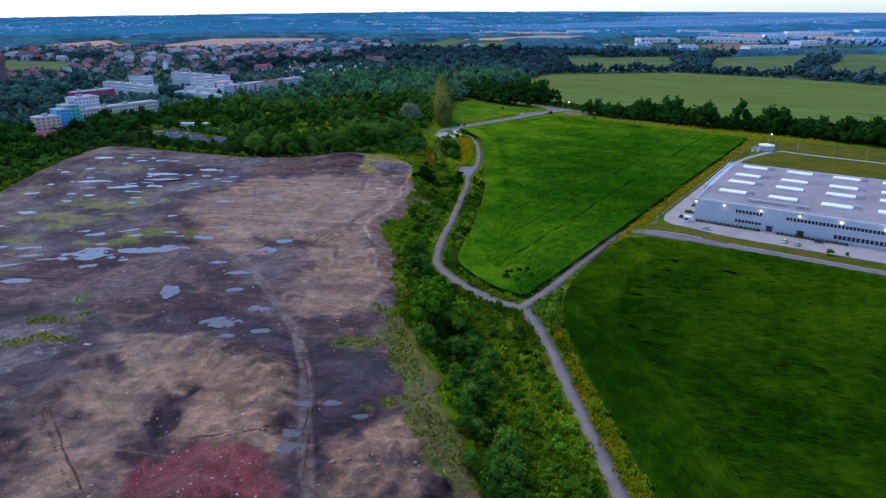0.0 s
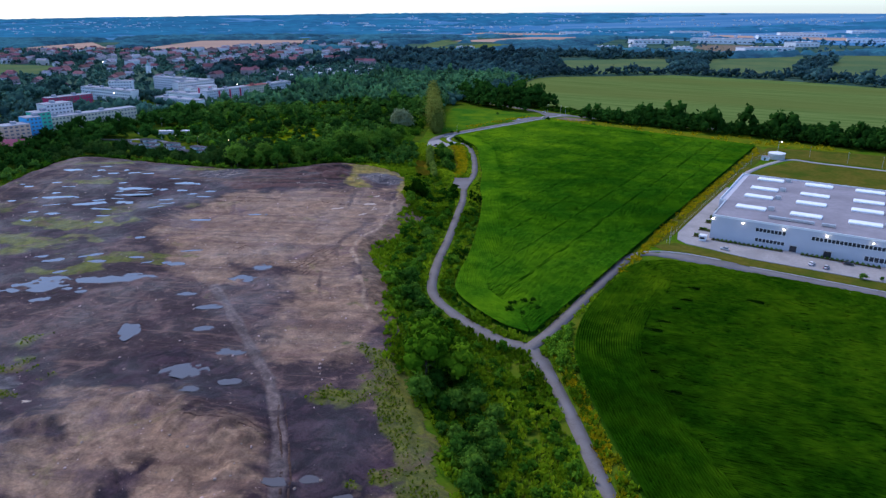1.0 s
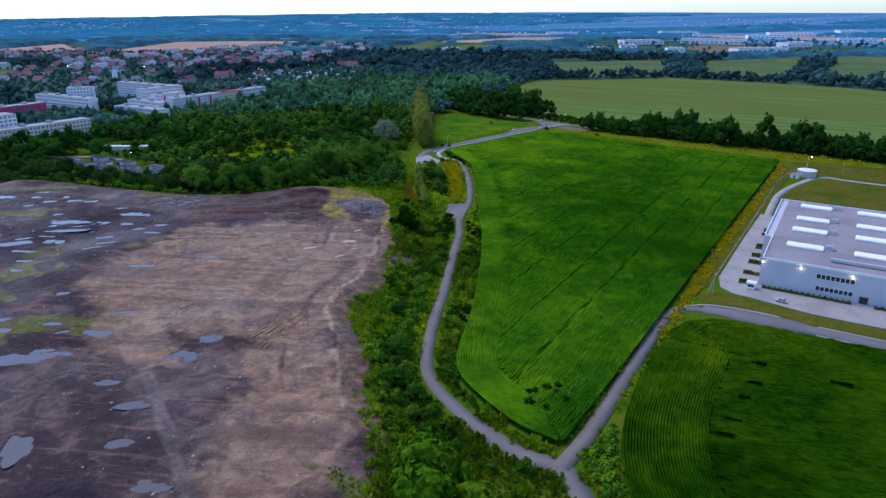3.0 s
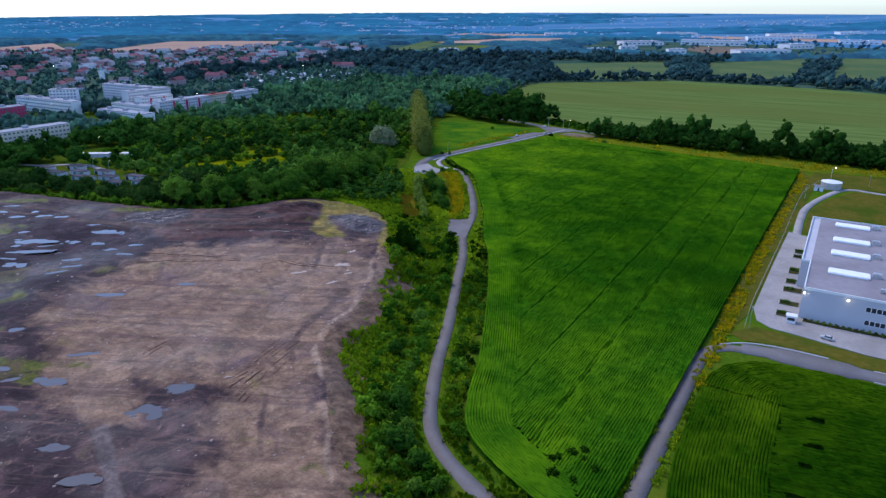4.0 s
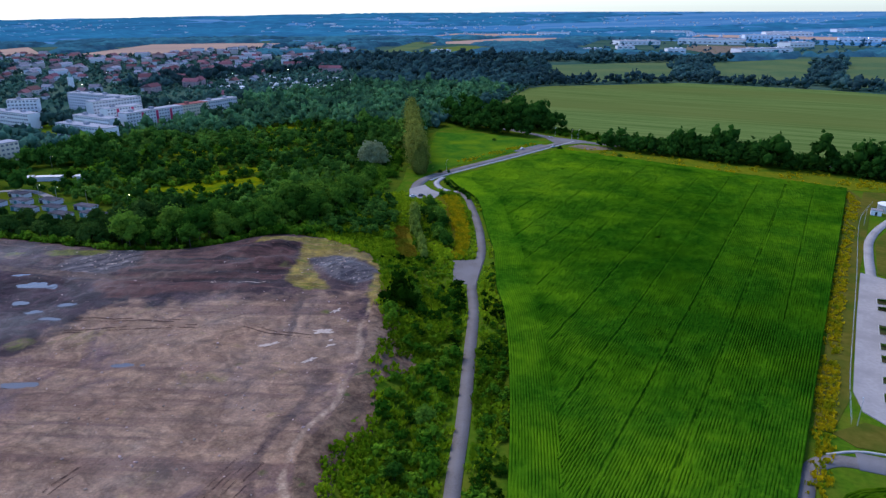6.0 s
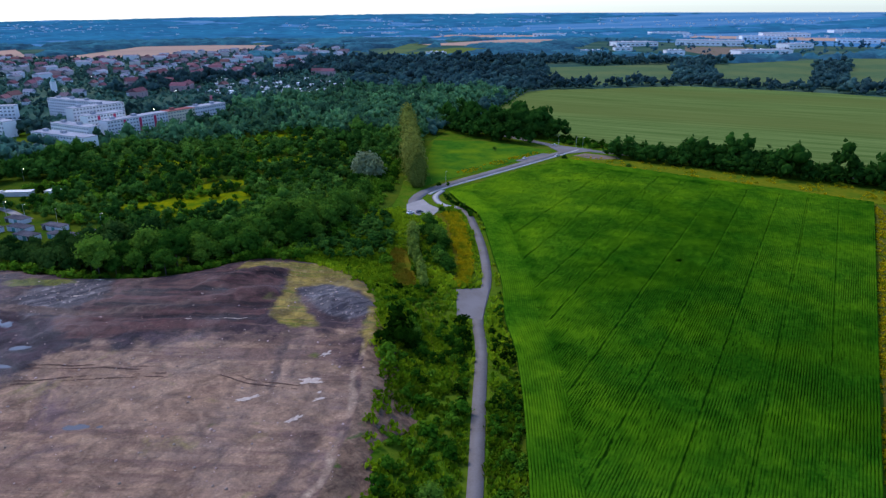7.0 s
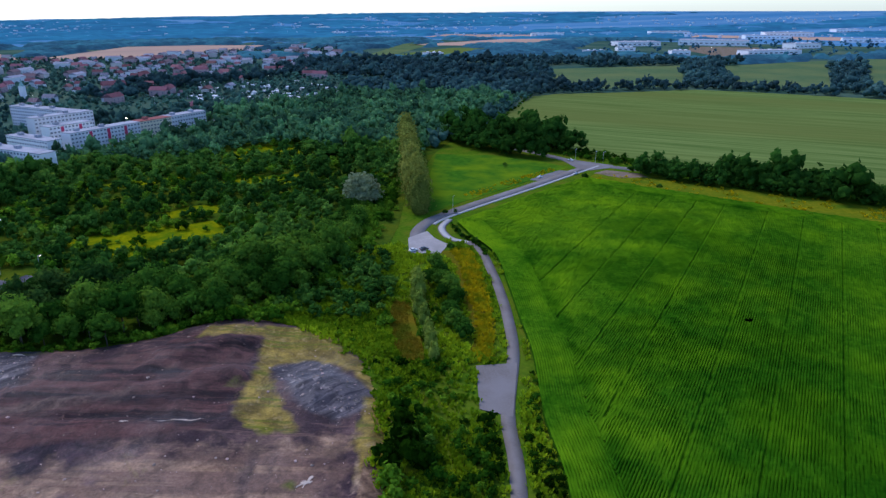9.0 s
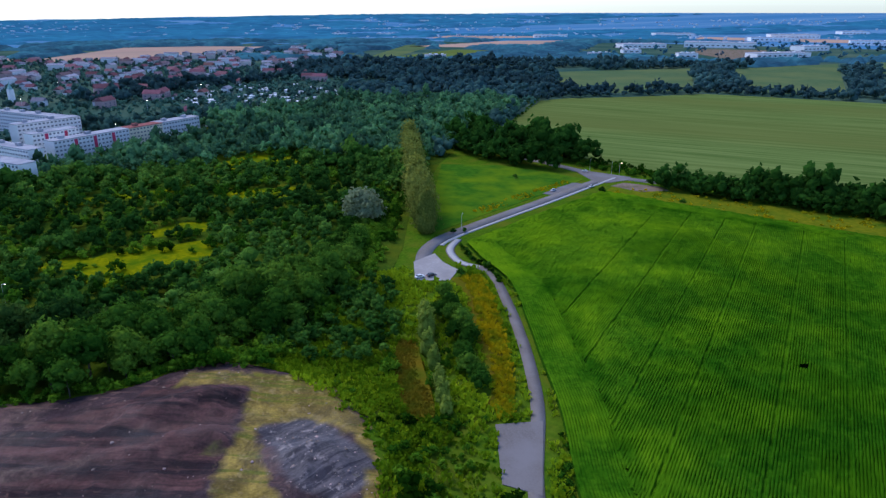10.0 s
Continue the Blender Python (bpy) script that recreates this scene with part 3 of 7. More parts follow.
track_tone = tip_tones((0.075, 0.050, 0.048), (0.160, 0.112, 0.098), fine_n, 0.40, 0.62)
brown = tip_tones(tip_tones((0.013, 0.005, 0.007), (0.088, 0.036, 0.031), doze_n, 0.45, 0.56), (0.145, 0.074, 0.052), fine_n, 0.60, 0.74)
bank_tone = tip_tones(tip_tones((0.085, 0.046, 0.028), (0.200, 0.120, 0.072), fine_n, 0.40, 0.60), (0.05, 0.075, 0.010), mid_n, 0.60, 0.68)
rim_tone = tip_tones((0.235, 0.148, 0.098), (0.380, 0.260, 0.172), fine_n, 0.40, 0.60)
red = tip_tones(tip_tones((0.085, 0.014, 0.017), (0.170, 0.036, 0.036), mid_n), (0.320, 0.130, 0.105), grit_n, 0.56, 0.7)
slate = tip_tones(tip_tones((0.037, 0.032, 0.039), (0.108, 0.092, 0.095), streak_n, 0.44, 0.56), (0.267, 0.219, 0.203), fine_n, 0.56, 0.66)
mossy = tip_tones(tip_tones((0.048, 0.062, 0.006), (0.125, 0.120, 0.014), fine_n), (0.100, 0.068, 0.032), mid_n, 0.50, 0.62)
straw = tip_tones(tip_tones((0.135, 0.090, 0.014), (0.27, 0.185, 0.034), mid_n, 0.44, 0.58), (0.115, 0.115, 0.006), drag_n, 0.51, 0.60)
straw = tip_tones(straw, (0.30, 0.21, 0.080), fine_n, 0.55, 0.70)
tone = mud
dark_mud = tip_tones(tip_tones((0.015, 0.007, 0.012), (0.045, 0.022, 0.030), mid_n, 0.46, 0.58), (0.089, 0.047, 0.051), fine_n, 0.60, 0.68)
for key, colour in (("dim", dark_mud), ("dark", dark_mud), ("sand", sand), ("gully", gully_tone), ("soil", dark_mud), ("brown", brown), ("red", red), ("slate", slate), ("track", track_tone), ("sweep", sweep_tone), ("moss", mossy), ("straw", straw), ("bank", bank_tone), ("rim", rim_tone)):
    at_ = tn.new("ShaderNodeAttribute")
    at_.attribute_name = key
    ragged = tn.new("ShaderNodeMath")
    ragged.operation = "MULTIPLY_ADD"
    ragged.inputs[1].default_value = 1.7 if key == "sand" else 1.4
    tl(edge_n, ragged.inputs[0])
    tl(at_.outputs["Fac"], ragged.inputs[2])
    crisp = tn.new("ShaderNodeMapRange")
    mean = 0.5 * ragged.inputs[1].default_value + 0.5
    crisp.inputs[1].default_value, crisp.inputs[2].default_value = mean - 0.20, mean + 0.24
    tl(ragged.outputs[0], crisp.inputs[0])
    tone = tip_mix(crisp.outputs[0], tone, colour)
grain_n = tip_noise(1.3, 10)
coarse = tn.new("ShaderNodeMapRange")
coarse.inputs[1].default_value, coarse.inputs[2].default_value, coarse.inputs[3].default_value, coarse.inputs[4].default_value = 0.34, 0.66, 0.76, 1.22
tl(grain_n, coarse.inputs[0])
clods = tn.new("ShaderNodeMapRange")
clods.inputs[1].default_value, clods.inputs[2].default_value, clods.inputs[3].default_value, clods.inputs[4].default_value = 0.37, 0.63, 0.68, 1.30
tl(tip_noise(0.14, 10, None, 0.9), clods.inputs[0])
both = tn.new("ShaderNodeMath")
both.operation = "MULTIPLY"
tl(coarse.outputs[0], both.inputs[0])
tl(clods.outputs[0], both.inputs[1])
vary = tn.new("ShaderNodeHueSaturation")
tl(both.outputs[0], vary.inputs["Value"])
tl(tone, vary.inputs["Color"])
tl(vary.outputs[0], tn["Principled BSDF"].inputs["Base Color"])
wet = tn.new("ShaderNodeMapRange")
wet.inputs[1].default_value, wet.inputs[2].default_value, wet.inputs[3].default_value, wet.inputs[4].default_value = 0.35, 0.6, 0.55, 0.95
tl(big_n, wet.inputs[0])
tl(wet.outputs[0], tn["Principled BSDF"].inputs["Roughness"])
tn["Principled BSDF"].inputs["Specular IOR Level"].default_value = 0.25
tb = tn.new("ShaderNodeBump")
tb.inputs["Distance"].default_value, tb.inputs["Strength"].default_value = 0.6, 1.0
tl(fine_n, tb.inputs["Height"])
tl(tb.outputs[0], tn["Principled BSDF"].inputs["Normal"])


def east_side(x, y):
    return step(-272, -255, x) * step(185, 215, y) * step(356, 344, y)


def bare_bank(x, y):
    """Where the bank below the tip shows bare earth: how far it reaches down."""
    return 0.8 * east_side(x, y) + 11 * np.exp(-((x + 220) / 5) ** 2 - ((y - 320) / 8) ** 2) + 2 * np.exp(-((x + 212) / 10) ** 2 - ((y - 282) / 16) ** 2) + 2 * np.exp(-((x + 190) / 10) ** 2 - ((y - 244) / 20) ** 2)


def gully(x, y):
    """Rills washed down the sides of the ring mound."""
    ring = line_distance(MOUND, x, y)
    spoke, r = np.arctan2(y - 94, x + 150), np.hypot(x + 150, y - 94)
    return np.exp(-(ring / 14) ** 2) * (0.12 + 0.75 * fbm(6.5 * spoke + 0.9 * fbm(x, y, 9, 3, 37), 0.09 * r, 1.0, 3, 38))


def sweep(x, y):
    """Wheel marks that follow the tip's eastern edge."""
    d = depth_in(DUMP, x, y)
    along = 0.7 * (x - y)
    fade = step(52, 30, d) * step(3, 7, d) * step(185, 215, y) * step(352, 335, y)
    return fade * (0.16 + 0.62 * fbm(d + 3 * fbm(along, d, 40, 2, 47), along / 22, 2.6, 2, 46))


tip = thing("tip_ground", "bare muddy spoil ground with sandy tracks, heaps and puddles", "ground", kind="structure",
            data=grid_mesh("tip_ground", np.arange(-512, -20, 0.95), np.arange(-45, 400, 0.95), tip_z, TIP,
                           keep=lambda c: depth_in(DUMP, c[:, 0], c[:, 1]) > -5.5 + 4.5 * fbm(c[:, 0], c[:, 1], 12, 3, 19) - bare_bank(c[:, 0], c[:, 1]),
                           attrs={"dark": zone(DARKS, 8, 8, 26), "sand": zone(SANDS, 13, 8, 21), "soil": lambda x, y: np.maximum(0.8 * zone(HOLLOWS, 4, 5, 28)(x, y), 0.72 * zone(DUSKS, 8, 9, 36)(x, y)), "gully": gully, "dim": lambda x, y: 0.92 * zone(DIMS, 12, 10, 29)(x, y), "sweep": sweep, "track": lambda x, y: 1.15 * np.exp(-(line_distance(TRACKS[0], x, y) / 2.0) ** 2), "brown": zone(BROWNS, 4, 3, 22), "red": zone(REDS, 5, 6.0, 23), "slate": zone(SLATES, 4, 3, 24), "moss": moss, "straw": zone(STRAWS, 3.5, 3, 27), "bank": lambda x, y: east_side(x, y) * step(3.4, 2.2, depth_in(DUMP, x, y)), "rim": lambda x, y: east_side(x, y) * (0.72 + 0.35 * fbm(x, y, 7, 2, 48)) * np.exp(-((depth_in(DUMP, x, y) - 4.4 - 1.2 * fbm(x, y, 11, 2, 49)) / 1.3) ** 2)}))

WATER = plain("puddle_water", (0.085, 0.068, 0.062), 0.10)
WATER.node_tree.nodes["Principled BSDF"].inputs["Specular IOR Level"].default_value = 0.5
for (cx, cy, rx, ry, turn), level in zip(PUDDLES, PUDDLE_Z):
    bm = bmesh.new()
    ring = []
    for k in range(28):
        a = 2 * math.pi * k / 28
        s = 1.42 + 0.12 * math.sin(3 * a + cx) + 0.08 * math.sin(5 * a + cy)
        ring.append(bm.verts.new((rx * s * math.cos(a), ry * s * math.sin(a), 0)))
    bm.faces.new(ring)
    thing("puddle", "shallow still puddle reflecting the pale sky on mud", "puddle", "puddles on the spoil ground",
          at=pose(cx, cy, level, 0, 0, turn), data=bm_mesh("puddle", bm, WATER))

# ---- roads ----
def road(name, data, label):
    return thing(name, label, "road", kind="structure", data=data)


pw = np.array([4.1 + 2.2 * math.exp(-((y - 214) / 9) ** 2) for x, y in PATH_LINE])
road("road", ribbon_mesh("road", PATH_LINE, pw, 0.10, ASPHALT), "narrow grey asphalt path bending between field and ditch")
road("lane_road", ribbon_mesh("lane_road", LANE_LINE, 4.7, 0.115, ASPHALT), "narrow pale asphalt lane between two corn fields")
sw = np.array([10.5 if -82 < x < -58 else 7.5 for x, y in STREET_LINE])
road("street_road", ribbon_mesh("street_road", STREET_LINE, sw, 0.13, DARK_ASPHALT), "wider grey asphalt street with pale kerbs")
road("access_road", ribbon_mesh("access_road", ACCESS_LINE, 7.0, 0.12, DARK_ASPHALT), "grey asphalt access road with a pale footway")
road("main_road", ribbon_mesh("main_road", MAIN_LINE, 8.0, 0.10, DARK_ASPHALT), "grey asphalt main road along the trees")
sheet("layby_road", [(-251, 409), (-239, 387), (-229, 388), (-240, 417)], 0.105, ASPHALT, "grey asphalt lay-by beside the path", "road")
sheet("parking_road", [(-337, 507), (-325, 488.5), (-312, 495), (-314.5, 508), (-325, 513), (-334, 521)], 0.125, PAVING, "pale paved turning place with two parked cars", "parking place")
sheet("junction_road", [(-331, 722), (-330, 716), (-311, 695), (-302, 694), (-292, 708), (-292, 718)], 0.13, DARK_ASPHALT, "asphalt road junction", "road")

for sgn in (1, -1):
    thing("kerb", "pale concrete kerb along the street", "kerb", kind="structure", data=ribbon_mesh("kerb", [q for q in STREET_LINE if q[0] > -55], 0.5, 0.22, KERB, shift=sgn * 4.0))
thing("footway_pavement", "pale footway beside the access road", "pavement", kind="structure", data=ribbon_mesh("footway_pavement", [q for q in ACCESS_LINE if q[1] > 530], 1.8, 0.2, KERB, shift=-4.9))
thing("footway_pavement", "pale concrete footway joining path and access road", "pavement", kind="structure", data=ribbon_mesh("footway_pavement", [q for q in PATH_LINE if q[1] > 515], 3.0, 0.135, KERB))
sheet("bay_road", [(-329, 648), (-326, 664), (-321, 684), (-315, 684), (-323, 648)], 0.118, DARK_ASPHALT, "asphalt bay beside the access road", "road")
thing("kerb", "pale kerb round the street's end", "kerb", kind="structure", data=ribbon_mesh("kerb", smooth_line([(-99, 333.5), (-92, 338.8), (-84, 341.2), (-76, 342), (-66, 341.8)], 2.0), 0.6, 0.24, KERB))
sheet("roadside_paving", [(-297, 687), (-276, 682), (-262, 694), (-268, 701), (-292, 700)], 0.11, BARE_EARTH, "bare pinkish earth beside the road junction", "bare earth")

# ---- fields ----
sheet("verge_ground", [(-296, 671), (-246, 661.5), (-97, 643), (-30, 655), (-30, 672), (-100, 682), (-190, 687), (-256, 690), (-296, 688)], 0.06, VERGE_GRASS, "yellow-green grass verge along the trees", "verge")
sheet("street_verge_ground", [(-56, 340.6), (150, 340.6), (150, 350.4), (-55, 350.4), (-75, 354), (-90, 355), (-98, 345), (-92, 341), (-82, 343), (-66, 343.4)], 0.05, DRY_GRASS, "dry grass verge between street and yard", "verge")
sheet("wood_ground", [(-432, 182), (-462, 222), (-498, 268), (-510, 306), (-454, 321), (-392, 337), (-366, 353), (-352, 372), (-345, 388), (-336, 398), (-334, 435), (-334, 480), (-352, 522), (-366, 548), (-384, 582), (-404, 635), (-426, 690), (-436, 728), (-458, 812), (-500, 1060), (-700, 1000), (-705, 760), (-690, 600), (-640, 470), (-622, 330), (-690, 240), (-600, 110)], 0.04, WOOD_FLOOR, "shady grass and undergrowth below the trees", "undergrowth")
sheet("lawn_ground", [(-84, 486), (-84, 535), (-76, 566), (-62, 596), (150, 590), (150, 480), (-74, 480)], 0.06, DRY_GRASS, "dry brownish lawn behind the warehouse", "lawn")
sheet("dry_ground", [(-90, 606), (-70, 604), (150, 598), (150, 662), (-28, 654), (-88, 642)], 0.078, DRY_GRASS, "dry brownish grass between lawn and trees", "verge")
sheet("strip_ground", [(-102.5, 345), (-96, 643), (-84, 610), (-88, 535), (-91, 480), (-94, 365), (-98, 345)], 0.05, DRY_GRASS, "rough dry grass strip beside the field", "verge")
sheet("sedge_ground", smooth_line([(-301, 438), (-296, 440), (-284, 426), (-275, 415), (-268, 404), (-274, 400), (-286, 413), (-295, 426)], 3, True), -0.02, SEDGE, "orange-brown sedge beside the ditch", "meadow")
sheet("goldenrod_ground", [(-313, 498), (-303, 507), (-287, 487), (-272, 462), (-259.5, 441), (-250, 418), (-257, 414), (-260, 428), (-278, 452), (-300, 486)], 0.06, SEDGE, "yellowish rough grass between copse and path", "meadow")
sheet("corn_field_ground", CORN_A, 0.07, FIELD_SOIL, "dark soil under the maize plants", "field")
for k in range(5):
    sheet("bare_soil", [(-183.8 - 1.1 * (k - 2) + (1.5 + 0.4 * math.sin(3 * a + k)) * math.cos(a), 346.8 + 2.2 * (k - 2) + (1.5 + 0.4 * math.cos(2 * a + k)) * math.sin(a)) for a in np.arange(0, 6.2, 0.45)], 0.1 + 0.006 * k, BALD_SOIL, "bald patch of pale dry soil in the maize", "field")
sheet("corn_field_soil", CORN_B, 0.07, FIELD_SOIL, "dark soil under the maize plants", "field")
sheet("meadow_ground", MEADOW, 0.08, MEADOW_GRASS, "bright green meadow beside the access road", "meadow")
sheet("wide_field_ground", WIDE_FIELD, 0.12, WIDE_CROP, "pale green crop field with faint sowing lines", "field")
FAR_FIELDS = (
        ([(-510, 1185), (-430, 1190), (-347, 1275), (-411, 1640), (-604, 1446)], PASTURE, "green field between tree belts"),
        ([(-280, 1288), (-158, 1300), (-171, 1900), (-345, 1656)], PASTURE, "green field between tree belts"),
        ([(-105, 1300), (150, 1330), (200, 2150), (-105, 1984)], PASTURE, "green field between tree belts"),
        ([(-1925, 975), (-2060, 1270), (-1830, 1160), (-1640, 1110)], STUBBLE, "pale tan stubble field"),
        ([(-1650, 1120), (-1885, 1531), (-1757, 1690), (-1526, 1811), (-1485, 1425), (-1516, 1215), (-1590, 1130)], STUBBLE, "pale tan stubble field"),
        ([(-1480, 2480), (-1520, 2720), (-1180, 2840), (-1100, 2620)], STUBBLE, "wide brownish field far off"),
        ([(-1250, 1980), (-1150, 2450), (-960, 2600), (-940, 2100)], STUBBLE, "pale tan stubble field"),
        ([(-1030, 1380), (-1300, 2060), (-1190, 2000), (-985, 1410)], PASTURE, "green field at the wood's edge"),
        ([(-1060, 1560), (-1070, 1930), (-960, 1930), (-940, 1600)], WIDE_CROP, "pale green field at the wood's edge"),
        ([(-1490, 690), (-1330, 745), (-1190, 665), (-1250, 565)], PASTURE, "green sports ground at the town's edge"),
        ([(-620, 2900), (-640, 3220), (60, 3240), (300, 3150), (300, 2960), (-100, 2880)], STUBBLE, "wide brownish field far off"),
)
for poly, mat_, label in FAR_FIELDS:
    sheet("field_ground", poly, 0.15, mat_, label, "field")
for k, (cx, cy, rx, ry, turn) in enumerate(CLEARINGS):
    c, s = math.cos(radians(turn)), math.sin(radians(turn))
    ring = []
    lift = k
    for k in range(26):
        a = 2 * math.pi * k / 26
        q = 1.1 + 0.14 * math.sin(3 * a + cx) + 0.1 * math.sin(5 * a)
        u, v = rx * q * math.cos(a), ry * q * math.sin(a)
        ring.append((cx + u * c - v * s, cy + u * s + v * c))
    sheet("clearing_ground", ring, 0.1 + 0.012 * lift, CLEARING_GRASS, "yellow-green grass clearing among the trees", "meadow")


def corn_rows(lines, rnd, slim=0.0):
    """Leafy ridges, one along each row."""
    V, Q, base = [], [], 0
    for p, grown in lines:
        n = len(p)
        if n < 2:
            continue
        d = np.gradient(p, axis=0)
        d /= np.linalg.norm(d, axis=1)[:, None] + 1e-9
        nrm = np.stack([-d[:, 1], d[:, 0]], 1)
        tall = 1.9 * grown + 0.25 * fbm(p[:, 0], p[:, 1], 30, 2, 61) + 0.3 * fbm(p[:, 0], p[:, 1], 5, 2, 62) + rnd.uniform(-0.24, 0.18, n)
        wide = 0.22 - slim + rnd.uniform(-0.10, 0.10, n)
        lean = rnd.uniform(-0.10, 0.10, n)
        rows = [np.column_stack([p + nrm * (0.395 - slim), 1.63 + rnd.uniform(-0.14, 0.14, n)]), np.column_stack([p + nrm * (lean + wide)[:, None], tall + rnd.uniform(-0.15, 0.15, n)]),
                np.column_stack([p + nrm * (lean - wide)[:, None], tall + rnd.uniform(-0.15, 0.15, n)]), np.column_stack([p - nrm * (0.395 - slim), 1.63 + rnd.uniform(-0.14, 0.14, n)])]
        V.append(np.stack(rows, 1).reshape(-1, 3))
        o = base + 4 * np.arange(n - 1)[:, None]
        Q.append(np.concatenate([o + [1, 0, 4, 5], o + [2, 1, 5, 6], o + [3, 2, 6, 7]]))
        base += 4 * n
    return np.concatenate(V), np.concatenate(Q)


def corn_lines(poly, angle, headland, holes, spacing=0.82, seg=1.6, tracks=()):
    rnd = np.random.default_rng(9)
    P = np.array(poly)
    c, s = math.cos(radians(angle)), math.sin(radians(angle))
    lines = []
    u, v = P[:, 0] * c + P[:, 1] * s, -P[:, 0] * s + P[:, 1] * c
    k = 0
    for vv in np.arange(v.min(), v.max(), spacing):
        k += 1
        track = any(abs(vv - t) < 0.45 for t in tracks)
        uu = np.arange(u.min(), u.max(), seg) + rnd.uniform(0, 0.5)
        p = np.column_stack([uu * c - vv * s, uu * s + vv * c])
        ok = depth_in(poly, p[:, 0], p[:, 1]) > headland - 1.2 + 0.9 * rnd.uniform()
        for hx, hy, hr in holes:
            ok &= np.hypot(p[:, 0] - hx, p[:, 1] - hy) > hr
        cuts = np.flatnonzero(np.diff(ok.astype(int))) + 1
        for run in np.split(np.arange(len(p)), cuts):
            if ok[run[0]] and len(run) > 2:
                lines.append((p[run], 0.74 if track else 1.0))
    closed = poly
    ring = np.array(closed + closed[:1])
    seglen = np.hypot(*np.diff(ring, axis=0).T)
    pos = np.concatenate([[0], np.cumsum(seglen)])
    tt = np.arange(0, pos[-1], seg)
    ring = np.column_stack([np.interp(tt, pos, ring[:, 0]), np.interp(tt, pos, ring[:, 1])])
    d = np.gradient(ring, axis=0)
    for _ in range(6):
        d = (d + np.roll(d, 1, 0) + np.roll(d, -1, 0)) / 3
    d /= np.linalg.norm(d, axis=1)[:, None] + 1e-9
    nrm = np.stack([-d[:, 1], d[:, 0]], 1)
    side = 1 if inside(poly, *(ring + nrm).T).mean() > 0.5 else -1
    for off in np.arange(0.5, headland, spacing):
        p = ring + side * off * nrm
        ok = depth_in(poly, p[:, 0], p[:, 1]) > off - 0.6
        cuts = np.flatnonzero(np.diff(ok.astype(int))) + 1
        for run in np.split(np.arange(len(p)), cuts):
            if ok[run[0]] and len(run) > 3:
                lines.append((p[run], 1.0))
    return lines


BALD = [(-181.5, 342.5), (-182.8, 344.6), (-183.8, 346.8), (-185.0, 349.0), (-186.2, 351.5)]
HOLES_A = [(-177.5, 483, 1.2)] + [(hx, hy, 1.7) for hx, hy in BALD]
HOLES_B = [(-67.1, 296.4, 1.6), (-67.5, 282.8, 1.3), (-68.5, 272.8, 1.2), (-69.5, 258.9, 1.3), (-70.1, 250.2, 1.5), (-70.3, 240.3, 1.0), (-67.9, 230.8, 1.1), (-62.1, 221, 1.2), (-53.6, 211.5, 1.3), (-45.6, 295.8, 1.5), (-43.5, 296, 1.5)]
rnd = np.random.default_rng(2)
for poly, angle, head, holes, tracks, leaf_m in ((CORN_A, 90, 13, HOLES_A, (115, 131, 147, 165, 183, 206, 222, 239.5, 258), CORN), (CORN_B, 7, 22, HOLES_B, (), CORN_DARK)):
    cv, cq = corn_rows(corn_lines(poly, angle, head, holes, tracks=tracks), rnd, 0.03 if poly is CORN_B else 0.0)
    # Large tone shifts partly put view-angle brightness and corner darkening into the leaf.
    if poly is CORN_A:
        tone_shift = 0.10 * np.exp(-((cv[:, 0] + 185) / 30) ** 2 - ((cv[:, 1] - 345) / 75) ** 2) + 0.30 * np.exp(-((cv[:, 0] + 290) / 50) ** 2 - ((cv[:, 1] - 590) / 80) ** 2) + np.clip(0.16 * (-cv[:, 0] - 215) / 60, -0.12, 0.2) * step(300, 420, cv[:, 1]) - 0.03 * step(340, 290, cv[:, 1]) + 0.14 * step(440, 600, cv[:, 1]) - 0.10 * step(-245, -200, cv[:, 0]) * step(360, 420, cv[:, 1]) * step(620, 560, cv[:, 1]) - 0.24 * step(-205, -150, cv[:, 0]) * step(480, 390, cv[:, 1]) * step(295, 345, cv[:, 1])
        seam = depth_in(CORN_A, cv[:, 0], cv[:, 1])
        tone_shift -= (0.22 + 0.5 * fbm(cv[:, 0], cv[:, 1], 9, 3, 66)) * np.exp(-((seam - 14) / 3.5) ** 2) * step(-160, -190, cv[:, 0]) - 0.12 * step(6, 0, seam) * fbm(cv[:, 0], cv[:, 1], 6, 2, 67)
    else:
        tone_shift = -0.12 + 0.30 * step(23, 17, depth_in(CORN_B, cv[:, 0], cv[:, 1])) * step(190, 235, cv[:, 1]) * step(-40, -62, cv[:, 0]) + np.clip(0.12 * ((cv[:, 0] + 10) / 70 + (cv[:, 1] - 240) / 80), -0.3, 0.3)
    thing("maize_rows", "dense rows of tall green maize plants", "maize", kind="stuff", data=mesh_of("maize_rows", cv, cq, leaf_m, {"tint": np.clip(0.44 + tone_shift + 0.24 * fbm(cv[:, 0], cv[:, 1], 34, 4, 63) + 0.20 * fbm(cv[:, 0], cv[:, 1], 3, 2, 64), 0, 1)}))

# ---- wheel ruts and rubble on the tip ----
RUT = material("rut_mud", (0.040, 0.024, 0.021), (0.120, 0.076, 0.060), 0.7, 0.8, 0.05)


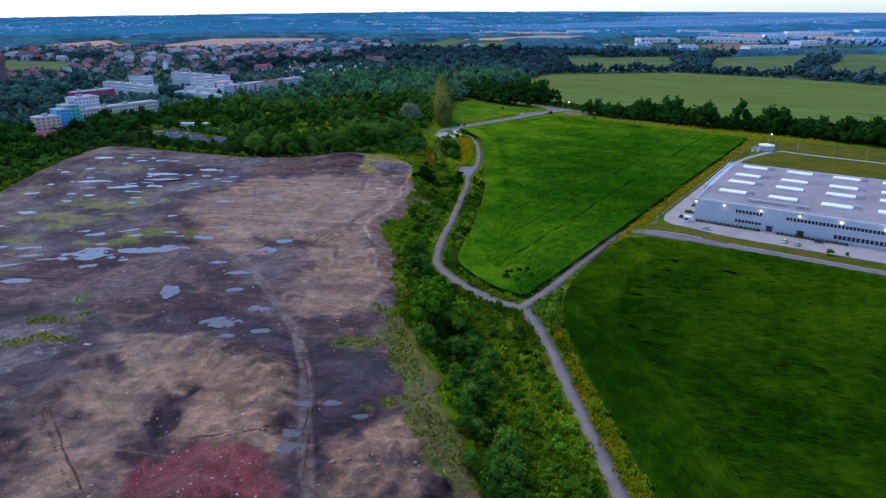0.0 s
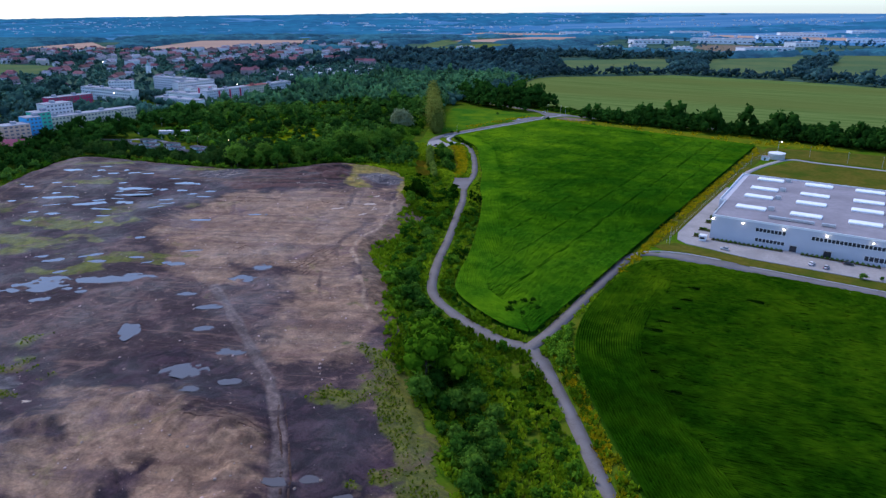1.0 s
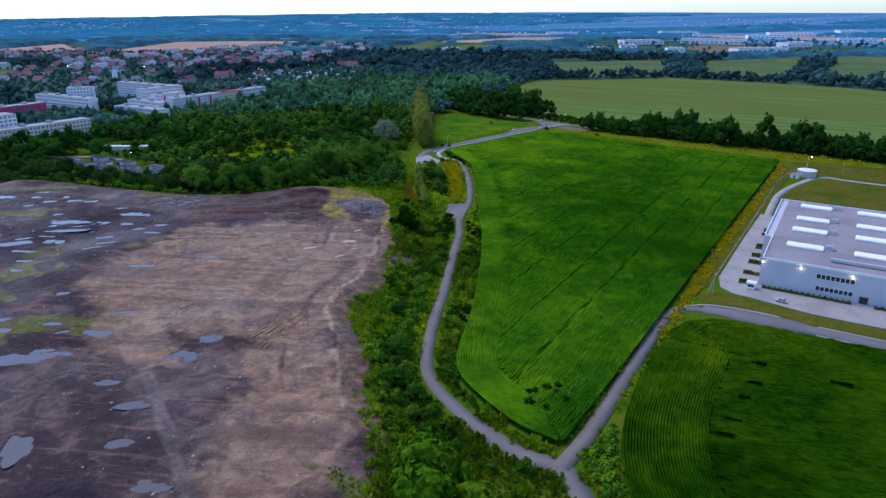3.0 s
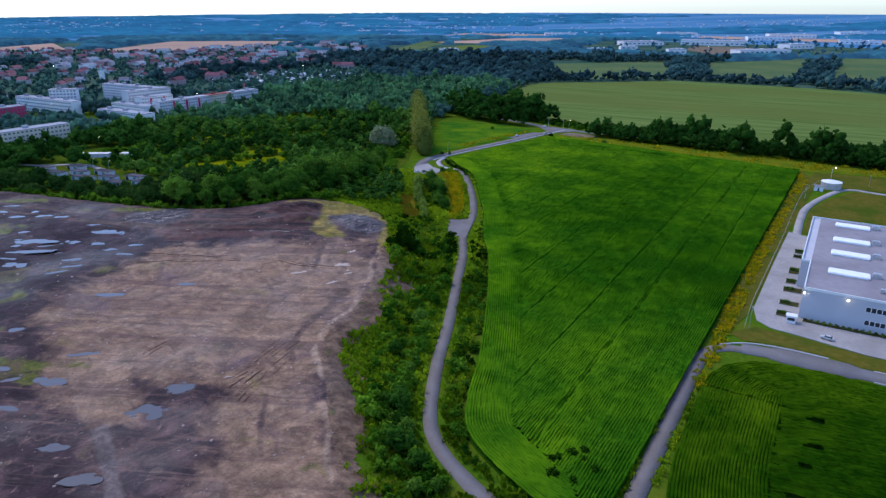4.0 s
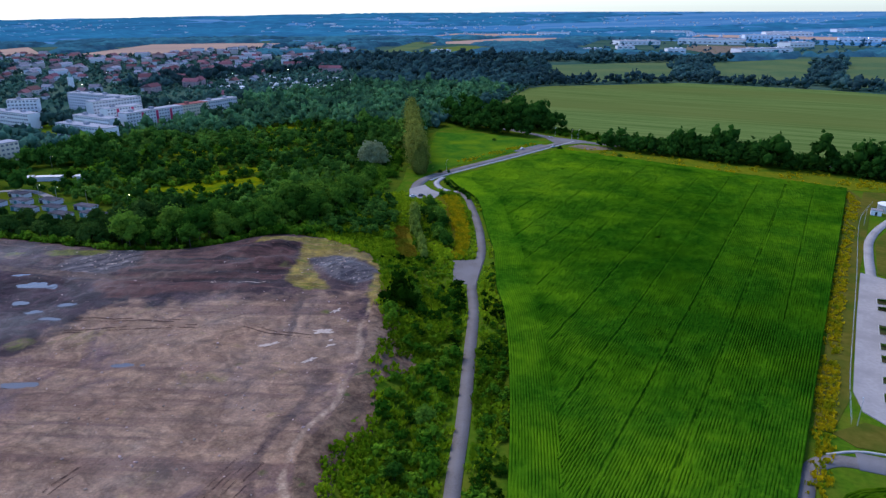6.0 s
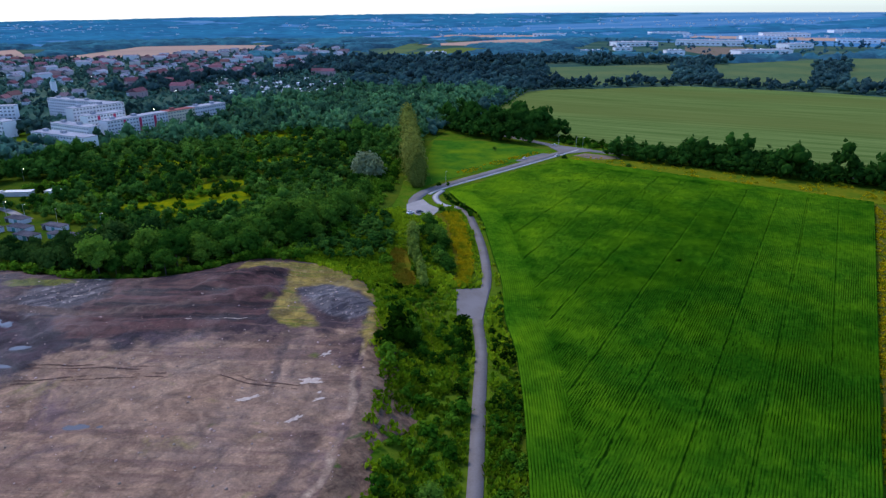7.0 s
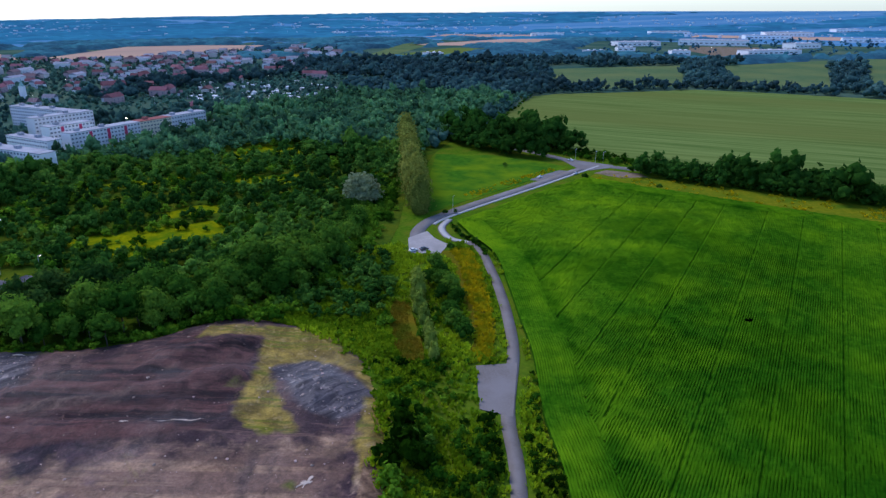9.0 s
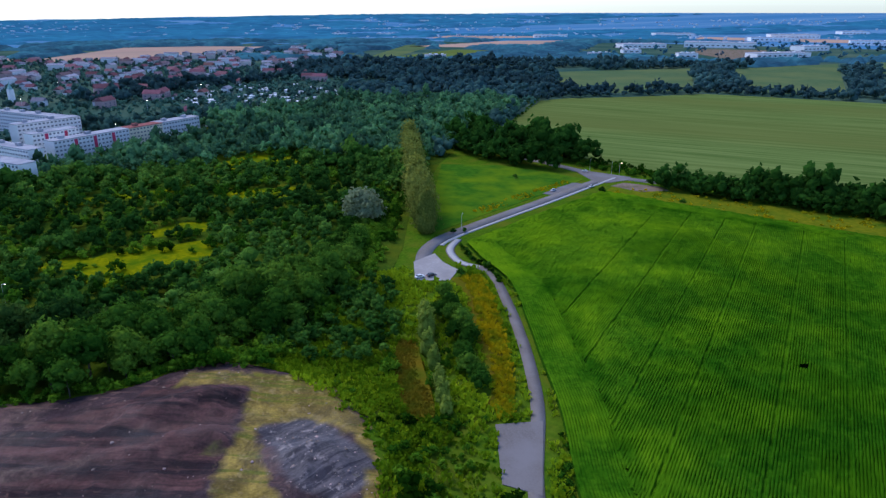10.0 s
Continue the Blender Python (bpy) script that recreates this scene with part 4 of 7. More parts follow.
def rut_mesh(name, pts, offsets):
    V, Q, base = [], [], 0
    for off in offsets:
        p = np.array(smooth_line(pts, 0.9))
        d = np.gradient(p, axis=0)
        d /= np.linalg.norm(d, axis=1)[:, None] + 1e-9
        nrm = np.stack([-d[:, 1], d[:, 0]], 1)
        wob = 0.25 * fbm(p[:, 0], p[:, 1], 5, 2, int(10 * off) + 90)[:, None]
        rows = []
        for a, h in ((-0.36, -0.12), (-0.18, 0.11), (0.0, 0.02), (0.18, 0.11), (0.36, -0.12)):
            q = p + nrm * (off + a) + nrm * wob
            rows.append(np.column_stack([q, tip_z(q[:, 0].copy(), q[:, 1].copy()) + h * (1 + 0.5 * fbm(q[:, 0], q[:, 1], 1.5, 2, 95)) - 0.05 + 0.16 * fbm(q[:, 0], q[:, 1], 7, 3, 96 + int(10 * off))]))
        n = len(p)
        V.append(np.stack(rows, 1).reshape(-1, 3))
        o = base + 5 * np.arange(n - 1)[:, None]
        Q.append(np.concatenate([o + [k + 1, k, k + 5, k + 6] for k in range(4)]))
        base += 5 * n
    return mesh_of(name, np.concatenate(V), np.concatenate(Q), RUT)


for pts in ([(-178, 75), (-159, 68), (-138, 61)], [(-148, 146), (-142, 139), (-120, 118), (-108, 102), (-97, 88)], [(-218, 222), (-220.3, 239), (-223.3, 261)], [(-213, 220), (-217, 240), (-219, 256)], [(-222, 226), (-223.5, 240), (-226, 254)], [(-209, 219), (-213, 234), (-215, 246)],
            [(-161, 122), (-146, 128), (-137, 128)], [(-136, 88), (-127, 97), (-120, 102)], [(-254.8, 222), (-256.6, 232)], [(-330, 274), (-315, 287), (-294, 300)], [(-280, 309.5), (-267, 311), (-254, 315)], [(-336, 282), (-318, 293), (-302, 301)]):
    thing("wheel_ruts", "pair of muddy wheel ruts pressed into the spoil", "wheel ruts", kind="structure", data=rut_mesh("wheel_ruts", pts, (-0.95, 0.95)))

# ---- trees ----
def ico(sub):
    bm = bmesh.new()
    bmesh.ops.create_icosphere(bm, subdivisions=sub, radius=1)
    v = np.array([p.co[:] for p in bm.verts])
    f = np.array([[p.index for p in q.verts] for q in bm.faces])
    bm.free()
    return v, f


ICO1, ICO2 = ico(1), ico(2)


def crown(rnd, lobes, leaves, radius, low, high, leaf=0.6, ball=ICO1, narrow=False, core=0.80):
    """A crown as arrays: lumpy lobes with many loose leaf clumps standing off them."""
    V, F, base = [], [], 0
    mids, sizes = [], []
    for k in range(lobes):
        t = (k + 0.5) / lobes
        if narrow:
            z, reach, size = low + (high - low) * (0.08 + 0.84 * t), radius * 0.22, radius * (0.95 - 0.45 * abs(2 * t - 0.7))
        else:
            ring = math.sqrt(1 - t)
            z = low + (high - low) * (0.30 + 0.44 * t) + rnd.uniform(-0.5, 0.5) * (high - low) * 0.08
            reach, size = radius * 0.66 * ring, radius * rnd.uniform(0.40, 0.60)
        a = 2.4 * k + rnd.uniform(-0.5, 0.5)
        m = np.array([reach * math.cos(a), reach * math.sin(a), z])
        s = np.array([size, size, size * (1.7 if narrow else rnd.uniform(0.7, 0.95))])
        v = ball[0] * (1 + rnd.uniform(-0.25, 0.16, len(ball[0])))[:, None] * s * core + m
        V.append(v)
        F.append(ball[1] + base)
        base += len(v)
        mids.append(m)
        sizes.append(s)
    for k in range(leaves):
        i = rnd.integers(lobes)
        w = rnd.normal(size=3)
        w[2] = abs(w[2]) * 1.2 - 0.5
        w /= np.linalg.norm(w)
        p = mids[i] + w * sizes[i] * rnd.uniform(0.72, 1.24)
        n = w + rnd.normal(size=3) * 0.5
        n /= np.linalg.norm(n)
        u = np.cross(n, rnd.normal(size=3))
        u /= np.linalg.norm(u) + 1e-9
        q = np.cross(n, u)
        sz = leaf * rnd.uniform(0.6, 1.5)
        V.append(np.array([p - u * sz, p + q * sz * 0.7 - n * 0.2 * sz, p + u * sz, p - q * sz * 0.7 - n * 0.2 * sz]))
        F.append(np.array([[0, 1, 2], [0, 2, 3]]) + base)
        base += 4
    return np.concatenate(V), np.concatenate(F)


def scattered(protos, places, rnd, mat_, name, label, category, flat=1.0):
    """Many plants joined in one mesh. places: rows of x, y, z, scale, tint."""
    V, F, T, base = [], [], [], 0
    for x, y, z, s, tint in places:
        v, f = protos[rnd.integers(len(protos))]
        a = rnd.uniform(0, 6.283)
        c, q = math.cos(a), math.sin(a)
        w = np.empty_like(v)
        w[:, 0], w[:, 1], w[:, 2] = s * (v[:, 0] * c - v[:, 1] * q) + x, s * (v[:, 0] * q + v[:, 1] * c) + y, s * flat * v[:, 2] * rnd.uniform(0.8, 1.3) + z
        V.append(w)
        F.append(f + base)
        T.append(np.full(len(v), tint))
        base += len(v)
    return thing(name, label, category, kind="stuff", data=mesh_of(name, np.concatenate(V), np.concatenate(F), mat_, {"tint": np.concatenate(T)}))


WOOD = [(-436, 176), (-466, 214), (-503, 262), (-515, 310), (-454, 326), (-392, 343), (-364, 360), (-356, 388), (-340, 403), (-340, 432), (-350, 470), (-362, 502), (-376, 535), (-398, 582),
        (-418, 635), (-438, 690), (-446, 728), (-458, 812), (-500, 1060), (-560, 1150), (-900, 1150), (-705, 760), (-690, 600), (-640, 470), (-622, 330), (-690, 240), (-600, 110)]
HEDGE = [(-276, 697), (-250, 689), (-190, 687), (-100, 683), (-30, 673), (70, 662), (200, 658), (200, 700), (-100, 706), (-272, 707)]
NORTH_WOOD = [(-450, 745), (-420, 726), (-382, 712), (-342, 708), (-338, 716), (-346, 734), (-330, 745), (-345, 768), (-420, 798), (-455, 815)]
SEDGE_PATCH = [(-301, 438), (-296, 440), (-284, 426), (-275, 415), (-268, 404), (-274, 400), (-286, 413), (-295, 426)]
rnd = np.random.default_rng(12)


def jittered(x0, x1, y0, y1, gap):
    X, Y = np.meshgrid(np.arange(x0, x1, gap), np.arange(y0, y1, gap))
    X, Y = X.ravel(), Y.ravel()
    return X + rnd.uniform(-0.42, 0.42, X.size) * gap, Y + rnd.uniform(-0.42, 0.42, X.size) * gap


BLOCK_GROUNDS = [(-645, 290, -612, 432), (-625, 290, -600, 345), (-700, 545, -648, 708), (-720, 522, -655, 545), (-765, 555, -705, 630), (-860, 500, -620, 515), (-870, 605, -760, 632), (-785, 420, -765, 480), (-600, 285, -575, 306)]
x, y = jittered(-700, 200, 100, 1150, 6.9)
wood = inside(WOOD, x, y) | inside(HEDGE, x, y) | inside(NORTH_WOOD, x, y)
clear = in_clearing(x, y)
open_wood = np.hypot((x + 480) / 110, (y - 500) / 130) < 1
keep = wood & (clear < -0.10) & ~(open_wood & (clear < 0.8) & (fbm(x, y, 40, 2, 77) > 0.25) & (rnd.uniform(size=x.size) < 0.45)) & (np.hypot(x + 250, y - 300) < 760)
keep &= line_distance(MAIN_LINE, x, y) > 6.5
for bx0, by0, bx1, by1 in BLOCK_GROUNDS:
    keep &= ~((x > bx0) & (x < bx1) & (y > by0) & (y < by1))
for gx, gy, rx, ry in ((-498, 366, 66, 19), (-560, 408, 32, 25)):
    keep &= ~((np.abs(x - gx) < rx) & (np.abs(y - gy - 0.12 * (x - gx)) < ry))
x, y = x[keep], y[keep]
size = np.clip(np.exp(rnd.normal(size=x.size) * 0.27), 0.5, 1.75) * np.where(np.hypot((x + 480) / 110, (y - 500) / 130) < 1, 0.66, 1.0)
size = size * np.where(inside(HEDGE, x, y), 1.2, 1.0) * np.where(inside(NORTH_WOOD, x, y), 1.25, 1.0) * np.where(y > 640, 1.15, 1.0)
tint = np.clip(0.36 + 0.30 * fbm(x, y, 60, 2, 33) + rnd.normal(size=x.size) * 0.17 + 0.45 * (rnd.uniform(size=x.size) > 0.9), 0, 1)
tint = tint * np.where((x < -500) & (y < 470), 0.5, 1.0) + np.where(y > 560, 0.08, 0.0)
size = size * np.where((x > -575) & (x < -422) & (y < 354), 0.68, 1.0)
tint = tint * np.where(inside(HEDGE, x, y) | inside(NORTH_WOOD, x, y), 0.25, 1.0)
order = np.argsort(np.where(inside(WOOD, x, y), line_distance([(-510, 315), (-454, 330), (-392, 346), (-352, 395), (-336, 440), (-334, 480), (-366, 550)], x, y), 999))
first, rest = order[:230], order[230:]

crowns_near = [crown(np.random.default_rng(50 + k), 9, 400, 4.9, 0.8, 9.5 + 0.5 * k, 0.50) for k in range(7)]
crowns_mid = [crown(np.random.default_rng(80 + k), 5, 48, 4.9, -0.2, 8.0 + 0.5 * k, 0.95) for k in range(9)]
crowns_back = [crown(np.random.default_rng(100 + k), 4, 22, 4.9, -0.2, 8.5 + 0.5 * k, 1.3) for k in range(7)]
crowns_far = [crown(np.random.default_rng(120 + k), 3, 8, 6.4, -1.5, 9.0 + 0.4 * k, 2.0, core=0.95) for k in range(8)]


def trunk_mesh(name, tall, r, rnd_):
    bm = bmesh.new()
    tube_bm(bm, (0, 0, -0.6), (0, 0, tall * 0.5), r, r * 0.7)
    tube_bm(bm, (0, 0, tall * 0.5), (0.3, 0.2, tall * 0.85), r * 0.7, r * 0.25)
    for k in range(5):
        a = k * 1.26 + rnd_.uniform(-0.3, 0.3)
        z = tall * rnd_.uniform(0.25, 0.55)
        tube_bm(bm, (0, 0, z), (2.4 * math.cos(a), 2.4 * math.sin(a), z + tall * 0.28), r * 0.45, r * 0.12, 6)
    return bm_mesh(name, bm, BARK)


tree_kinds = []
for k, (v, f) in enumerate(crowns_near):
    t = thing("tree", "broad-leaved tree with a dense dark green crown", "tree", "trees along the wood's edge")
    part("trunk", trunk_mesh("trunk", 9.5, 0.22, rnd), t)
    part("crown", mesh_of("crown", v, f, LEAF_SHADED if k < 3 else LEAF), t)
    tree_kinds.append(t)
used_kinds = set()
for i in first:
    # Western trees take the kinds with shade in their leaf colour.
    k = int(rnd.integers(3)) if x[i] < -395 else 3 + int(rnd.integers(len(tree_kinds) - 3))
    m = pose(x[i], y[i], float(height(x[i], y[i])), 0, 0, rnd.uniform(0, 360))
    s = float(size[i])
    if k in used_kinds:
        o = copy_thing(tree_kinds[k], m)
    else:
        o = tree_kinds[k]
        o.matrix_basis = m
        used_kinds.add(k)
    o.scale = (s, s, s)

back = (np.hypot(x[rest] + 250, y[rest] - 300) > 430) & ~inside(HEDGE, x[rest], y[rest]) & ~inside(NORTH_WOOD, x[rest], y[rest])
for stand, protos, leaf_m, label in ((rest[~back], crowns_mid, LEAF_STUFF, "dense mixed green woodland seen from above"), (rest[back], crowns_back, LEAF_BACK, "dark green woodland towards the town, leaves tinted with haze")):
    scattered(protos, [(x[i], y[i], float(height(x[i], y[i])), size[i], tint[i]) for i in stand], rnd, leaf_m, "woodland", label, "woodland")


hx, hy = jittered(-276, 200, 655, 712, 5.2)
ok = inside(HEDGE, hx, hy)
hx, hy = hx[ok], hy[ok]
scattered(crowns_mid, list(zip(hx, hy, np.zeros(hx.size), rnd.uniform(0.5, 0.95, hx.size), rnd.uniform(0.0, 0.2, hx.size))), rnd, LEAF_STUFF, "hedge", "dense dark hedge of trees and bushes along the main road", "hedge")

TOWN_EDGE = [(-1170, 1060), (-1480, 1250), (-1500, 1430), (-1390, 1840), (-1080, 1430), (-1010, 1180)]
TOWN = [(-760, 800), (-700, 950), (-820, 1130), (-1160, 1230), (-1400, 1300), (-1560, 1180), (-1900, 960), (-1500, 560), (-1100, 430), (-820, 440), (-790, 560)]
WORKS = [(-740, 1960), (-830, 2480), (-380, 2720), (60, 2900), (20, 2560), (-150, 2000), (-340, 1880), (-500, 1800)]
GARDENS = [(-690, 840), (-690, 940), (-810, 1070), (-990, 985), (-860, 830), (-780, 800)]


def far_wooded(x, y):
    """Where the far woods stand: outside fields, roads, town and works."""
    ok = ~inside(HEDGE, x, y) & ~((y < 775) & (x > -436))
    for poly in [WIDE_FIELD, MEADOW, CORN_A, CORN_B, DUMP] + [f[0] for f in FAR_FIELDS]:
        ok &= depth_in(poly, x, y) < -3
    for bx0, by0, bx1, by1 in BLOCK_GROUNDS:
        ok &= ~((x > bx0 - 6) & (x < bx1 + 14) & (y > by0 - 6) & (y < by1 + 6))
    thin = fbm(x, y, 160, 4, 91)
    r = np.hypot(x, y)
    ok &= ~(inside(TOWN, x, y) & (thin > -0.45)) & ~(inside(TOWN_EDGE, x, y) & (thin > -0.2)) & ~(inside(GARDENS, x, y) & (thin > -0.5)) & ~inside(WORKS, x, y)
    ok &= ~((r > 1250) & (thin > 0.42)) & ~((r > 2800) & (fbm((0.84 * x + 0.54 * y) * 0.16, -0.54 * x + 0.84 * y, 260, 3, 93) > 0.25 + 0.75 * step(2, 20, np.degrees(np.arctan2(-x, y)) - 33)))
    ok &= line_distance(MAIN_LINE, x, y) > 8
    return ok


def canopy(r0, r1, gap, cell, tall, mat_, label):
    """A closed wood seen from afar: domed crowns side by side, dropping to the ground at its edges."""
    side = math.radians(33)
    gx = np.arange(-r1, r1, gap)
    gy = np.arange(-300, r1, gap)
    X, Y = np.meshgrid(gx, gy)
    r, a = np.hypot(X, Y), np.degrees(np.arctan2(-X, Y)) - 33
    live = (r > r0 - 2 * gap) & (r < r1 + 2 * gap) & (np.abs(a) < 42)
    x, y = X[live], Y[live]
    wooded = far_wooded(x, y) & (r[live] > r0) & (r[live] <= r1) & ~(inside(WOOD, x, y) & (np.hypot(x + 250, y - 300) < 752))
    i, j = np.floor(x / cell).astype(np.int64), np.floor(y / cell).astype(np.int64)
    best, tint_ = np.full(x.size, 1e9), np.zeros(x.size)
    for di in (-1, 0, 1):
        for dj in (-1, 0, 1):
            cx, cy = (i + di + 0.15 + 0.7 * hashed(i + di, j + dj, 3)) * cell, (j + dj + 0.15 + 0.7 * hashed(i + di, j + dj, 4)) * cell
            size_ = 0.75 + 0.5 * hashed(i + di, j + dj, 6)
            d = np.hypot(x - cx, y - cy) / size_
            near = d < best
            best = np.where(near, d, best)
            tint_ = np.where(near, hashed(i + di, j + dj, 5), tint_)
    dome = np.sqrt(np.clip(1 - (best / (0.66 * cell)) ** 2, 0.0, 1))
    z = tall * (0.05 + 0.95 * dome) * (0.7 + 0.5 * hashed(i, j, 8) * 0.4 + 0.3 * tint_) * (1 + 0.25 * fbm(x, y, cell * 5, 2, 94)) + 0.16 * tall * fbm(x, y, gap * 1.6, 2, 95)
    full = np.zeros(X.shape, bool)
    full[live] = wooded
    Z = np.zeros(X.shape)
    Z[live] = z
    core = full.copy()
    for ax in (0, 1):
        for s in (1, -1):
            core &= np.roll(full, s, ax)
    Z = np.where(core, Z, -0.5) + height(X, Y)
    T = np.zeros(X.shape)
    T[live] = np.clip(0.8 * tint_ + 0.08 + 0.35 * fbm(x, y, 130, 2, 96), 0, 1)
    n, m = X.shape
    idx = np.arange(n * m).reshape(n, m)
    quads = np.stack([idx[:-1, :-1], idx[:-1, 1:], idx[1:, 1:], idx[1:, :-1]], -1).reshape(-1, 4)
    any_core = core.reshape(-1)[quads].any(1)
    quads = quads[any_core]
    used = np.unique(quads)
    back = np.zeros(n * m, np.int32)
    back[used] = np.arange(used.size)
    wob = gap * 0.32
    V = np.stack([X.reshape(-1)[used] + rnd.uniform(-wob, wob, used.size), Y.reshape(-1)[used] + rnd.uniform(-wob, wob, used.size), Z.reshape(-1)[used]], -1)
    return thing("woodland", label, "woodland", kind="stuff", data=mesh_of("woodland", V, back[quads], mat_, {"tint": T.reshape(-1)[used]}))


def far_trees(r0, r1, gap, scale, mat_, label):
    """A far wood of single crowns, each with its own size and tone."""
    tx, ty = jittered(-1750, 420, 150, 1750, gap)
    r, a = np.hypot(tx, ty), np.degrees(np.arctan2(-tx, ty)) - 33
    ok = (r > r0) & (r <= r1) & (np.abs(a) < 41)
    tx, ty = tx[ok], ty[ok]
    ok = far_wooded(tx, ty) & (depth_in(DUMP, tx, ty) < -70) & ~(inside(WOOD, tx, ty) & (np.hypot(tx + 250, ty - 300) < 760))
    tx, ty = tx[ok], ty[ok]
    tone = np.clip(0.4 + 0.35 * fbm(tx, ty, 110, 2, 96) + rnd.normal(size=tx.size) * 0.2, 0, 1)
    big_ = scale * np.clip(np.exp(rnd.normal(size=tx.size) * 0.25), 0.55, 1.7)
    scattered(crowns_far, list(zip(tx, ty, np.zeros(tx.size), big_, tone)), rnd, mat_, "woodland", label, "woodland")


# Haze grows ring by ring through the bluer leaf colours.
far_trees(500, 1150, 10.0, 0.98, LEAF_FAR, "dark green woods between fields and town, leaves tinted with haze")
far_trees(1150, 1750, 13.5, 1.25, LEAF_MID, "woods and belts beyond the fields, leaves tinted with haze")
canopy(1750, 2700, 12.0, 24, 11, LEAF_HAZE, "woods on the plain, haze painted into the leaves")
canopy(2700, 4650, 22.0, 45, 8, LEAF_BLUE_HAZE, "forest on the far plain, painted blue with haze")


def lone_trees(poly, gap, odds, mat_, label, scale):
    P = np.array(poly)
    tx, ty = jittered(P[:, 0].min(), P[:, 0].max(), P[:, 1].min(), P[:, 1].max(), gap)
    ok = inside(poly, tx, ty) & (rnd.uniform(size=tx.size) < odds)
    for bx0, by0, bx1, by1 in BLOCK_GROUNDS:
        ok &= ~((tx > bx0 - 3) & (tx < bx1 + 12) & (ty > by0 - 3) & (ty < by1 + 3))
    ok &= ~inside(FAR_FIELDS[9][0], tx, ty)
    tx, ty = tx[ok], ty[ok]
    scattered(crowns_far, list(zip(tx, ty, np.zeros(tx.size), scale * rnd.uniform(0.6, 1.2, tx.size), rnd.uniform(size=tx.size))), rnd, mat_, "garden_trees", label, "trees")


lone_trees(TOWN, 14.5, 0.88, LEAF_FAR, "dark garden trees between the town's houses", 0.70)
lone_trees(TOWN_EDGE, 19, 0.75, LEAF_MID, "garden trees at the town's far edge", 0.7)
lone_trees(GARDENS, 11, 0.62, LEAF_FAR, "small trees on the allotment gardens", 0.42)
lone_trees(WORKS, 42, 0.4, LEAF_HAZE, "trees between the factory halls", 1.1)

# shrubs on the bank and along the ditch
shrubs_near = [crown(np.random.default_rng(200 + k), 4, 66, 2.1, -0.4, 3.0, 0.40, core=0.72) for k in range(6)]
sx, sy = jittered(-345, 10, 60, 500, 3.1)
dd = line_distance(DITCH_LINE, sx, sy)
pd = line_distance(PATH_LINE, sx, sy)
bank = (depth_in(DUMP, sx, sy) < -5.0 + 3 * fbm(sx, sy, 12, 2, 20)) & (depth_in(CORN_A, sx, sy) < -4) & (depth_in(CORN_B, sx, sy) < -3) & (pd > 5.5) & (line_distance(LANE_LINE, sx, sy) > 6)
bank &= ~inside(SEDGE_PATCH, sx, sy)
bank &= ~inside([(-313, 498), (-303, 507), (-287, 487), (-272, 462), (-259.5, 441), (-250, 418), (-257, 414), (-260, 428), (-278, 452), (-300, 486)], sx, sy) & (dd < 34) & ~inside(WOOD, sx, sy) & ~inside([(-255, 412), (-240, 380), (-222, 384), (-236, 420)], sx, sy)
mostly = np.where(sy > 290, 0.45, 0.9) * (0.34 + 0.55 * np.exp(-(dd / 11) ** 2) + 0.35 * fbm(sx, sy, 25, 2, 52))
bank &= (rnd.uniform(size=sx.size) < mostly) & (sy < 440) & (depth_in(DUMP, sx, sy) < -6.5 - bare_bank(sx, sy))
nx, ny = jittered(-520, -330, 180, 405, 3.4)
north = (depth_in(DUMP, nx, ny) < -1.5 + 2 * fbm(nx, ny, 10, 2, 22)) & (depth_in(DUMP, nx, ny) > -11) & (rnd.uniform(size=nx.size) < 0.75)
sx, sy, bank = np.concatenate([sx, nx[north]]), np.concatenate([sy, ny[north]]), np.concatenate([bank, np.ones(north.sum(), bool)])
sx, sy = sx[bank], sy[bank]
ss = rnd.uniform(0.55, 1.45, sx.size) * (0.9 + 0.45 * fbm(sx, sy, 30, 2, 53))
scattered(shrubs_near, list(zip(sx, sy, height(sx, sy), np.clip(ss, 0.3, 1.6), np.clip(0.5 + 0.35 * fbm(sx, sy, 18, 2, 54) + rnd.normal(size=sx.size) * 0.15, 0, 1))), rnd, SHRUB_LEAF, "shrubs", "green shrubs crowding the bank and the ditch", "shrub")

# big dark bushes below the spoil bank
bushes_big = [(-256, 372, 1.9, 0.10), (-252, 366, 2.3, 0.0), (-247, 359, 2.6, 0.0), (-243, 353, 2.5, 0.02), (-249, 352, 1.9, 0.05), (-240, 358, 1.8, 0.05), (-242, 344.5, 1.7, 0.62), (-239, 341, 1.5, 0.7), (-244, 347, 1.4, 0.6), (-252, 376, 1.5, 0.15),
              (-223, 362, 1.4, 0.08), (-229, 372, 1.5, 0.1), (-233, 381, 1.6, 0.05), (-226, 352, 1.2, 0.1)]
scattered(shrubs_near, [(bx, by, float(height(bx, by)), s, k) for bx, by, s, k in bushes_big], rnd, SHRUB_LEAF, "shrubs", "large dark green bushes below the spoil bank", "shrub")

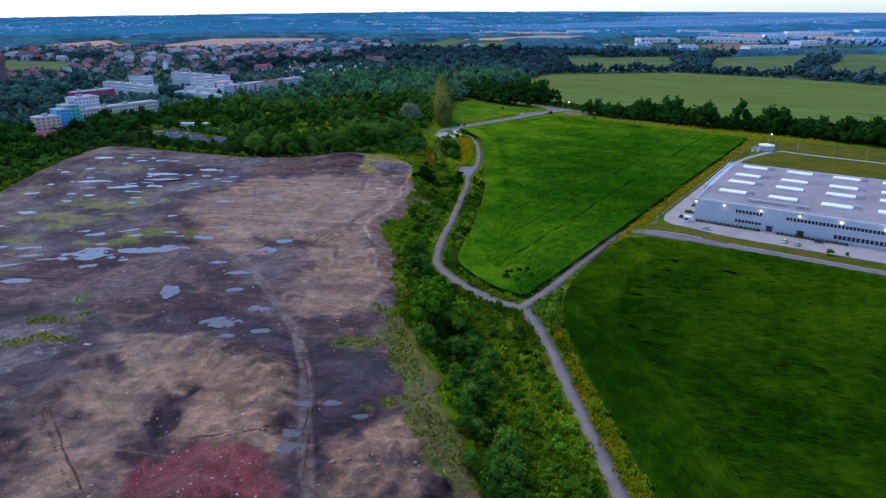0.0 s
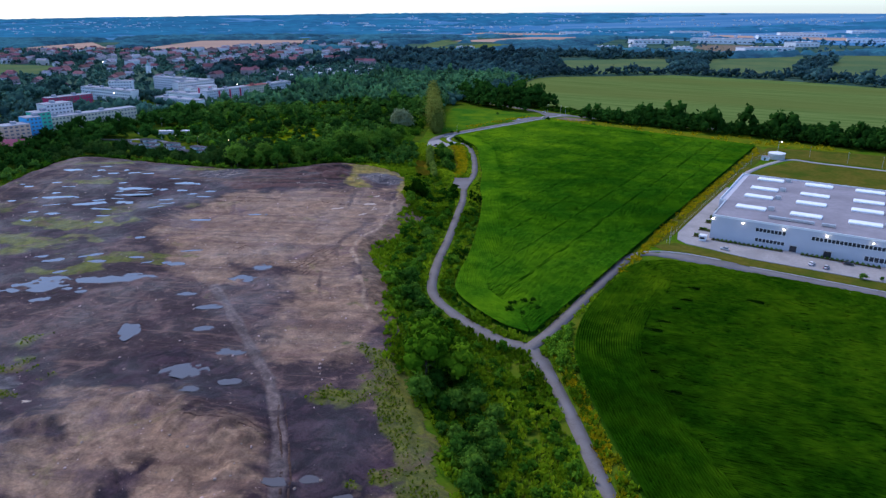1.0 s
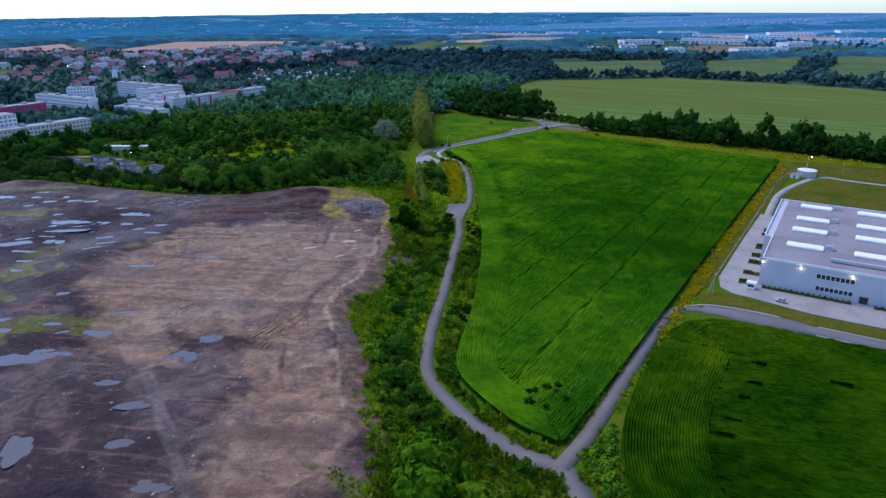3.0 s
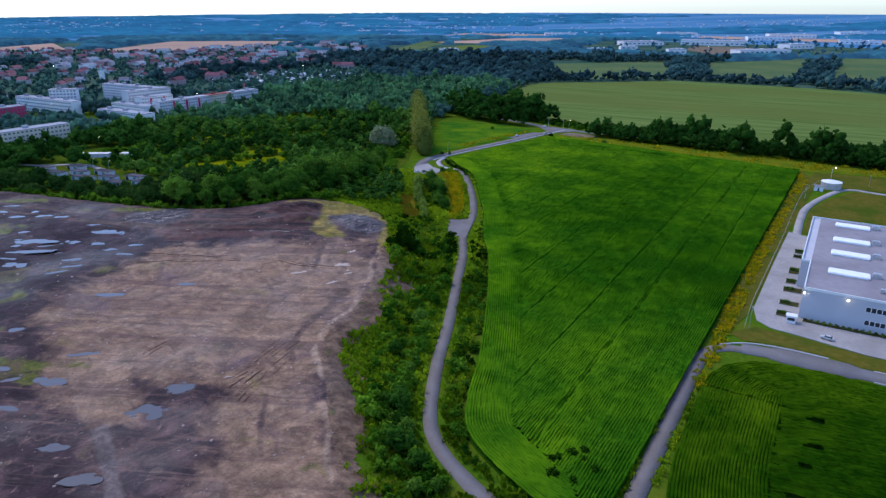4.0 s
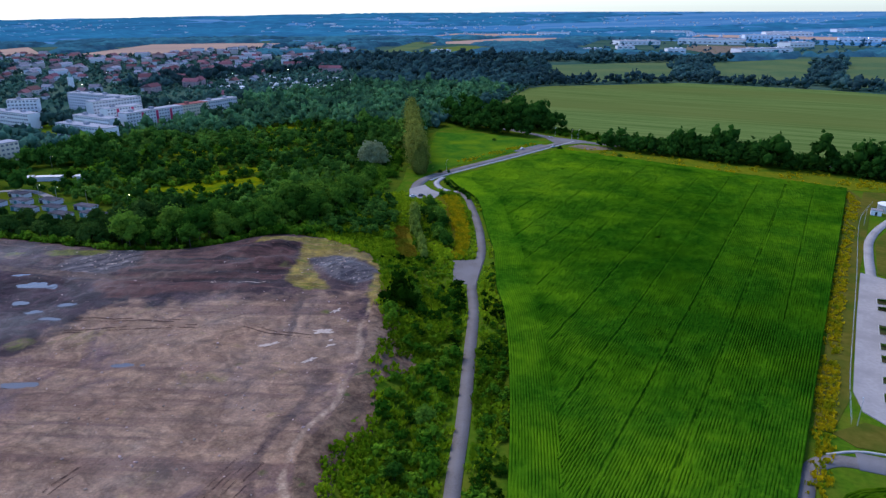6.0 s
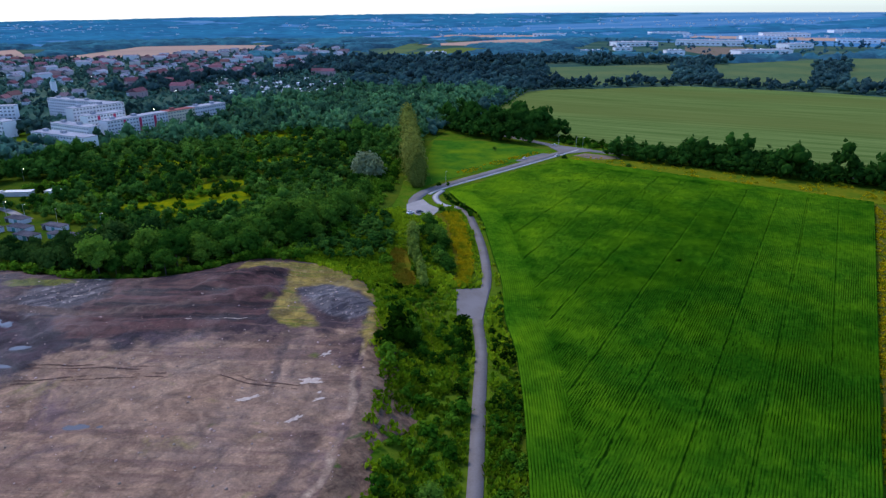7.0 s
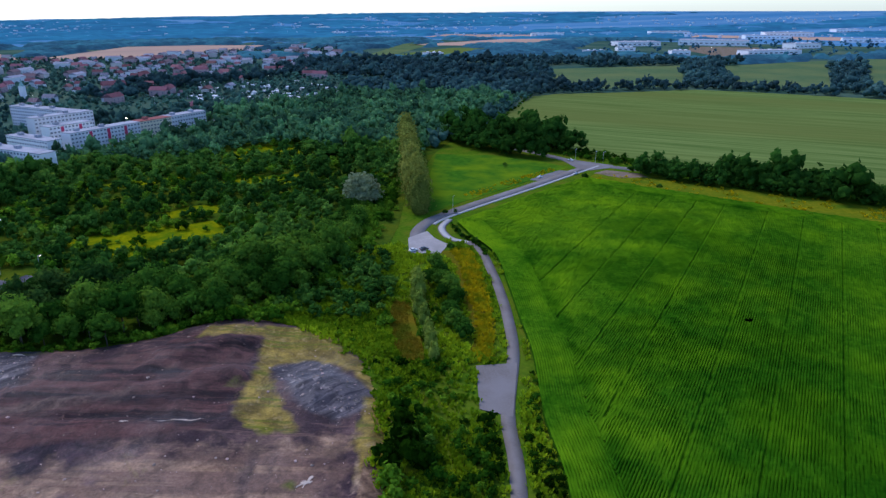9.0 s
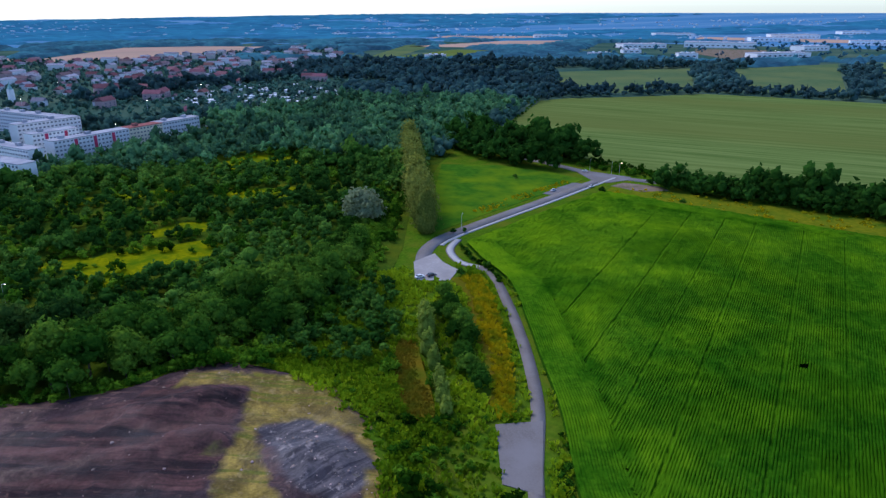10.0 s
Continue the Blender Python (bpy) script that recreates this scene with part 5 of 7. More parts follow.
# tall weeds
def tuft(r):
    """A loose tuft of upright blades and leaves."""
    V, F = [], []
    for k in range(15):
        a, out = r.uniform(0, 6.283), r.uniform(0.1, 1.0)
        p = np.array([out * math.cos(a), out * math.sin(a), 0.0])
        tip_ = p * 1.5 + np.array([0, 0, r.uniform(0.5, 1.25)])
        w = np.array([-math.sin(a), math.cos(a), 0]) * r.uniform(0.25, 0.5)
        m = (p + tip_) / 2 + np.array([0, 0, 0.18])
        V.append(np.array([p - np.array([0, 0, 0.2]), m + w, tip_, m - w]))
        F.append(np.array([[0, 1, 2], [0, 2, 3]]) + 4 * k)
    return np.concatenate(V), np.concatenate(F)


weeds = [tuft(np.random.default_rng(230 + k)) for k in range(6)]
gx, gy = jittered(-350, 10, 60, 530, 2.0)
area = (depth_in(DUMP, gx, gy) < -2.5 + 4 * fbm(gx, gy, 10, 2, 21) - bare_bank(gx, gy)) & (depth_in(CORN_A, gx, gy) < -0.8) & (depth_in(CORN_B, gx, gy) < -0.8) & (line_distance(PATH_LINE, gx, gy) > 3.0) & (line_distance(LANE_LINE, gx, gy) > 3.2) & ~inside(WOOD, gx, gy)
area &= (line_distance(DITCH_LINE, gx, gy) < 46) & ~inside([(-252, 410), (-239, 386), (-227, 386), (-240, 418)], gx, gy) & ~inside([(-340, 507), (-326, 486), (-309, 494), (-312, 510), (-325, 515), (-334, 525)], gx, gy)
area &= (line_distance(ACCESS_LINE, gx, gy) > 5) & ~inside([(-313, 498), (-303, 507), (-287, 487), (-272, 462), (-259.5, 441), (-250, 418), (-257, 414), (-260, 428), (-278, 452), (-300, 486)], gx, gy)
area &= ~inside(SEDGE_PATCH, gx, gy)
area &= rnd.uniform(size=gx.size) < 0.8 + 0.5 * fbm(gx, gy, 14, 2, 55)
gx, gy = gx[area], gy[area]
gt = np.clip(0.45 + 0.45 * fbm(gx, gy, 22, 2, 56) + rnd.normal(size=gx.size) * 0.15, 0, 1)
scattered(weeds, list(zip(gx, gy, height(gx, gy), rnd.uniform(0.8, 1.6, gx.size), gt)), rnd, WEED, "tall_weeds", "tall yellow-green weeds and goldenrod on rough ground", "weeds")

# bushes standing in the clearings, tufts on the tip
cx_, cy_ = jittered(-600, -400, 390, 670, 6.0)
inn = in_clearing(cx_, cy_)
open_w = np.hypot((cx_ + 480) / 110, (cy_ - 500) / 130) < 1
ok = ((inn > -0.35) & (inn < 0.6) & (rnd.uniform(size=cx_.size) < 0.26)) | ((inn < -0.2) & open_w & (rnd.uniform(size=cx_.size) < 0.5))
cx_, cy_ = cx_[ok], cy_[ok]
scattered(shrubs_near, list(zip(cx_, cy_, np.zeros(cx_.size), rnd.uniform(0.7, 2.0, cx_.size), rnd.uniform(size=cx_.size))), rnd, SHRUB_LEAF, "shrubs", "low bushes dotted over the grassy clearings", "shrub")
ux, uy = jittered(-260, -70, 80, 200, 0.75)
ok = (depth_in(DUMP, ux, uy) > 0) & (moss(ux, uy) > 0.4) & (rnd.uniform(size=ux.size) < 1.05 * moss(ux, uy) - 0.32 + 0.5 * fbm(ux, uy, 6, 2, 58))
ux, uy = ux[ok], uy[ok]
scattered(weeds, list(zip(ux, uy, tip_z(ux.copy(), uy.copy()), rnd.uniform(0.14, 0.36, ux.size), rnd.uniform(size=ux.size))), rnd, LOW_WEED, "tall_weeds", "green weed tufts growing on the spoil", "weeds")

vx, vy = jittered(-245, -120, 232, 420, 2.5)
ok = ~inside([(-257, 412), (-241, 381), (-224, 383), (-236, 422)], vx, vy) & (line_distance(PATH_LINE, vx, vy) > 4.2) & (depth_in(CORN_A, vx, vy) < -0.6) & (line_distance(PATH_LINE, vx, vy) < 13) & (line_distance(DITCH_LINE, vx, vy) > line_distance(PATH_LINE, vx, vy) + 4) & (rnd.uniform(size=vx.size) < 0.58 + 0.25 * (vy > 335) + 0.6 * fbm(vx, vy, 16, 2, 59))
vx, vy = vx[ok], vy[ok]
scattered(shrubs_near, list(zip(vx, vy, np.zeros(vx.size), rnd.uniform(0.35, 0.9, vx.size), np.clip(0.26 + 0.4 * fbm(vx, vy, 14, 2, 60), 0, 1))), rnd, SHRUB_LEAF, "shrubs", "low blue-green shrubs between the path and the maize", "shrub")

ex, ey = jittered(-400, -296, 385, 600, 2.9)
edge_d = line_distance([(-352, 384), (-338, 402), (-338, 436), (-350, 472), (-364, 506), (-380, 545), (-400, 590)], ex, ey)
ok = (rnd.uniform(size=ex.size) < 1.05 - edge_d / 13) & (depth_in(DUMP, ex, ey) < -2) & (line_distance(ACCESS_LINE, ex, ey) > 7) & ~inside(MEADOW, ex, ey) & (line_distance(PATH_LINE, ex, ey) > 7) & ~inside([(-342, 507), (-326, 484), (-307, 493), (-310, 511), (-325, 517), (-334, 527)], ex, ey)
ex, ey = ex[ok], ey[ok]
scattered(shrubs_near, list(zip(ex, ey, height(ex, ey), rnd.uniform(0.7, 1.7, ex.size), np.clip(0.5 + 0.4 * fbm(ex, ey, 16, 2, 57) + rnd.normal(size=ex.size) * 0.15, 0, 1))), rnd, SHRUB_LEAF, "shrubs", "bright green shrubs along the wood's edge", "shrub")

qx, qy = jittered(-345, -275, 718, 765, 3.6)
ok = inside([(-334, 730), (-300, 722), (-276, 718), (-278, 740), (-300, 752), (-332, 760)], qx, qy) & (rnd.uniform(size=qx.size) < 0.6)
qx, qy = qx[ok], qy[ok]
scattered(shrubs_near, list(zip(qx, qy, np.zeros(qx.size), rnd.uniform(0.6, 1.5, qx.size), rnd.uniform(0.0, 0.4, qx.size))), rnd, SHRUB_LEAF, "shrubs", "low dark scrub beside the main road", "shrub")

kx, ky = jittered(-103, -82, 208, 242, 2.4)
ok = inside([(-100.5, 222), (-99.5, 240), (-96.5, 240), (-95, 232), (-88, 217), (-84, 210), (-88, 207)], kx, ky)
kx, ky = kx[ok], ky[ok]
scattered(shrubs_near, list(zip(kx, ky, np.zeros(kx.size), rnd.uniform(0.6, 1.1, kx.size), rnd.uniform(0.5, 1.0, kx.size))), rnd, SHRUB_LEAF, "shrubs", "bright green bushes where path and lane meet", "shrub")


# ---- rubble ----
def stones(n, seed):
    r = np.random.default_rng(seed)
    out = []
    for _ in range(n):
        v = ICO1[0] * (1 + r.uniform(-0.35, 0.2, 12))[:, None] * np.array([1, r.uniform(0.6, 1), r.uniform(0.4, 0.7)])
        out.append((v, ICO1[1]))
    return out


rx_, ry_ = rnd.uniform(-470, -55, 48000), rnd.uniform(50, 395, 48000)
odds = 0.05 + 0.55 * zone(SLATES, 2, 3, 24)(rx_, ry_) + 0.30 * zone(REDS + SANDS[3:4], 2, 3, 23)(rx_, ry_) + 0.10 * zone(SANDS, 3, 6, 21)(rx_, ry_) + 0.16 * (fbm(rx_, ry_, 30, 3, 66) > 0.45)
pick = (rnd.uniform(size=rx_.size) < odds) & (depth_in(DUMP, rx_, ry_) > 1.0)
rx_, ry_ = rx_[pick], ry_[pick]
big = rnd.uniform(size=rx_.size) ** 5
scattered(stones(8, 3), list(zip(rx_, ry_, tip_z(rx_.copy(), ry_.copy()), 0.12 + 0.55 * big, rnd.uniform(size=rx_.size))), rnd, ROCK, "rubble", "scattered pale stones and broken rubble on mud", "rubble")

# ---- single trees ----
def plant(kind_name, label, category, group, places, v, f, leaf_m, trunk_h, trunk_r):
    base = thing(kind_name, label, category, group)
    part("trunk", trunk_mesh("trunk", trunk_h, trunk_r, rnd), base)
    part("crown", mesh_of("crown", v, f, leaf_m), base)
    for k, (px, py, s) in enumerate(places):
        m = pose(px, py, float(height(px, py)), 0, 0, 47 * k)
        o = copy_thing(base, m) if k else base
        o.matrix_basis = m
        o.scale = (s, s, s)


row = [(-355 - 115 * k / 19 + float(rnd.uniform(-1.5, 1.5)), 547 + 173 * k / 19 + float(rnd.uniform(-1.5, 1.5)), float(rnd.uniform(0.85, 1.08))) for k in range(20)]
for j in range(3):
    v, f = crown(np.random.default_rng(300 + j), 12, 700, 8.0, 1.0, 24.0, 0.75, narrow=True, core=0.76)
    plant("poplar_tree", "tall narrow poplar with grey-green leaves in a row", "tree", "row of poplars", row[j::3], v, f, POPLAR, 20, 0.3)
v, f = crown(np.random.default_rng(310), 22, 1500, 7.5, 0.2, 14.0, 0.7)
plant("willow_tree", "broad rounded silver-green willow at the wood's edge", "tree", "", [(-391, 544, 1.45)], v, f, WILLOW, 9, 0.4)
v, f = crown(np.random.default_rng(311), 6, 260, 2.6, 0.3, 9.0, 0.4, ICO2, narrow=True)
plant("silver_willow_tree", "slender silver-green willow beside the ditch", "tree", "willows beside the ditch", [(-298, 451, 1.25), (-294, 445, 1.35), (-289, 437, 1.1), (-282, 429, 0.95), (-275, 420, 0.9), (-270, 413, 1.0), (-266, 408, 0.8), (-302, 457, 0.9)], v, f, SILVER, 7, 0.15)
YELLOW_STRIP = [(-309, 500), (-303, 507), (-287, 487), (-272, 462), (-259.5, 441), (-248, 416), (-252, 411), (-260, 427), (-269, 444), (-284, 465), (-297, 487)]
copse = [(px, py, 1.3 * s) for px, py, s in [(-288, 459, .6), (-273, 434, .6), (-281, 451, .62), (-295, 466, .6), (-288, 470, .62), (-266, 428, .55), (-272, 447, .5), (-285, 448, .6), (-260, 429, .5), (-292, 461, .7), (-285, 455, .75), (-278, 447, .65), (-284, 465, .65), (-298, 470, .7), (-276, 438, .6), (-270, 430, .6), (-263, 424, .55), (-268, 442, .55), (-291, 475, .6), (-305, 478, .6), (-258, 418, .5), (-264, 433, .5), (-279, 458, .6), (-300, 463, .6), (-256, 426, .42)] if depth_in(YELLOW_STRIP, px, py) < -2.5]
for j in range(2):
    plant("tree", "young dark green tree in a copse by the path", "tree", "copse by the path", copse[j::2], *crowns_near[j], LEAF, 8, 0.2)
plant("tree", "large pale green tree growing on the bank", "tree", "large trees on the bank", [(-120, 178, 1.6), (-112, 184, 1.3), (-127, 188, 1.45), (-131, 196, 1.2), (-122, 193, 1.2)], *crowns_near[6], YOUNG_LEAF, 9, 0.3)
ditch_trees = [(-115, 167, 0.9), (-106, 172, 0.8)]
for k in range(100):
    q = DITCH_LINE[int(rnd.integers(len(DITCH_LINE)))]
    if q[1] < 300:
        ditch_trees.append((q[0] + float(rnd.uniform(-7, 9)), q[1] + float(rnd.uniform(-4, 4)), float(rnd.uniform(0.32, 0.78))))
for k in range(34):
    ditch_trees.append((-105 + 62 * k / 26 + float(rnd.uniform(-8, 6)), 178 - 80 * k / 26 + float(rnd.uniform(-8, 6)), float(rnd.uniform(0.5, 0.8))))
for k in range(12):
    ditch_trees.append((-246 + float(rnd.uniform(-7, 7)), 362 + float(rnd.uniform(-8, 8)), float(rnd.uniform(0.3, 0.6))))
ditch_trees = [q for q in ditch_trees if float(line_distance(PATH_LINE, np.array([q[0]]), np.array([q[1]]))[0]) > 4 + 5 * q[2]]
for j in range(4):
    plant("tree", "bushy green tree growing along the ditch", "tree", "trees along the ditch", ditch_trees[j::4], *crowns_near[2 + j], LEAF, 8, 0.2)
v, f = crown(np.random.default_rng(320), 4, 150, 2.2, 0.0, 4.5, 0.3, ICO2)
plant("bush", "rounded dark green bush on the verge", "bush", "bushes on the verge", [(-297, 666, 1.2), (-248, 665, 0.9), (-340, 551, 0.8), (-336, 556, 0.7), (-310, 502, 1.0), (-9.6, 350, 0.8), (-2.8, 353, 0.5), (-305, 519, 0.6), (-359, 675, 0.9), (-314, 521, 0.6), (-318, 526, 0.6), (-322, 531, 0.6)], v, f, LEAF, 3, 0.12)

saplings = [(-438 - 56 * k / 13 + float(rnd.uniform(-1, 1)), 832 + 232 * k / 13, float(rnd.uniform(0.8, 1.1))) for k in range(14)]
plant("sapling_tree", "small young tree in a row beside a dirt track", "tree", "row of saplings", saplings, v, f, LEAF, 3, 0.12)

# goldenrod patches
def patch(poly, gap, keep_odds, mat_, name, label, size):
    P = np.array(poly)
    px, py = jittered(P[:, 0].min(), P[:, 0].max(), P[:, 1].min(), P[:, 1].max(), gap)
    ok = inside(poly, px, py) & ~inside(SEDGE_PATCH, px, py) & (rnd.uniform(size=px.size) < keep_odds + 0.5 * fbm(px, py, 12, 2, 71))
    px, py = px[ok], py[ok]
    scattered(weeds, list(zip(px, py, height(px, py), size * rnd.uniform(0.6, 1.3, px.size), np.clip(0.5 + 0.4 * fbm(px, py, 10, 2, 72) + rnd.normal(size=px.size) * 0.15, 0, 1))), rnd, mat_, name, label, "weeds")


patch(YELLOW_STRIP, 1.4, 0.95, GOLDENROD, "goldenrod", "yellow goldenrod between copse and path", 1.1)
patch([(-102.5, 300), (-102.5, 400), (-99, 520), (-96, 640), (-90, 610), (-95, 500), (-97, 400), (-97.5, 300)], 1.3, 0.62, GOLDENROD, "goldenrod", "yellow weeds along the field's edge", 0.75)
patch([(-100.5, 235), (-100.5, 320), (-99, 320), (-98.5, 235)], 1.4, 0.6, WEED, "tall_weeds", "green and yellow weeds beside the lane", 0.8)
patch([(-104.8, 230), (-107, 226), (-106.8, 320), (-105.2, 335)], 1.4, 0.6, WEED, "tall_weeds", "green and yellow weeds beside the lane", 0.8)
patch([(-97, 228), (-92, 218), (-78, 200), (-52, 166), (-10, 112), (-14, 108), (-56, 163), (-82, 199), (-97, 219)], 1.3, 0.65, GOLDENROD, "goldenrod", "yellow-green weeds between path and field", 0.8)
patch([(-296, 672), (-246, 663), (-97, 645), (-40, 652), (-40, 672), (-100, 682), (-190, 687), (-256, 690), (-296, 686)], 2.2, 0.12, GOLDENROD, "goldenrod", "yellow weeds on the verge by the trees", 0.9)
patch([(-330, 400), (-300, 402), (-276, 388), (-262, 372), (-258, 380), (-262, 398), (-280, 415), (-300, 432), (-330, 425)], 1.5, 0.6, WEED, "tall_weeds", "lush yellow-green weeds below the spoil bank", 1.1)

tx_, ty_ = jittered(-304, -262, 396, 444, 1.3)
ok = inside(SEDGE_PATCH, tx_, ty_)
tx_, ty_ = tx_[ok], ty_[ok]
scattered(weeds, list(zip(tx_, ty_, height(tx_, ty_), rnd.uniform(0.5, 0.9, tx_.size), rnd.uniform(size=tx_.size))), rnd, SEDGE, "sedge", "tall orange-brown sedge beside the ditch", "sedge")
zx, zy = np.array([-121.6, -116.4, -117, -122.6, -113, -124, -120.5, -118]), np.array([237, 237.5, 246, 243.8, 243.3, 243, 247.5, 250])
scattered(shrubs_near, list(zip(zx, zy, np.full(zx.size, 0.8), np.full(zx.size, 0.8), np.full(zx.size, 0.12))), rnd, SHRUB_LEAF, "shrubs", "dark weed clumps standing in the maize", "shrub")

wx_, wy_ = jittered(-352, -290, 408, 484, 3.4)
ok = inside([(-346, 412), (-346, 460), (-343, 475), (-333, 481), (-312, 455), (-298, 433), (-303, 419), (-317, 411)], wx_, wy_) & (rnd.uniform(size=wx_.size) < 0.62 + 0.5 * fbm(wx_, wy_, 16, 2, 97)) & (line_distance(DITCH_LINE, wx_, wy_) > 4)
wx_, wy_ = wx_[ok], wy_[ok]
scattered(crowns_mid, list(zip(wx_, wy_, height(wx_, wy_), rnd.uniform(0.32, 0.7, wx_.size), np.clip(0.4 + 0.3 * fbm(wx_, wy_, 14, 2, 98) + rnd.normal(size=wx_.size) * 0.15, 0, 1))), rnd, LEAF_STUFF, "thicket", "young green thicket at the wood's edge", "thicket")
bx_, by_ = np.array([q for q in smooth_line([(-327, 536), (-316, 523), (-307, 518), (-299, 512), (-292, 503)], 1.5)]).T
scattered(shrubs_near, list(zip(bx_ + rnd.uniform(-0.8, 0.8, bx_.size), by_ + rnd.uniform(-0.8, 0.8, bx_.size), np.zeros(bx_.size), rnd.uniform(0.4, 0.75, bx_.size), rnd.uniform(0.0, 0.35, bx_.size))), rnd, SHRUB_LEAF, "shrubs", "dark low shrubs along the field's corner", "shrub")
patch([(-343, 592), (-330, 645), (-323, 684), (-330, 684), (-340, 640), (-352, 592)], 1.7, 0.45, GOLDENROD, "goldenrod", "yellow weeds between meadow and access road", 0.8)

# ---- crumpled sheeting on the tip ----
SHEETING = material("dirty_pale_sheeting", (0.42, 0.32, 0.26), (0.62, 0.50, 0.41), 0.8, 0.8)
for k, (px, py, w, d, turn) in enumerate(((-253.4, 319.5, 4.6, 2.2, 20), (-263, 303.5, 3.8, 1.3, 55), (-259.8, 335.5, 2.8, 1.3, 80), (-244.5, 313, 2.0, 1.0, 60), (-244, 302, 4.2, 1.0, 75), (-305, 338, 6.0, 0.5, 40), (-247, 316, 1.0, 0.6, 70), (-318, 330, 1.2, 0.4, 30), (-374, 324, 2.0, 0.7, 30), (-381, 339, 2.2, 0.6, 20), (-207, 104, 2.2, 1.0, 20), (-222, 226, 1.6, 0.5, 50))):
    ring_, spoke = np.meshgrid(np.linspace(0.05, 1, 7), np.linspace(0, 2 * math.pi, 33)[:-1])
    q = ring_ * (0.72 + 0.62 * fbm(2.4 * np.cos(spoke) + 9 * k, 2.4 * np.sin(spoke), 1.0, 3, 70 + k))
    u, v = w * q * np.cos(spoke), d * q * np.sin(spoke)
    c, s = math.cos(radians(turn)), math.sin(radians(turn))
    gx_, gy_ = px + u * c - v * s, py + u * s + v * c
    gz_ = tip_z(gx_.copy(), gy_.copy()) + 0.10 + 0.22 * np.abs(fbm(gx_, gy_, 0.9, 2, 75)) - 0.12 * ring_ ** 4
    idx = np.arange(gx_.size).reshape(gx_.shape)
    nxt = np.roll(idx, -1, 0)
    quads = np.stack([idx[:, :-1], idx[:, 1:], nxt[:, 1:], nxt[:, :-1]], -1).reshape(-1, 4)
    thing("plastic_sheet", "crumpled dirty pale sheeting lying on the spoil", "sheeting", "sheeting on the spoil", data=mesh_of("plastic_sheet", np.stack([gx_, gy_, gz_], -1).reshape(-1, 3), quads, SHEETING))

# ---- warehouse ----
CLADDING = material("pale_cladding", (0.50, 0.50, 0.545), (0.56, 0.56, 0.60), 6.0, 0.55, second=(0.48, 0.48, 0.52), second_size=25)
ROOF_FELT = material("roof_membrane", (0.27, 0.25, 0.265), (0.34, 0.31, 0.33), 2.5, 0.9, second=(0.24, 0.22, 0.235), second_size=18)
SKYLIGHT = material("skylight_plastic", (0.80, 0.82, 0.85), (0.88, 0.90, 0.92), 2.0, 0.35)
GLASS_DARK = plain("dark_window_glass", (0.03, 0.035, 0.045), 0.08)
WINDOW_GREY = plain("grey_window_glass", (0.15, 0.16, 0.20), 0.15)
FRAME_WHITE = plain("white_frame", (0.75, 0.75, 0.75), 0.5)
METAL = material("galvanised_steel", (0.45, 0.46, 0.47), (0.6, 0.6, 0.61), 0.8, 0.45, metal=0.6)
LAMP_GLOW = plain("lamp_glow", (1.0, 0.88, 0.68), 0.4, glow=14)
WX0, WX1, WY0, WY1, WH = -77.5, 75.0, 372.0, 475.0, 12.5

warehouse = thing("warehouse", "long pale grey-blue warehouse with white skylights on a flat roof", "warehouse")
bm = bmesh.new()
box_bm(bm, WX0, WX1, WY0, WY0 + 33, -0.3, WH - 0.9)
box_bm(bm, WX0 - 3.2, WX1, WY0 + 33, WY1, -0.3, WH - 0.9)
part("wall", bm_mesh("wall", bm, CLADDING), warehouse)
part("roof", box_mesh("roof", WX0 + 0.4, WX1 - 0.4, WY0 + 0.4, WY1 - 0.4, WH - 0.9, WH - 0.5, ROOF_FELT), warehouse, "grey roof membrane")
for a in ((WX0, WX1, WY0 - 0.05, WY0 + 0.4), (WX0 - 0.02, WX0 + 0.4, WY0 + 0.4, WY0 + 33), (WX0 - 3.2, WX0, WY0 + 32.95, WY0 + 33.4), (WX0 - 3.22, WX0 - 2.8, WY0 + 33.4, WY1), (WX0 - 3.2, WX1, WY1, WY1 + 0.4)):
    part("parapet", box_mesh("parapet", *a, WH - 0.95, WH, FRAME_WHITE, 0.05), warehouse, "pale parapet edge")
sky_mesh = box_mesh("skylight", -7.2, 7.2, -3.1, 3.1, 0, 0.9, SKYLIGHT, 0.3)
unit_bm = bmesh.new()
box_bm(unit_bm, -1.5, 1.5, -1.1, 1.1, 0, 1.7, 0.1)
box_bm(unit_bm, -1.2, 1.2, -0.8, 0.8, 1.7, 1.95, 0.05)
unit_mesh = bm_mesh("roof_unit", unit_bm, METAL)
for k in range(6):
    for j, yy in enumerate((396, 421, 441, 466)):
        cx = -63.5 - 2.1 * (3 - j) * 0.0 + 25.6 * k
        part("skylight", sky_mesh, warehouse, "white skylight strip", pose(cx, yy, WH - 0.5))
        if k in (0, 2, 4) and j < 4:
            part("roof_unit", unit_mesh, warehouse, "small roof fan unit", pose(cx + 9.3, yy + 1.5, WH - 0.5))


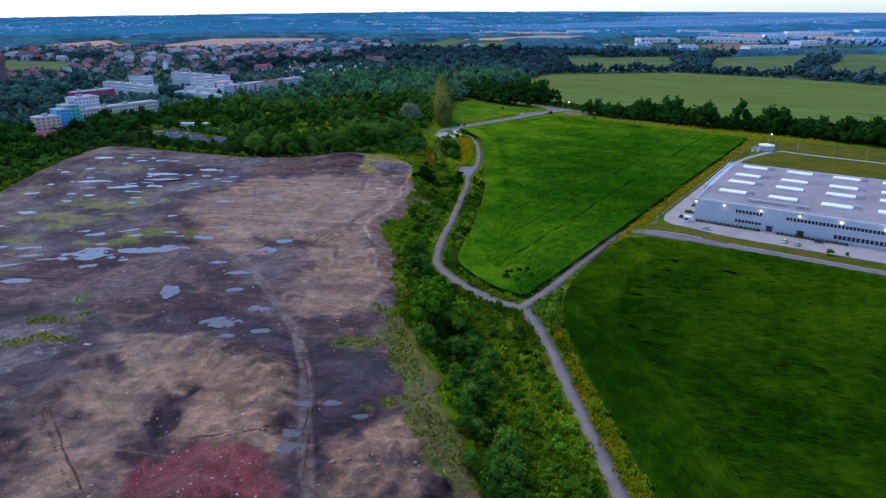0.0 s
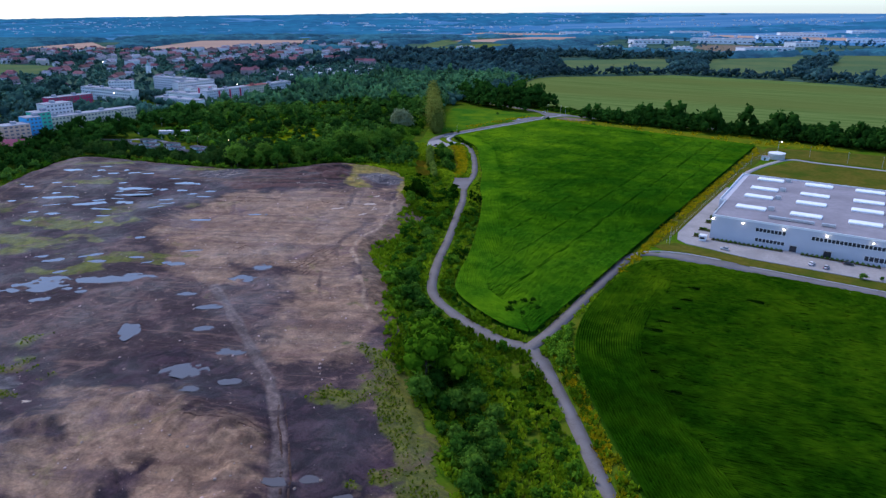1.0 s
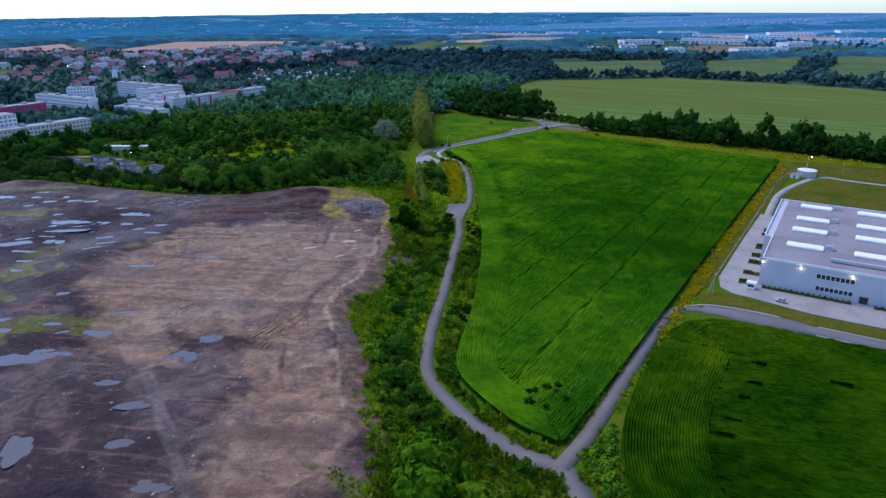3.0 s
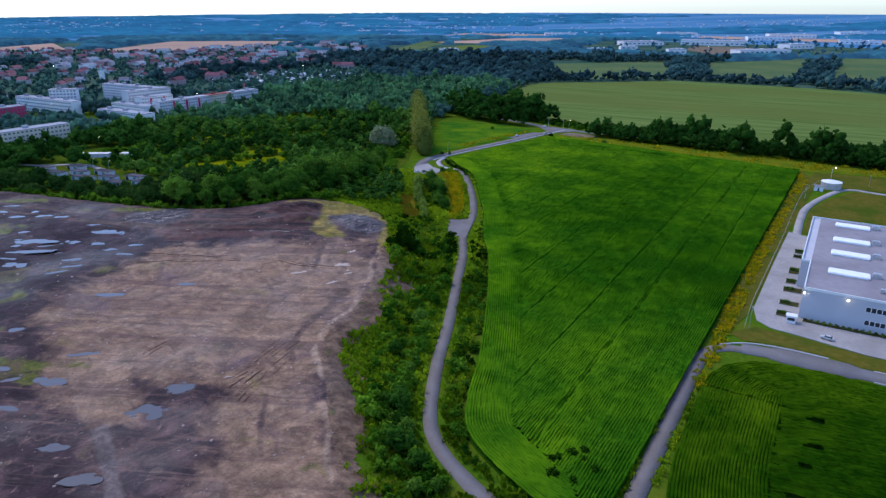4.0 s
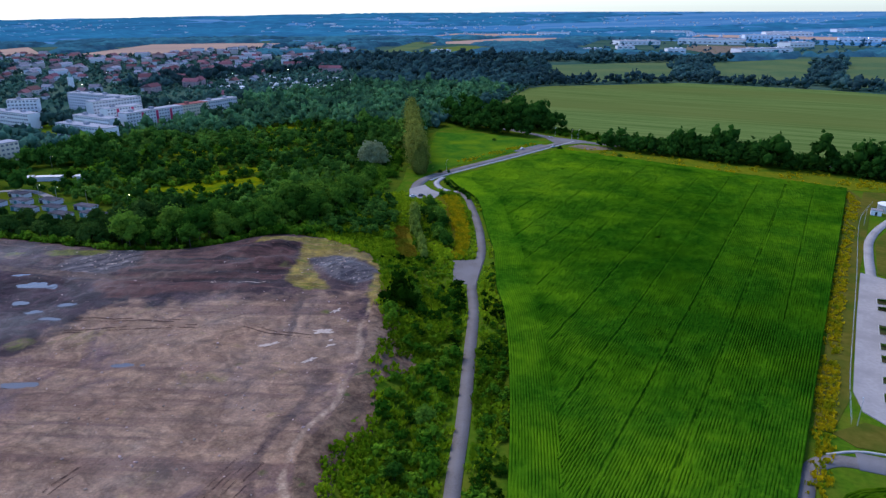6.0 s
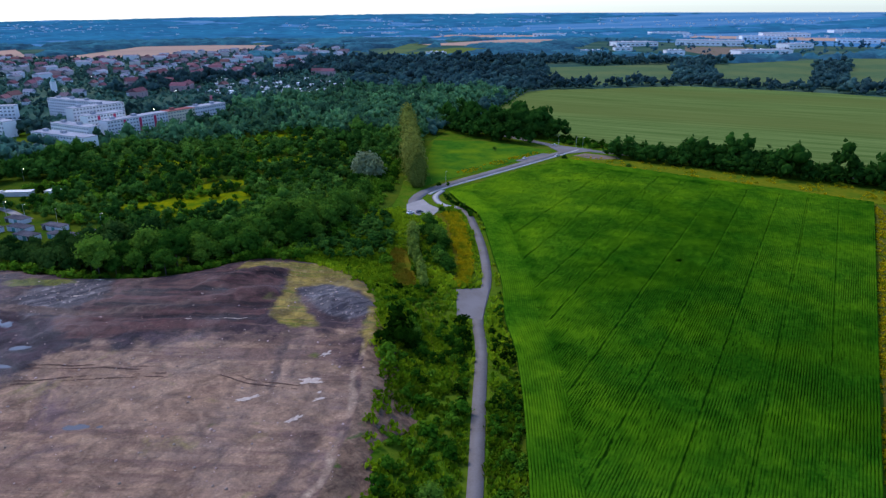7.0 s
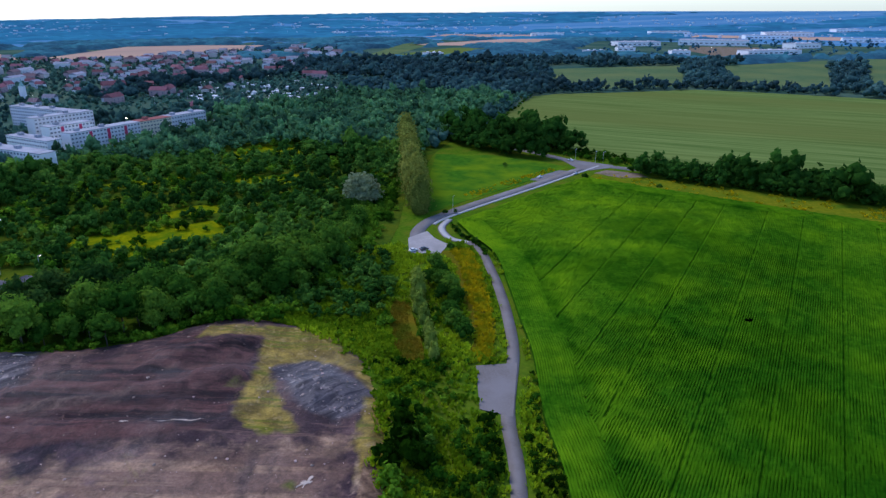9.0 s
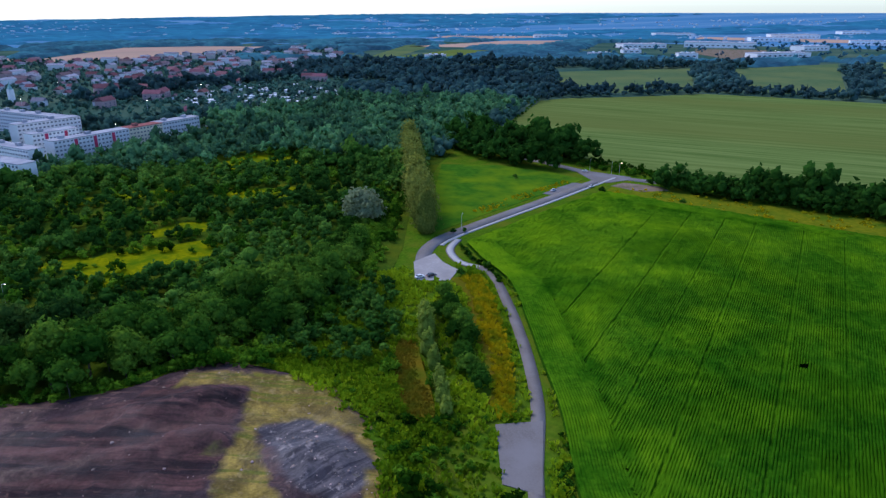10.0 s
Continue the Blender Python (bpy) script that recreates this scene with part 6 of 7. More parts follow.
def window_band(parent, x0, x1, y, z0, z1, n):
    """A row of windows on the front wall: dark panes in pale frames."""
    w = (x1 - x0) / n
    pane = box_mesh("pane", 0.12, w - 0.12, -0.03, 0.05, 0.1, z1 - z0 - 0.1, GLASS_DARK)
    rim = bmesh.new()
    for a in ((0, w, 0, 0.1), (0, w, z1 - z0 - 0.1, z1 - z0)):
        box_bm(rim, a[0], a[1], -0.08, 0.05, a[2], a[3])
    for a in ((0, 0.12), (w - 0.12, w)):
        box_bm(rim, a[0], a[1], -0.08, 0.05, 0.1, z1 - z0 - 0.1)
    rim = bm_mesh("window", rim, FRAME_WHITE)
    for k in range(n):
        win = part("window", rim, parent, "", pose(x0 + k * w, y - 0.06, z0))
        part("pane", pane, win, "dark pane")


window_band(warehouse, -57, -43.5, WY0, 7.3, 9.3, 8)
window_band(warehouse, -56.6, -43.4, WY0, 2.3, 4.2, 8)
window_band(warehouse, -32.6, 60, WY0, 7.2, 9.2, 56)
window_band(warehouse, -10.4, 60, WY0, 1.6, 4.0, 36)
for xx, w in ((-39.5, 3.0), (-25, 3.2)):
    d = part("door", box_mesh("door", xx - w / 2, xx + w / 2, WY0 - 0.25, WY0 + 0.05, 0, 3.4, GLASS_DARK), warehouse, "dark glazed entrance")
    part("canopy", box_mesh("canopy", xx - w / 2 - 0.4, xx + w / 2 + 0.4, WY0 - 1.4, WY0, 3.4, 3.65, METAL, 0.05), d)
lamp_ball = bmesh.new()
bmesh.ops.create_icosphere(lamp_ball, subdivisions=2, radius=0.28)
lamp_ball = bm_mesh("bulb", lamp_ball, LAMP_GLOW)
for xx in (-77, -62.8, -44.6, -26.4, -8, 10.5, 29):
    lt = part("wall_lamp", box_mesh("wall_lamp", xx - 0.3, xx + 0.3, WY0 - 0.5, WY0, 10.6, 11.0, METAL, 0.05), warehouse, "lit wall floodlight")
    part("bulb", lamp_ball, lt, "", pose(xx, WY0 - 0.7, 10.5))
sheet("yard_pavement", [(-93, 372), (-90.5, 361), (-85, 356.5), (-75, 355), (-55, 351), (150, 351), (150, WY0), (WX0, WY0), (WX0 - 1, 480), (-90.5, 484), (-92, 430)], 0.16, PAVING, "pale paved yard round the warehouse", "yard")

# ---- apartment blocks ----
def block(at, length, depth, tall, storeys, bays, wall_m, label, roof_m=None, accents=(), accent_m=None):
    """A slab block. Its front looks along -y before turning."""
    b = thing("apartment_block", label, "apartment building", "housing estate", at=at)
    part("wall", box_mesh("wall", 0, length, 0, depth, -0.5, tall, wall_m), b)
    r = bmesh.new()
    box_bm(r, -0.25, length + 0.25, -0.25, depth + 0.25, tall, tall + 0.5, 0.05)
    for k in range(max(1, int(length / 22))):
        box_bm(r, 8 + 22 * k, 12 + 22 * k, depth * 0.4, depth * 0.4 + 3.2, tall + 0.5, tall + 2.6)
    part("roof", bm_mesh("roof", r, roof_m or BLOCK_ROOF), b)
    sh, bw = tall / storeys, length / bays
    win = box_mesh("window", -bw * 0.27, bw * 0.27, -0.06, 0.1, sh * 0.36, sh * 0.76, WINDOW_GREY)
    for s in range(storeys):
        for k in range(bays):
            if k in accents:
                continue
            part("window", win, b, "", pose(bw * (k + 0.5), 0, sh * s))
    for k in accents:
        part("stair_strip", box_mesh("stair_strip", bw * k + 0.3, bw * (k + 1) - 0.3, -0.3, 0.1, 1.0, tall - 0.6, accent_m), b, "painted stairwell strip")
    return b


def wall_paint(name, c):
    return material(name, tuple(v * 0.88 for v in c), c, 3.0, 0.85, second=tuple(v * 0.93 for v in c), second_size=14)


BLOCK_ROOF = material("pale_flat_roof", (0.33, 0.34, 0.38), (0.42, 0.43, 0.47), 2.5, 0.9, second=(0.28, 0.29, 0.33), second_size=10)
TILE_ROOF = material("red_roof_sheet", (0.24, 0.09, 0.09), (0.34, 0.14, 0.12), 1.5, 0.85)
CREAM, WHITE, GREYW = wall_paint("cream_render", (0.82, 0.68, 0.52)), wall_paint("white_render", (0.90, 0.86, 0.86)), wall_paint("grey_render", (0.76, 0.72, 0.75))
BLUE, GREEN, ORANGE, REDW = wall_paint("blue_render", (0.08, 0.46, 0.80)), wall_paint("green_render", (0.08, 0.60, 0.40)), wall_paint("peach_render", (0.80, 0.52, 0.38)), wall_paint("red_render", (0.62, 0.06, 0.13))
block(pose(-623, 342, 0, 0, 0, 90), 86, 12, 16, 5, 26, CREAM, "long cream five-storey apartment slab with even windows")
block(pose(-604, 296, 0, 0, 0, 80), 20, 14, 17, 6, 5, ORANGE, "peach-coloured six-storey apartment tower")
block(pose(-606, 316, 0, 0, 0, 85), 12, 14, 21, 7, 4, BLUE, "bright blue seven-storey apartment tower")
block(pose(-612, 328, 0, 0, 0, 90), 12, 16, 23, 7, 3, GREEN, "green seven-storey apartment tower with flat roof")
block(pose(-640, 352, 0, 0, 0, 90), 24, 16, 25, 8, 7, GREYW, "grey stepped apartment tower with a flat roof")
block(pose(-770, 424, 0, 0, 0, 90), 50, 12, 14, 4, 15, REDW, "dark red four-storey apartment slab")
block(pose(-676, 556, 0, 0, 0, 90), 64, 12, 15, 5, 20, GREYW, "grey five-storey apartment slab with red stairwell strips", accents=(5, 10, 15), accent_m=REDW)
block(pose(-677, 621, 0, 0, 0, 88), 32, 12, 15, 5, 10, CREAM, "cream five-storey apartment slab beside a grey one", TILE_ROOF)
block(pose(-683, 656, 0, 0, 0, 91), 44, 12, 14, 4, 14, GREYW, "grey four-storey apartment slab with dark windows")
block(pose(-713, 528, 0, 0, 0, 0), 52, 11, 15, 5, 16, WHITE, "white five-storey apartment slab with balconies")
block(pose(-712, 562, 0, 0, 0, 88), 38, 12, 16, 5, 12, WHITE, "white apartment slab with red stairwell strips", accents=(3, 8), accent_m=REDW)
block(pose(-748, 572, 0, 0, 0, 88), 54, 12, 19, 6, 16, GREYW, "tall grey apartment slab with a flat roof")
block(pose(-852, 612, 0, 0, 0, 3), 86, 12, 18, 6, 24, GREYW, "long grey apartment slab with a flat roof")
block(pose(-850, 508, 0, 0, 0, 3), 92, 12, 14, 4, 26, WHITE, "long white apartment slab with a flat roof")
block(pose(-690, 497, 0, 0, 0, 3), 64, 12, 14, 4, 18, WHITE, "white four-storey apartment slab among trees")
block(pose(-850, 545, 0, 0, 0, 45), 28, 12, 17, 5, 8, WHITE, "short white apartment slab with a flat roof")

# ---- warehouse surroundings ----
lamp_post_bm = bmesh.new()
tube_bm(lamp_post_bm, (0, 0, -0.3), (0, 0, 8), 0.12, 0.07)
tube_bm(lamp_post_bm, (0, 0, 8), (1.2, 0, 8.3), 0.06, 0.05)
POST_MESH = bm_mesh("pole", lamp_post_bm, METAL)
HEAD_MESH = box_mesh("lamp_head", 0.9, 1.7, -0.18, 0.18, 8.2, 8.4, METAL, 0.04)
ball = bmesh.new()
bmesh.ops.create_icosphere(ball, subdivisions=2, radius=0.22, matrix=Matrix.Translation((1.3, 0, 8.0)))
GLOW_MESH = bm_mesh("bulb", ball, LAMP_GLOW)
small_ball = bmesh.new()
bmesh.ops.create_icosphere(small_ball, subdivisions=1, radius=0.15, matrix=Matrix.Translation((1.3, 0, 8.0)))
WARM_MESH = bm_mesh("bulb", small_ball, plain("warm_lamp_glow", (1.0, 0.62, 0.32), 0.4, glow=12))
DULL_MESH = box_mesh("bulb", 1.0, 1.6, -0.12, 0.12, 8.12, 8.2, FRAME_WHITE)


def street_lamp(px, py, lit=True, turn=0, s=1.0, bulb=GLOW_MESH):
    o = thing("street_lamp", "lit street lamp on a steel pole" if lit else "unlit street lamp on a steel pole", "street lamp", "street lamps", at=pose(px, py, float(height(px, py)), 0, 0, turn))
    part("pole", POST_MESH, o)
    h = part("lamp_head", HEAD_MESH, o)
    part("bulb", bulb if lit else DULL_MESH, h, "glowing bulb" if lit else "")
    o.scale = (s, s, s)


street_lamp(-77, 611, True, 0, 1.4)
for px, py in ((-54.8, 616), (-28.7, 609), (-6.4, 605), (-88.5, 563), (-92, 352), (-306, 720), (-322, 722), (-340, 560)):
    street_lamp(px, py, False, 90)
for px, py in ((-549, 384), (-518.5, 378), (-504, 380), (-481, 384), (-452, 390), (-660, 700), (-655, 600), (-590, 430), (-301, 722), (-620, 520)):
    street_lamp(px, py, True, 30, 1.0, WARM_MESH)

WHITE_METAL = material("white_sheet", (0.74, 0.74, 0.77), (0.84, 0.84, 0.87), 2.0, 0.45)
tank = thing("water_tank", "round white storage tank with a domed top", "tank", at=pose(-76, 599, 0))
bm = bmesh.new()
bmesh.ops.create_cone(bm, cap_ends=True, segments=40, radius1=6, radius2=6, depth=4.4, matrix=Matrix.Translation((0, 0, 2.2)))
part("shell", bm_mesh("shell", bm, METAL), tank)
bm = bmesh.new()
bmesh.ops.create_cone(bm, cap_ends=True, segments=40, radius1=6.2, radius2=1.5, depth=1.0, matrix=Matrix.Translation((0, 0, 4.9)))
part("lid", bm_mesh("lid", bm, WHITE_METAL), tank)
pump = thing("pump_house", "small white pump house beside the tank", "shed", at=pose(-82.5, 589, 0))
part("wall", box_mesh("wall", -2.6, 2.6, -2, 2, -0.2, 2.8, WHITE_METAL, 0.04), pump)
part("roof", box_mesh("roof", -2.8, 2.8, -2.2, 2.2, 2.8, 3.05, ROOF_FELT, 0.04), pump)
part("door", box_mesh("door", -0.5, 0.5, -2.05, -1.95, 0, 2.1, GLASS_DARK), pump)
booth = thing("gate_booth", "small pale gate booth with a flat roof", "booth", at=pose(-79.5, 366, 0.16))
part("wall", box_mesh("wall", -1.6, 1.6, -1.4, 1.4, 0, 2.6, WHITE_METAL, 0.04), booth)
part("roof", box_mesh("roof", -1.9, 1.9, -1.7, 1.7, 2.6, 2.85, FRAME_WHITE, 0.04), booth)
part("window", box_mesh("window", -1.2, 1.2, -1.46, -1.38, 1.0, 2.1, GLASS_DARK), booth)
part("door", box_mesh("door", -1.66, -1.58, -0.5, 0.5, 0, 2.1, METAL), booth)
thing("yard_path_road", "pale gravel track round the lawn", "track", kind="structure", data=ribbon_mesh("yard_path_road", smooth_line([(-86.5, 482), (-87, 510), (-86, 538), (-79, 570), (-66, 600), (-40, 598), (60, 594)], 3.0), 4.0, 0.1, PAVING))
BED = material("planting_bed", (0.035, 0.032, 0.018), (0.08, 0.07, 0.03), 0.6, 0.95, 0.05, second=(0.035, 0.06, 0.015), second_size=2)
bed_shrub = mesh_of("shrub", *crown(np.random.default_rng(330), 3, 60, 0.8, -0.1, 1.4, 0.2), LEAF)
for y0, y1, x1 in ((449, 455, -80.8), (442, 445, -80.8), (419, 428, -80.8), (406, 412, -81), (396, 402, -78), (381, 386, -78), (369, 375, -79.5)):
    bed = thing("planting_bed", "low planting bed with shrubs in the paved yard", "planting bed", "planting beds beside the warehouse", at=pose(0, 0, 0.16))
    part("kerb", box_mesh("kerb", -85.3, x1, y0, y1, 0, 0.18, KERB, 0.04), bed)
    part("soil", box_mesh("soil", -85.0, x1 - 0.2, y0 + 0.25, y1 - 0.25, 0.1, 0.26, BED), bed)
    for k in range(4):
        part("shrub", bed_shrub, bed, "", pose(-84.5 + k * 0.95, (y0 + y1) / 2, 0.2, 0, 0, 70 * k))
long_bed = thing("planting_bed", "long dark planting bed along the warehouse wall", "planting bed", "planting beds beside the warehouse", at=pose(0, 0, 0.16))
part("kerb", box_mesh("kerb", -76, -43, 367.6, 370.6, 0, 0.18, KERB, 0.04), long_bed)
part("soil", box_mesh("soil", -75.8, -43.2, 367.9, 370.3, 0.1, 0.26, BED), long_bed)
for k in range(16):
    part("shrub", bed_shrub, long_bed, "", pose(-75 + 2.05 * k, 369.1, 0.2, 0, 0, 50 * k))
copy_thing(long_bed, pose(40, 0, 0.16))
for a, b in ((-53.2, -44), (-43.5, -33), (-30, -24)):
    duct = thing("roof_duct", "silver ventilation duct lying on the flat roof", "duct", "ducts on the roof", at=pose(a, 381, WH - 0.5))
    part("duct_body", box_mesh("duct_body", 0, b - a, 0, 1.6, 0.3, 1.5, METAL, 0.1), duct)
    for k in range(3):
        part("stand", box_mesh("stand", 0.6 + k * (b - a - 1.4) / 2, 0.9 + k * (b - a - 1.4) / 2, 0.3, 1.3, 0, 0.3, METAL), duct)

fence_post = bmesh.new()
tube_bm(fence_post, (0, 0, -0.2), (0, 0, 2.0), 0.05, 0.05, 6)
fence_post = bm_mesh("post", fence_post, METAL)
fence = thing("fence", "grey wire fence along the warehouse plot", "fence")
line = smooth_line([(-93.5, 352), (-94, 380), (-93, 430), (-92, 482), (-91.5, 530), (-90, 575), (-84, 612)], 5.0)
for px, py in line:
    part("post", fence_post, fence, "", pose(px, py, 0))
for h in (0.5, 1.2, 1.9):
    wire = bmesh.new()
    for p, q in zip(line[:-1], line[1:]):
        tube_bm(wire, (*p, h), (*q, h), 0.02, 0.02, 4)
    part("wire", bm_mesh("wire", wire, METAL), fence)


# ---- vehicles ----
RUBBER = plain("tyre_rubber", (0.02, 0.02, 0.02), 0.9)


def car(paint, label, at):
    c = thing("car", label, "car", "parked cars", at=at)
    bm = bmesh.new()
    side = [(-2.15, 0.35), (-2.2, 0.75), (-2.0, 0.95), (-1.35, 1.02), (1.0, 1.0), (1.9, 0.85), (2.15, 0.65), (2.15, 0.35)]
    for y_ in (-0.88, 0.88):
        side_v = [bm.verts.new((a, y_, h)) for a, h in side]
        bm.faces.new(side_v)
    vs = list(bm.verts)
    n = len(side)
    for k in range(n):
        bm.faces.new((vs[k], vs[(k + 1) % n], vs[n + (k + 1) % n], vs[n + k]))
    bmesh.ops.recalc_face_normals(bm, faces=bm.faces)
    bmesh.ops.bevel(bm, geom=list(bm.edges), offset=0.06, segments=2, affect="EDGES")
    body = part("body", bm_mesh("body", bm, paint), c)
    bm = bmesh.new()
    bmesh.ops.create_cube(bm, size=1, matrix=Matrix.Translation((-0.3, 0, 1.2)) @ Matrix.Diagonal((2.5, 1.6, 0.5, 1)))
    for v in bm.verts:
        if v.co.z > 1.2:
            v.co.x = -0.35 + (v.co.x + 0.3) * 0.68
            v.co.y *= 0.84
    part("cabin", bm_mesh("cabin", bm, GLASS_DARK), c, "dark glazed cabin")
    part("roof", box_mesh("roof", -1.15, 0.45, -0.66, 0.66, 1.44, 1.5, paint, 0.03), c)
    for wx in (-1.35, 1.35):
        for wy in (-0.85, 0.85):
            bm = bmesh.new()
            tube_bm(bm, (wx, wy - 0.1, 0.32), (wx, wy + 0.1, 0.32), 0.32, 0.32, 16)
            w = part("wheel", bm_mesh("wheel", bm, RUBBER), c)
            bm = bmesh.new()
            tube_bm(bm, (wx, wy - 0.12, 0.32), (wx, wy + 0.12, 0.32), 0.2, 0.2, 12)
            part("rim", bm_mesh("rim", bm, METAL), w)
    for hy in (-0.6, 0.6):
        part("headlight", box_mesh("headlight", 2.08, 2.2, hy - 0.18, hy + 0.18, 0.6, 0.76, FRAME_WHITE, 0.03), c)
        part("tail_light", box_mesh("tail_light", -2.24, -2.12, hy - 0.15, hy + 0.15, 0.72, 0.9, REDW, 0.02), c)
    return c


W_PAINT, K_PAINT, S_PAINT, R_PAINT = (plain(n, c_, 0.3) for n, c_ in (("white_paint", (0.75, 0.75, 0.76)), ("black_paint", (0.02, 0.02, 0.025)), ("silver_paint", (0.45, 0.46, 0.48)), ("red_paint", (0.45, 0.03, 0.03))))
for paint, word, px, py, turn in ((W_PAINT, "white car parked on the turning place", -324.5, 491.5, 60), (K_PAINT, "black car parked on the turning place", -321, 495.5, 60), (W_PAINT, "white car parked in the warehouse yard", -30, 357.5, 80),
                                  (S_PAINT, "silver car parked in the warehouse yard", -24, 356, 80), (K_PAINT, "dark car parked by the warehouse wall", -15.8, 366, 5), (W_PAINT, "white car parked beside the access road", -325, 657, 75),
                                  (W_PAINT, "white car standing beside the access road", -307, 678, 75), (W_PAINT, "white car standing on the main road", -324, 717.5, 160), (S_PAINT, "silver car standing on the main road", -273, 712, 178),
                                  (S_PAINT, "silver car parked at the yard's edge", -67.2, 357, 170)):
    car(paint, word, pose(px, py, 0.2, 0, 0, turn))

# ---- garages ----
TEAL, PALE_DOOR = plain("teal_door", (0.06, 0.25, 0.25), 0.6), plain("pale_door", (0.6, 0.62, 0.66), 0.6)
FELT_DARK = material("garage_felt", (0.045, 0.045, 0.055), (0.085, 0.085, 0.10), 1.0, 0.9, second=(0.13, 0.12, 0.135), second_size=6)
for gx, gy, turn, n in ((-552, 357, 8, 4), (-537, 370, 8, 4), (-534, 352, 8, 5), (-521, 362, 8, 4), (-507, 371, 8, 4), (-506, 354, 8, 5), (-491, 363, 8, 4), (-477, 373, 8, 4), (-475, 357, 8, 4), (-461, 366, 8, 5), (-447, 376, 8, 4), (-446, 363, 8, 4)):
    g = thing("garage_row", "row of low garages with flat felt roofs", "garage", "garages behind the trees", at=pose(gx, gy, 0, 0, 0, turn))
    part("wall", box_mesh("wall", 0, 3.2 * n, 0, 5.6, -0.3, 2.6, GREYW), g)
    part("roof", box_mesh("roof", -0.3, 3.2 * n + 0.3, -0.4, 5.9, 2.6, 2.85, FELT_DARK, 0.03), g)
    for k in range(n):
        part("door", box_mesh("door", 3.2 * k + 0.4, 3.2 * k + 2.8, -0.08, 0.05, 0, 2.2, (PALE_DOOR, TEAL, K_PAINT, PALE_DOOR, TEAL)[(k + n + int(gx)) % 5]), g, "metal garage door")
for sx_, sy_, w, turn in ((-560, 400, 16, 35), (-541, 414, 9, 30), (-572, 392, 12, 35)):
    s = thing("shed", "low shed with a pale grey roof among trees", "shed", "sheds behind the trees", at=pose(sx_, sy_, 0, 0, 0, turn))
    part("wall", box_mesh("wall", 0, w, 0, 5, -0.2, 2.8, GREYW), s)
    part("roof", box_mesh("roof", -0.3, w + 0.3, -0.3, 5.3, 2.8, 3.05, METAL, 0.03), s)
thing("garage_lane_road", "pale lane leading to the garages", "road", kind="structure", data=ribbon_mesh("garage_lane_road", smooth_line([(-640, 330), (-590, 355), (-561, 368), (-540, 384), (-500, 380)], 4), 4.5, 0.12, PAVING))

# ---- town ----
TILE = [material("roof_tile_" + n, tuple(0.75 * v for v in c_), c_, 1.5, 0.85, per_thing=0.25) for n, c_ in (("red", (0.24, 0.105, 0.105)), ("orange", (0.30, 0.155, 0.135)), ("brown", (0.21, 0.145, 0.150)), ("grey", (0.29, 0.28, 0.33)))]
PLASTER = [material("plaster_" + n, tuple(0.88 * v for v in c_), c_, 2.0, 0.9, per_thing=0.1) for n, c_ in (("white", (0.76, 0.74, 0.76)), ("cream", (0.62, 0.55, 0.50)), ("rose", (0.52, 0.36, 0.34)))]


def house_kind(w, d, h, rise, wall_m, roof_m, label, windows=True):
    o = thing("house", label, "house", "houses of the town")
    part("wall", box_mesh("wall", -w / 2, w / 2, -d / 2, d / 2, -0.5, h, wall_m), o)
    bm = bmesh.new()
    e = 0.5
    a = [bm.verts.new(c_) for c_ in ((-w / 2 - e, -d / 2 - e, h), (w / 2 + e, -d / 2 - e, h), (w / 2 + e, d / 2 + e, h), (-w / 2 - e, d / 2 + e, h), (-w / 2 - e, 0, h + rise), (w / 2 + e, 0, h + rise))]
    for q in ((0, 1, 5, 4), (2, 3, 4, 5), (0, 4, 3), (1, 2, 5), (3, 2, 1, 0)):
        bm.faces.new([a[k] for k in q])
    bmesh.ops.recalc_face_normals(bm, faces=bm.faces)
    r = part("roof", bm_mesh("roof", bm, roof_m), o)
    part("chimney", box_mesh("chimney", w * 0.2, w * 0.2 + 0.9, 0.3, 1.2, h + rise * 0.4, h + rise + 0.9, TILE[2]), r)
    win = box_mesh("window", -0.8, 0.8, -0.05, 0.05, 0, 1.5, WINDOW_GREY)
    for k in range(3 if windows else 0):
        for s in range(2 if h > 5 else 1):
            part("window", win, o, "", pose(-w / 3 + k * w / 3, -d / 2 - 0.02, 1.0 + 2.8 * s))
    return o


kinds = [house_kind(12, 10, 6.2, 4.2, PLASTER[0], TILE[0], "white house with a red tiled gable roof"), house_kind(16, 11, 6.5, 4.5, PLASTER[1], TILE[1], "cream house with an orange tiled roof"),
         house_kind(11, 9, 4.0, 4.0, PLASTER[0], TILE[2], "small white house with a brown roof"), house_kind(22, 11, 7.5, 4.2, PLASTER[2], TILE[0], "long rose house with a red tiled roof"),
         house_kind(14, 10, 6.0, 3.6, PLASTER[0], TILE[3], "white house with a grey roof")]
hr = random.Random(5)
spots = []
tries = 0
while len(spots) < 185 and tries < 9000:
    tries += 1
    px, py = hr.uniform(-1900, -700), hr.uniform(440, 1300)
    dense = float(fbm(np.array([px]), np.array([py]), 220, 2, 81)[0])
    close = math.hypot(px + 1350, py - 900) / 520
    if not inside(TOWN, np.float64(px), np.float64(py)) or hr.random() > 0.9 - 0.45 * close + 0.5 * dense:
        continue
    if any(abs(px - a) + abs(py - b) < 26 for a, b in spots) or (px > -860 and py < 760) or bool(inside(FAR_FIELDS[9][0], np.float64(px), np.float64(py))):
        continue
    spots.append((px, py))
